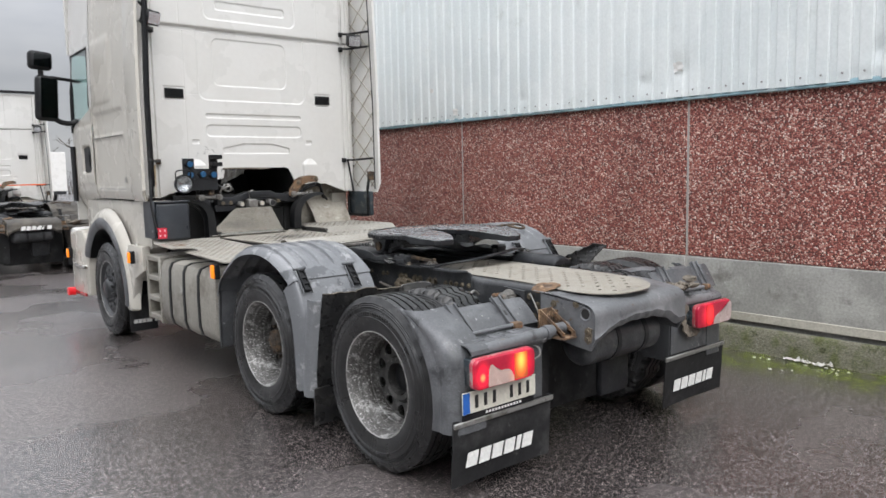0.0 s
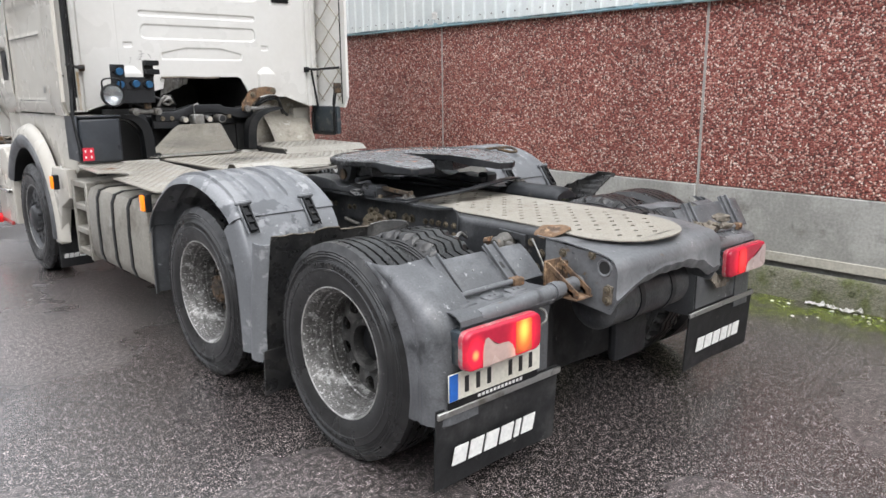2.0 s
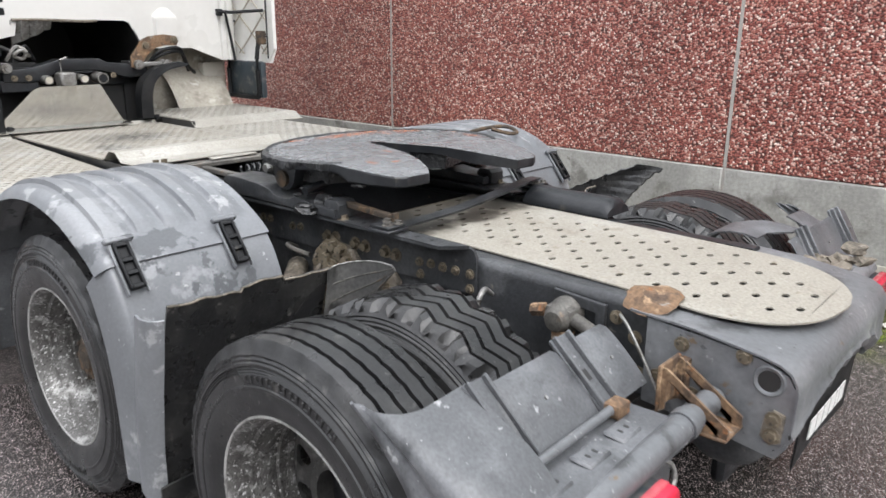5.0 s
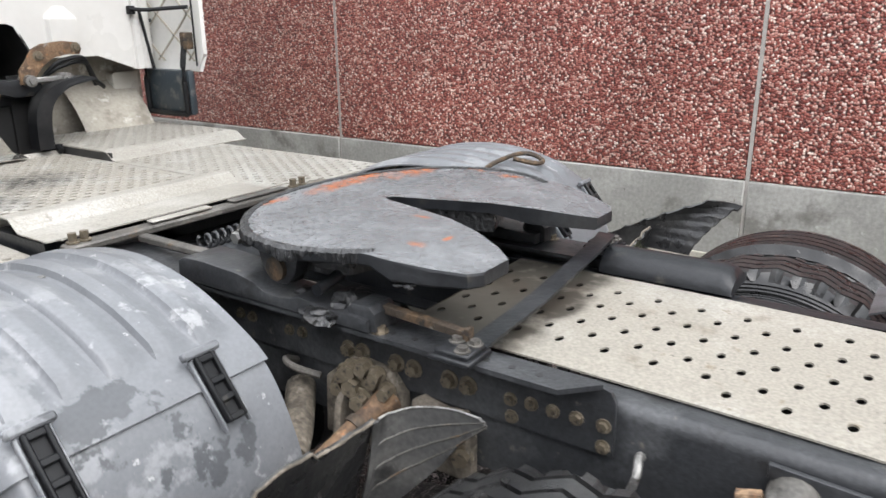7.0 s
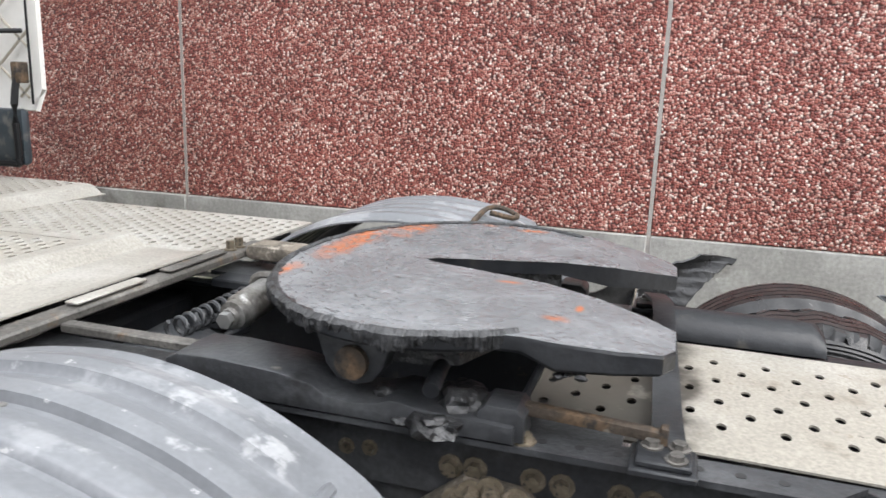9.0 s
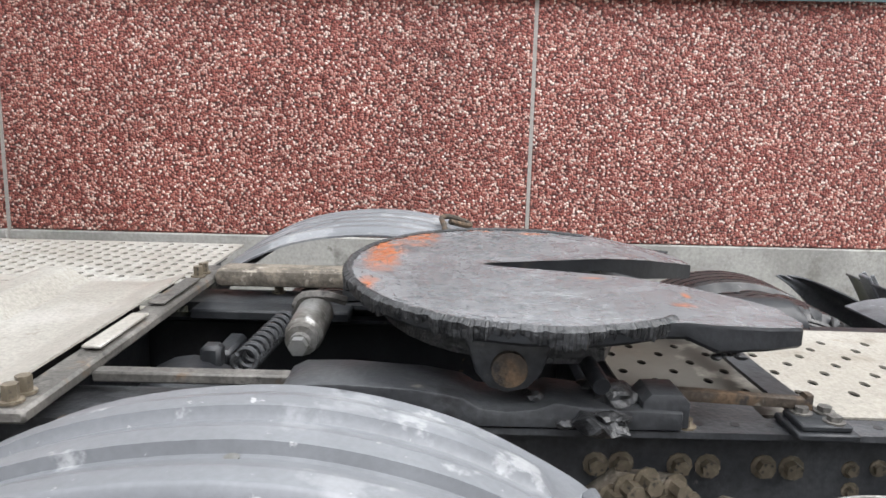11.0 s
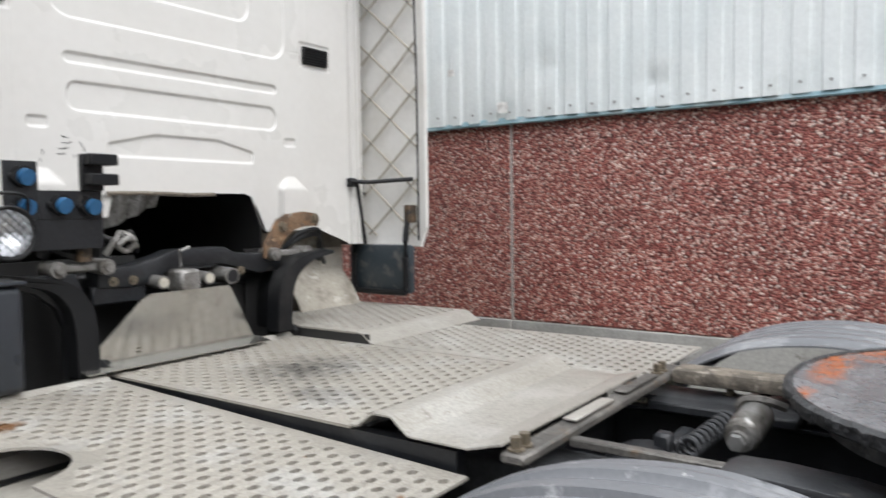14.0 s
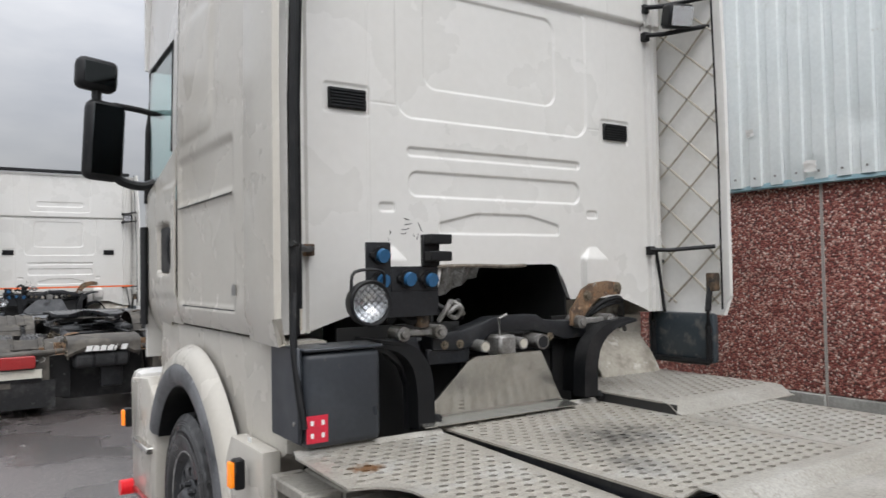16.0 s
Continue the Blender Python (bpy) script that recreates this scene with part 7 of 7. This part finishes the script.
surf(spot, [[(-0.93 + r * math.cos(math.radians(12 * j)), y, 1.615 + r * math.sin(math.radians(12 * j))) for j in range(31)] for r, y in ((0.0, 3.475), (0.05, 3.47), (0.075, 3.445), (0.087, 3.41), (0.090, 3.372), (0.084, 3.368), (0.075, 3.372), (0.074, 3.380))])
sl = part("spot_lamp", spot, BLACK_PL, truck, "round black spot lamp with wire guard")
dish = bmesh.new()
rows = []
for k in range(9):
    r = 0.074 * k / 8
    rows.append([(-0.93 + r * math.cos(math.radians(15 * j)), 3.430 - 9.6 * r * r, 1.615 + r * math.sin(math.radians(15 * j))) for j in range(25)])
surf(dish, rows)
part("lamp_reflector", dish, REFLECT, sl)
wg = bmesh.new()
for k in range(-3, 4):
    d = 0.020 * k
    h = math.sqrt(0.074 ** 2 - d * d)
    q = 0.7071
    for sg in (1, -1):
        a, b = Vector((-0.93, 3.366, 1.615)) + Vector((q * d - q * h, 0, sg * (q * d + q * h))), Vector((-0.93, 3.366, 1.615)) + Vector((q * d + q * h, 0, sg * (q * d - q * h)))
        rod(wg, a, b, 0.0018, 5)
part("lamp_guard", wg, BLACK_PL, sl)
part("lamp_bail", T([(-1.0, 3.40, 1.66), (-0.99, 3.39, 1.735), (-0.87, 3.39, 1.735), (-0.86, 3.40, 1.66)], 0.007, 6, 4), BLACK_PL, sl)

# rear cab suspension: cross beam, dampers, links
BY = 3.52
cb = bmesh.new()
prism(cb, [(-0.56, 1.395), (-0.56, 1.462), (-0.40, 1.475), (-0.30, 1.50), (-0.23, 1.523), (0.02, 1.523), (0.07, 1.497), (0.20, 1.485), (0.34, 1.485), (0.34, 1.40), (0.20, 1.395), (0.10, 1.425), (0.0, 1.45), (-0.24, 1.45), (-0.33, 1.40), (-0.42, 1.385)], "y", BY, BY + 0.10, 0.01)
beam = part("cab_beam", cb, FRAME, truck, "dark cab suspension beam")
part("beam_plate", B(-0.58, -0.36, BY + 0.01, BY + 0.04, 1.33, 1.40, 0.006), FRAME, beam)
part("rear_beam", B(-0.62, 0.42, BY + 0.12, BY + 0.22, 1.34, 1.44, 0.012), FRAME, beam)
for x, r in ((-0.327, 0.027), (-0.216, 0.040), (-0.112, 0.027), (0.005, 0.036)):
    cn = bmesh.new()
    rod(cn, (x, BY + 0.05, 1.405), (x, BY - 0.06, 1.400), r, 16)
    if r == 0.040:
        box(cn, x - 0.048, x + 0.048, BY - 0.085, BY + 0.02, 1.352, 1.445, 0.012)
        tube(cn, [(x - 0.03, BY - 0.06, 1.44), (x - 0.035, BY - 0.06, 1.52), (x + 0.01, BY - 0.06, 1.535)], 0.007, 6)
    c = part("air_coupling", cn, OLDSTEEL, beam)
    if r != 0.040:
        part("coupling_face", rod(bmesh.new(), (x, BY - 0.06, 1.40), (x, BY - 0.064, 1.40), r * 0.75, 14), LEDGE if r < 0.03 else FRAME, c)
for x in (0.10, -0.50, -0.42):
    bolt(beam, (x, BY, 1.415), (0, -1, 0), 0.013, 0.012)
for x0, x1 in ((-0.729, -0.549), (0.264, 0.465)):
    lk = bmesh.new()
    for x in (x0, x1):
        rod(lk, (x, BY + 0.04, 1.478), (x, BY - 0.05, 1.478), 0.030, 18)
        rod(lk, (x, BY - 0.05, 1.478), (x, BY - 0.062, 1.478), 0.016, 12)
    box(lk, x0, x1, BY - 0.025, BY + 0.005, 1.462, 1.494, 0.008)
    part("suspension_link", lk, OLDSTEEL, beam, "grey suspension link with round bushes")
part("valve_pipe", rod(bmesh.new(), (-0.62, BY - 0.01, 1.50), (-0.62, BY - 0.01, 1.565), 0.03, 12), HUB_RUST, beam)
part("wiring_loom", T([(-0.53, BY, 1.52), (-0.50, BY - 0.03, 1.58), (-0.46, BY, 1.60), (-0.42, BY - 0.02, 1.57), (-0.44, BY, 1.53), (-0.49, BY - 0.02, 1.55), (-0.45, BY - 0.03, 1.58), (-0.40, BY, 1.545)], 0.011, 8, 5), OLDSTEEL, beam)
part("wiring_loom", T([(-0.74, BY + 0.05, 1.52), (-0.70, BY + 0.02, 1.60), (-0.64, BY + 0.04, 1.62), (-0.60, BY + 0.02, 1.56), (-0.66, BY, 1.53), (-0.72, BY + 0.02, 1.56)], 0.020, 8, 5), BLACK_PL, beam)
# curved black guards either side
for path, w in (([(-0.665, 1.10), (-0.672, 1.28), (-0.70, 1.37), (-0.77, 1.43), (-0.90, 1.455)], 0.12), ([(0.255, 1.13), (0.262, 1.28), (0.30, 1.38), (0.40, 1.45), (0.55, 1.48)], 0.14)):
    band = [[(x - 0.03, BY - 0.10 + 0.5 * w, z), (x - 0.028, BY - 0.10, z + 0.0), (x + 0.028, BY - 0.11, z), (x + 0.03, BY + w, z)] for x, _, z in curve([(a, 0, b) for a, b in path], 5)]
    part("guard_arch", S(band, 0.012), BLACK_PL, beam, "curved black guard")
part("guard_web", P([(-0.70, 1.08), (-0.70, 1.26), (-0.73, 1.34), (-0.80, 1.40), (-0.90, 1.43), (-0.90, 1.46), (-0.66, 1.46), (-0.60, 1.30), (-0.60, 1.08)], "y", BY - 0.03, BY + 0.02, 0.004), FRAME, beam)
# black sheets added as painted shade behind the suspension beam
part("dark_lining", B(-0.92, -0.30, 3.70, 3.72, 0.95, 1.50), INK_AND_SHADE, beam)
part("dark_lining", B(0.22, 0.34, 3.64, 3.66, 0.95, 1.50), INK_AND_SHADE, beam)
part("dark_lining", B(-0.32, 0.26, 3.66, 3.68, 0.95, 1.42), INK_AND_SHADE, beam)
# polished shield plate
part("shield_plate", S([[(-0.695, BY - 0.075, 1.122), (-0.665, BY - 0.076, 1.14), (-0.44, BY - 0.085, 1.345), (-0.40, BY - 0.088, 1.365)], [(0.115, BY - 0.075, 1.122), (0.09, BY - 0.076, 1.14), (-0.02, BY - 0.085, 1.345), (-0.035, BY - 0.088, 1.365)]], 0.004), ALU_DARK, truck, "bare metal shield plate, reflective and stained")
part("shield_foot", S([[(-0.695, BY - 0.075, 1.122), (-0.695, BY - 0.15, 1.108)], [(0.125, BY - 0.075, 1.122), (0.13, BY - 0.15, 1.108)]], 0.004), ALU_DARK, truck)
# rust-brown exhaust bracket, then pieces at the mouth of the shade-black tunnel
rb = P([(0.225, 1.46), (0.225, 1.53), (0.27, 1.585), (0.305, 1.635), (0.36, 1.66), (0.47, 1.672), (0.555, 1.662), (0.575, 1.63), (0.56, 1.60), (0.48, 1.60), (0.41, 1.585), (0.35, 1.545), (0.31, 1.50), (0.29, 1.455)], "y", 3.50, 3.52, 0.004)
rust_br = part("rusty_bracket", rb, RUST, truck, "rust-brown steel bracket")
for x, z in ((0.262, 1.485), (0.33, 1.60), (0.54, 1.637)):
    bolt(rust_br, (x, 3.50, z), (0, -1, 0), 0.018, 0.014)
flap = []
for i in range(9):
    u = i / 8
    flap.append([(-0.41 + 0.24 * u, 3.725 + 0.02 * math.sin(i * 2.1) + 0.03 * v, 1.752 - (0.150 - 0.10 * u) * v - 0.012 * noise.noise((i * 0.8, v * 2, 1)) * v) for v in (0, 0.3, 0.6, 0.85, 1)])
part("torn_heat_shield", S(flap, 0.004), OLDSTEEL, truck, "torn grey heat shield in the tunnel", sharp=15)
part("foam_edge", T([(-0.40, 3.715, 1.755), (-0.2, 3.715, 1.757), (0.0, 3.715, 1.752), (0.12, 3.715, 1.756)], 0.010, 6, 4), DRYMUD, truck)
for s in (-1, 1):
    part("tunnel_corner", P([(s * 0.41 if s < 0 else 0.365, 1.765), (s * 0.41 + 0.05 if s < 0 else 0.30, 1.765), (s * 0.41 + 0.015 if s < 0 else 0.345, 1.745), (s * 0.41 if s < 0 else 0.372, 1.69)], "y", 3.728, 3.736), WHITE, truck)
part("wing_back_panel", S([[(x, 3.96 + 0.02 * math.sin(x * 9), z) for z in (1.0, 1.2, 1.4, 1.56)] for x in (0.45, 0.7, 0.95, 1.2)], 0.006), GRIME_W, truck)
for k, pts in enumerate(([(0.38, 3.55, 1.50), (0.45, 3.52, 1.565), (0.58, 3.52, 1.58), (0.66, 3.60, 1.50), (0.72, 3.66, 1.42)], [(0.36, 3.56, 1.48), (0.46, 3.53, 1.54), (0.60, 3.54, 1.555), (0.70, 3.62, 1.45), (0.78, 3.68, 1.40)], [(-0.55, 3.55, 1.60), (-0.46, 3.52, 1.56), (-0.40, 3.56, 1.60), (-0.34, 3.62, 1.52)], [(-0.80, 3.55, 1.58), (-0.70, 3.50, 1.56), (-0.60, 3.52, 1.58)])):
    part("hose", T(pts, 0.012, 8, 6), BLACK_PL, truck)
# white inner wing and black tray on the wall side
ing = []
for k in range(15):
    a = math.radians(-10 + 110 * k / 14)
    ing.append([(x, 4.55 - 0.90 * math.cos(a) * 0.95, 0.95 + 0.62 * math.sin(a)) for x in (0.66, 0.86, 1.06, 1.12)])
part("inner_wing", S(ing, 0.006), GRIME_W, truck, "grimy white inner wing")
tray = part("hanging_tray", B(1.170, 1.225, 3.405, 3.86, 1.205, 1.478, 0.02, seg=2), HOUSING, truck, "black plastic tray hung from the fairing")
part("tray_frame", T([(1.205, 3.80, 1.68), (1.175, 3.80, 1.62), (1.150, 3.80, 1.50), (1.150, 3.80, 1.24), (1.150, 3.77, 1.215), (1.150, 3.46, 1.215), (1.150, 3.42, 1.24), (1.150, 3.42, 1.50), (1.19, 3.42, 1.68)], 0.017, 8, 3), BLACK_PL, tray)
part("tray_stay", rod(bmesh.new(), (1.10, 3.72, 1.83), (1.16, 3.72, 1.48), 0.010, 6), BLACK_PL, tray)
part("frame_clip", B(1.16, 1.23, 3.395, 3.44, 1.60, 1.70, 0.006), HUB_RUST, tray)
part("sticker_plate", B(-1.2255, -1.2245, 3.9, 3.94, 1.0, 1.05), CREAM_BAR, truck)

# chassis fittings on the rail
for s in (-1, 1):
    vv = bmesh.new()
    tube(vv, [(s * 0.41, -0.35, 0.925), (s * 0.44, -0.35, 0.925), (s * 0.455, -0.35, 0.925), (s * 0.49, -0.355, 0.922), (s * 0.508, -0.355, 0.92), (s * 0.514, -0.355, 0.92)], [0.050, 0.050, 0.040, 0.040, 0.030, 0.006], 18)
    box(vv, min(s * 0.42, s * 0.485), max(s * 0.42, s * 0.485), -0.40, -0.305, 0.885, 0.955, 0.014, seg=2)
    valve = part("air_valve", vv, BARSTEEL, truck, "corroded silver air valve on the frame")
    part("valve_nut", rod(bmesh.new(), (s * 0.47, -0.305, 0.935), (s * 0.475, -0.262, 0.925), 0.020, 6), RUST, valve)
    part("valve_cap", rod(bmesh.new(), (s * 0.46, -0.36, 0.885), (s * 0.462, -0.362, 0.858), 0.034, 16), RUST, valve)
    part("valve_hose", T([(s * 0.46, -0.39, 0.925), (s * 0.475, -0.45, 0.915), (s * 0.49, -0.53, 0.885), (s * 0.50, -0.60, 0.85)], 0.021, 10, 5), BARSTEEL, valve)
    part("valve_bracket", P([(-0.47, 0.80), (-0.47, 0.975), (-0.30, 0.985), (-0.30, 0.955), (-0.44, 0.945), (-0.44, 0.80)], "x", s * 0.41, s * 0.425, 0.003), DUSTY, valve)
    for y, z in ((-0.50, 0.945), (-0.56, 0.90), (-0.47, 0.83), (-0.53, 0.83), (-0.58, 0.80)):
        bolt(valve, (s * 0.41, y, z), (s, 0, 0), 0.014, 0.014)
    part("air_line", T([(s * 0.41, -0.06, 0.905), (s * 0.46, -0.07, 0.935), (s * 0.50, -0.08, 0.915), (s * 0.49, -0.06, 0.86), (s * 0.46, -0.02, 0.80)], 0.009, 8, 5), OLDSTEEL, truck)
    part("air_line", T([(s * 0.47, -0.36, 0.80), (s * 0.48, -0.34, 0.70), (s * 0.46, -0.25, 0.60)], 0.012, 8, 4), BLACK_PL, truck)
    hang = part("spring_hanger", P([(0.53, 0.70), (0.535, 0.88), (0.58, 0.935), (0.70, 0.945), (0.79, 0.87), (0.80, 0.70)], "x", s * 0.41, s * 0.455, 0.012), DRYMUD, truck, "dirty spring hanger")
    for x, y, z, r in ((0.47, 0.655, 0.875, 0.019), (0.475, 0.69, 0.862, 0.021), (0.46, 0.63, 0.842, 0.019), (0.47, 0.72, 0.842, 0.019), (0.49, 0.675, 0.828, 0.024), (0.48, 0.605, 0.872, 0.017), (0.48, 0.575, 0.835, 0.018), (0.50, 0.645, 0.80, 0.022), (0.47, 0.74, 0.80, 0.020)):
        bolt(hang, (s * (x - 0.012), y - 0.01, z + 0.062), (s, -0.25, 0.05), r * 0.95, 0.034)
    fin = P([(s * 0.455, 0.66), (s * 0.455, 0.862), (s * 0.480, 0.868), (s * 0.505, 0.84), (s * 0.525, 0.72), (s * 0.520, 0.66)], "y", 0.690, 0.712, 0.004)
    part("hanger_fin", fin, DRYMUD, hang, "pale dusty rib of the hanger")
    rod_end = part("rusty_rod", T([(s * 0.452, 0.572, 0.866), (s * 0.50, 0.580, 0.852), (s * 0.56, 0.592, 0.828), (s * 0.72, 0.625, 0.755)], [0.040, 0.030, 0.029, 0.029], 16), RUST, truck, "rust-brown rod behind the spray sheet")
    part("rod_collar", rod(bmesh.new(), (s * 0.545, 0.589, 0.834), (s * 0.565, 0.593, 0.826), 0.036, 16), HUB_RUST, rod_end)
    part("mud_crust", T([(s * 0.44, 0.90, 0.80), (s * 0.52, 0.83, 0.775), (s * 0.60, 0.76, 0.77), (s * 0.66, 0.72, 0.755)], 0.042, 12, 5), DRYMUD, truck, "dirt-caked axle arm")
    part("pipe_clip", T([(s * 0.42, 0.93, 0.865), (s * 0.47, 0.92, 0.89), (s * 0.49, 0.87, 0.888), (s * 0.46, 0.80, 0.868)], 0.010, 8, 5), BARSTEEL, truck)
    stay = part("damper_bracket", P([(0.335, 0.70), (0.335, 0.858), (0.362, 0.886), (0.42, 0.878), (0.485, 0.892), (0.515, 0.872), (0.525, 0.70)], "x", s * 0.41, s * 0.445, 0.012), DRYMUD, truck, "dirty bolted bracket")
    for y, z, r in ((0.362, 0.775, 0.021), (0.405, 0.782, 0.020), (0.378, 0.822, 0.019), (0.46, 0.845, 0.018), (0.405, 0.858, 0.017)):
        bolt(stay, (s * 0.445, y, z), (s, -0.3, 0), r, 0.026)

# ---- the second tractor unit, farther up the yard ----
other = copy_thing(truck, Matrix.Translation((-0.65, 12.2, 0)))
for k, w in enumerate((0.07, 0.07, 0.07, 0.07, 0.03, 0.07)):
    x = -0.235 + 0.083 * k
    part("white_mark", P([(x, 0.80), (x + w, 0.80), (x + w + 0.02, 0.87), (x + 0.02, 0.87)], "y", -1.015, -1.010), CREAM_BAR, other)
other["label"] = "distant white tractor unit with orange strap across its cab"
LOWER_CAB = ("cab", "side_fairing", "equipment_box", "socket_panel", "spot_lamp", "hanging_tray", "torn_heat_shield", "foam_edge", "tunnel_corner", "hose", "mirror_arm")
for o in list(other.children):
    if o.name.split(".")[0] in LOWER_CAB:
        o.matrix_basis = Matrix.Translation((0, 0, -0.28)) @ o.matrix_basis
for o in [q for q in other.children_recursive if q.name.split(".")[0] in ("number_plate", "plate_strip", "mud_flap")]:
    for q in list(o.children):
        bpy.data.objects.remove(q)
SWAP = {LENS_LEFT: RED_OFF, LENS_RIGHT: RED_OFF, LENS_EDGE: RED_OFF, PALE_LEFT: RED_OFF, PALE_RIGHT: RED_OFF, RED_HOT_R: RED_OFF, AMBER_HOT: RED_OFF, AMBER: RED_OFF, FENDER_PL: DIRT, GREY_PL: DIRT, FRAME_GREY: DIRT, ALU: FRAME_GREY, ALU_MID: FRAME_GREY, ALU_LEFT: FRAME_GREY, ALU_DARK: FRAME_GREY, COUPLING: GREASE, RIM: DISC}
for o in list(other.children_recursive):
    if o.type == "MESH" and o.data.materials and o.data.materials[0] in SWAP:
        o.material_slots[0].link = "OBJECT"
        o.material_slots[0].material = SWAP[o.data.materials[0]]
    if o.name.startswith(("rear_walkway_plate", "diamond_wire")):
        bpy.data.objects.remove(o)
part("roof_bar", B(-1.15, 1.15, 3.66, 3.72, 3.65, 3.71, 0.01), BLACK_PL, other)
part("orange_strap", S([[(x, 3.52, z) for z in (1.555, 1.585)] for x in (-1.22, -0.6, 0, 0.6, 1.2)], 0.003), ORANGE, other, "orange lashing strap")

# ---- yard odds and ends ----
LITTER = mat("weathered_white_litter", (0.52, 0.51, 0.48), 0.6, var=(((0.36, 0.35, 0.31), 0.46, 0.62, 18), ((0.20, 0.20, 0.15), 0.62, 0.7, 30)), bump=(60, 0.4, 0.004))
lt = bmesh.new()
surf(lt, [[(2.715 + (0.015 + 0.05 * abs(noise.noise((u * 6, 3, 1)))) * (v * 2 - 1) + 0.014 * math.sin(7 * u), -0.55 - 0.40 * u + 0.02 * noise.noise((v * 9, u * 12, 3)), 0.016 + 0.05 * max(0, noise.noise((u * 9, v * 6, 2))) + 0.012 * noise.noise((u * 30, v * 14, 6))) for v in (0, 0.25, 0.5, 0.75, 1)] for u in [k / 24 for k in range(25)]], 0.003)
tagged(part("scrap_sheet", lt, LITTER), "crumpled white plastic scrap on mossy ground", "litter")
rnd = random.Random(9)
for k in range(16):
    x, y = 2.25 + 0.48 * rnd.random() ** 0.7, -1.1 + 1.7 * rnd.random()
    r = 0.004 + 0.009 * rnd.random()
    pb = bmesh.new()
    bmesh.ops.create_icosphere(pb, subdivisions=1, radius=r)
    for v in pb.verts:
        v.co = Vector((v.co.x * 1.3, v.co.y * 1.6, v.co.z * 0.35)) * (1 + 0.9 * noise.noise(v.co * 90 + Vector((k, 0, 0)))) + Vector((x, y, r * 0.25))
    tagged(part("stone_chip", pb, LITTER), "small pale stone chip lying on the asphalt", "stone", "chips by the wall")
trailer = thing("box_trailer", "white box trailer parked far up the yard", "trailer")
part("trailer_body", B(8.9, 11.45, 60.0, 72.0, 0.75, 3.78, 0.03), WHITE, trailer)
part("trailer_door_gap", B(10.16, 10.19, 59.985, 59.998, 0.8, 3.72), INK_AND_SHADE, trailer)
part("trailer_frame", B(9.0, 11.35, 60.1, 72.0, 0.50, 0.73), FRAME, trailer)
for x in (9.1, 10.75):
    part("trailer_wheel", lathe(bmesh.new(), [(0.0, 0.0), (0.0, 0.3), (0.02, 0.46), (0.05, 0.5), (0.25, 0.5), (0.28, 0.46), (0.30, 0.0)], (x, 62, 0.5), 28), RUBBER, trailer)


def bare_tree(x, y, h, seed):
    rnd = random.Random(seed)
    bm = bmesh.new()

    def grow(p, d, length, r, depth):
        q = p + d * length
        mid = p + d * length * 0.5 + Vector((rnd.gauss(0, 0.05), rnd.gauss(0, 0.05), 0)) * length
        tube(bm, [p, mid, q], [r, r * 0.85, r * 0.65], 5 if depth else 7)
        if depth < 4:
            for _ in range(3 if depth < 3 else 2):
                e = (d + Vector((rnd.gauss(0, 0.55), rnd.gauss(0, 0.55), rnd.gauss(0.10, 0.3)))).normalized()
                grow(p + d * length * rnd.uniform(0.55, 1.0), e, length * rnd.uniform(0.55, 0.78), r * 0.55, depth + 1)

    trunk = bmesh.new()
    tube(trunk, [(x, y, -0.05), (x + 0.03, y, h * 0.18), (x, y, h * 0.34)], [h * 0.028, h * 0.02, h * 0.017], 8)
    grow(Vector((x, y, h * 0.30)), Vector((0, 0, 1)), h * 0.24, h * 0.016, 0)
    t = thing("bare_tree", "leafless grey-brown tree behind the far end of the yard", "tree", "bare trees")
    part("trunk", trunk, BARK, t)
    part("crown", bm, BARK, t)


BARK = mat("grey_bark", (0.11, 0.095, 0.08), 0.9, var=(((0.06, 0.05, 0.04), 0.45, 0.65),))
for k in range(13):
    bare_tree(-17 + 3.1 * k + (k * 7 % 3) * 0.6, 76 + (k * 5 % 4) * 2.5, 7.0 + (k * 3 % 5) * 0.7, k)
hedge = bmesh.new()
rnd = random.Random(77)
for k in range(900):
    x, y, z = rnd.uniform(-26, 26), rnd.uniform(84, 87), rnd.uniform(0, 1)
    tube(hedge, [(x, y, 0), (x + rnd.gauss(0, 0.25), y, 0.6 + z), (x + rnd.gauss(0, 0.6), y, 1.4 + 1.6 * z)], [0.05, 0.03, 0.012], 4)
tagged(part("hedge", hedge, BARK), "low leafless thicket along the yard's far edge", "hedge", kind="stuff")
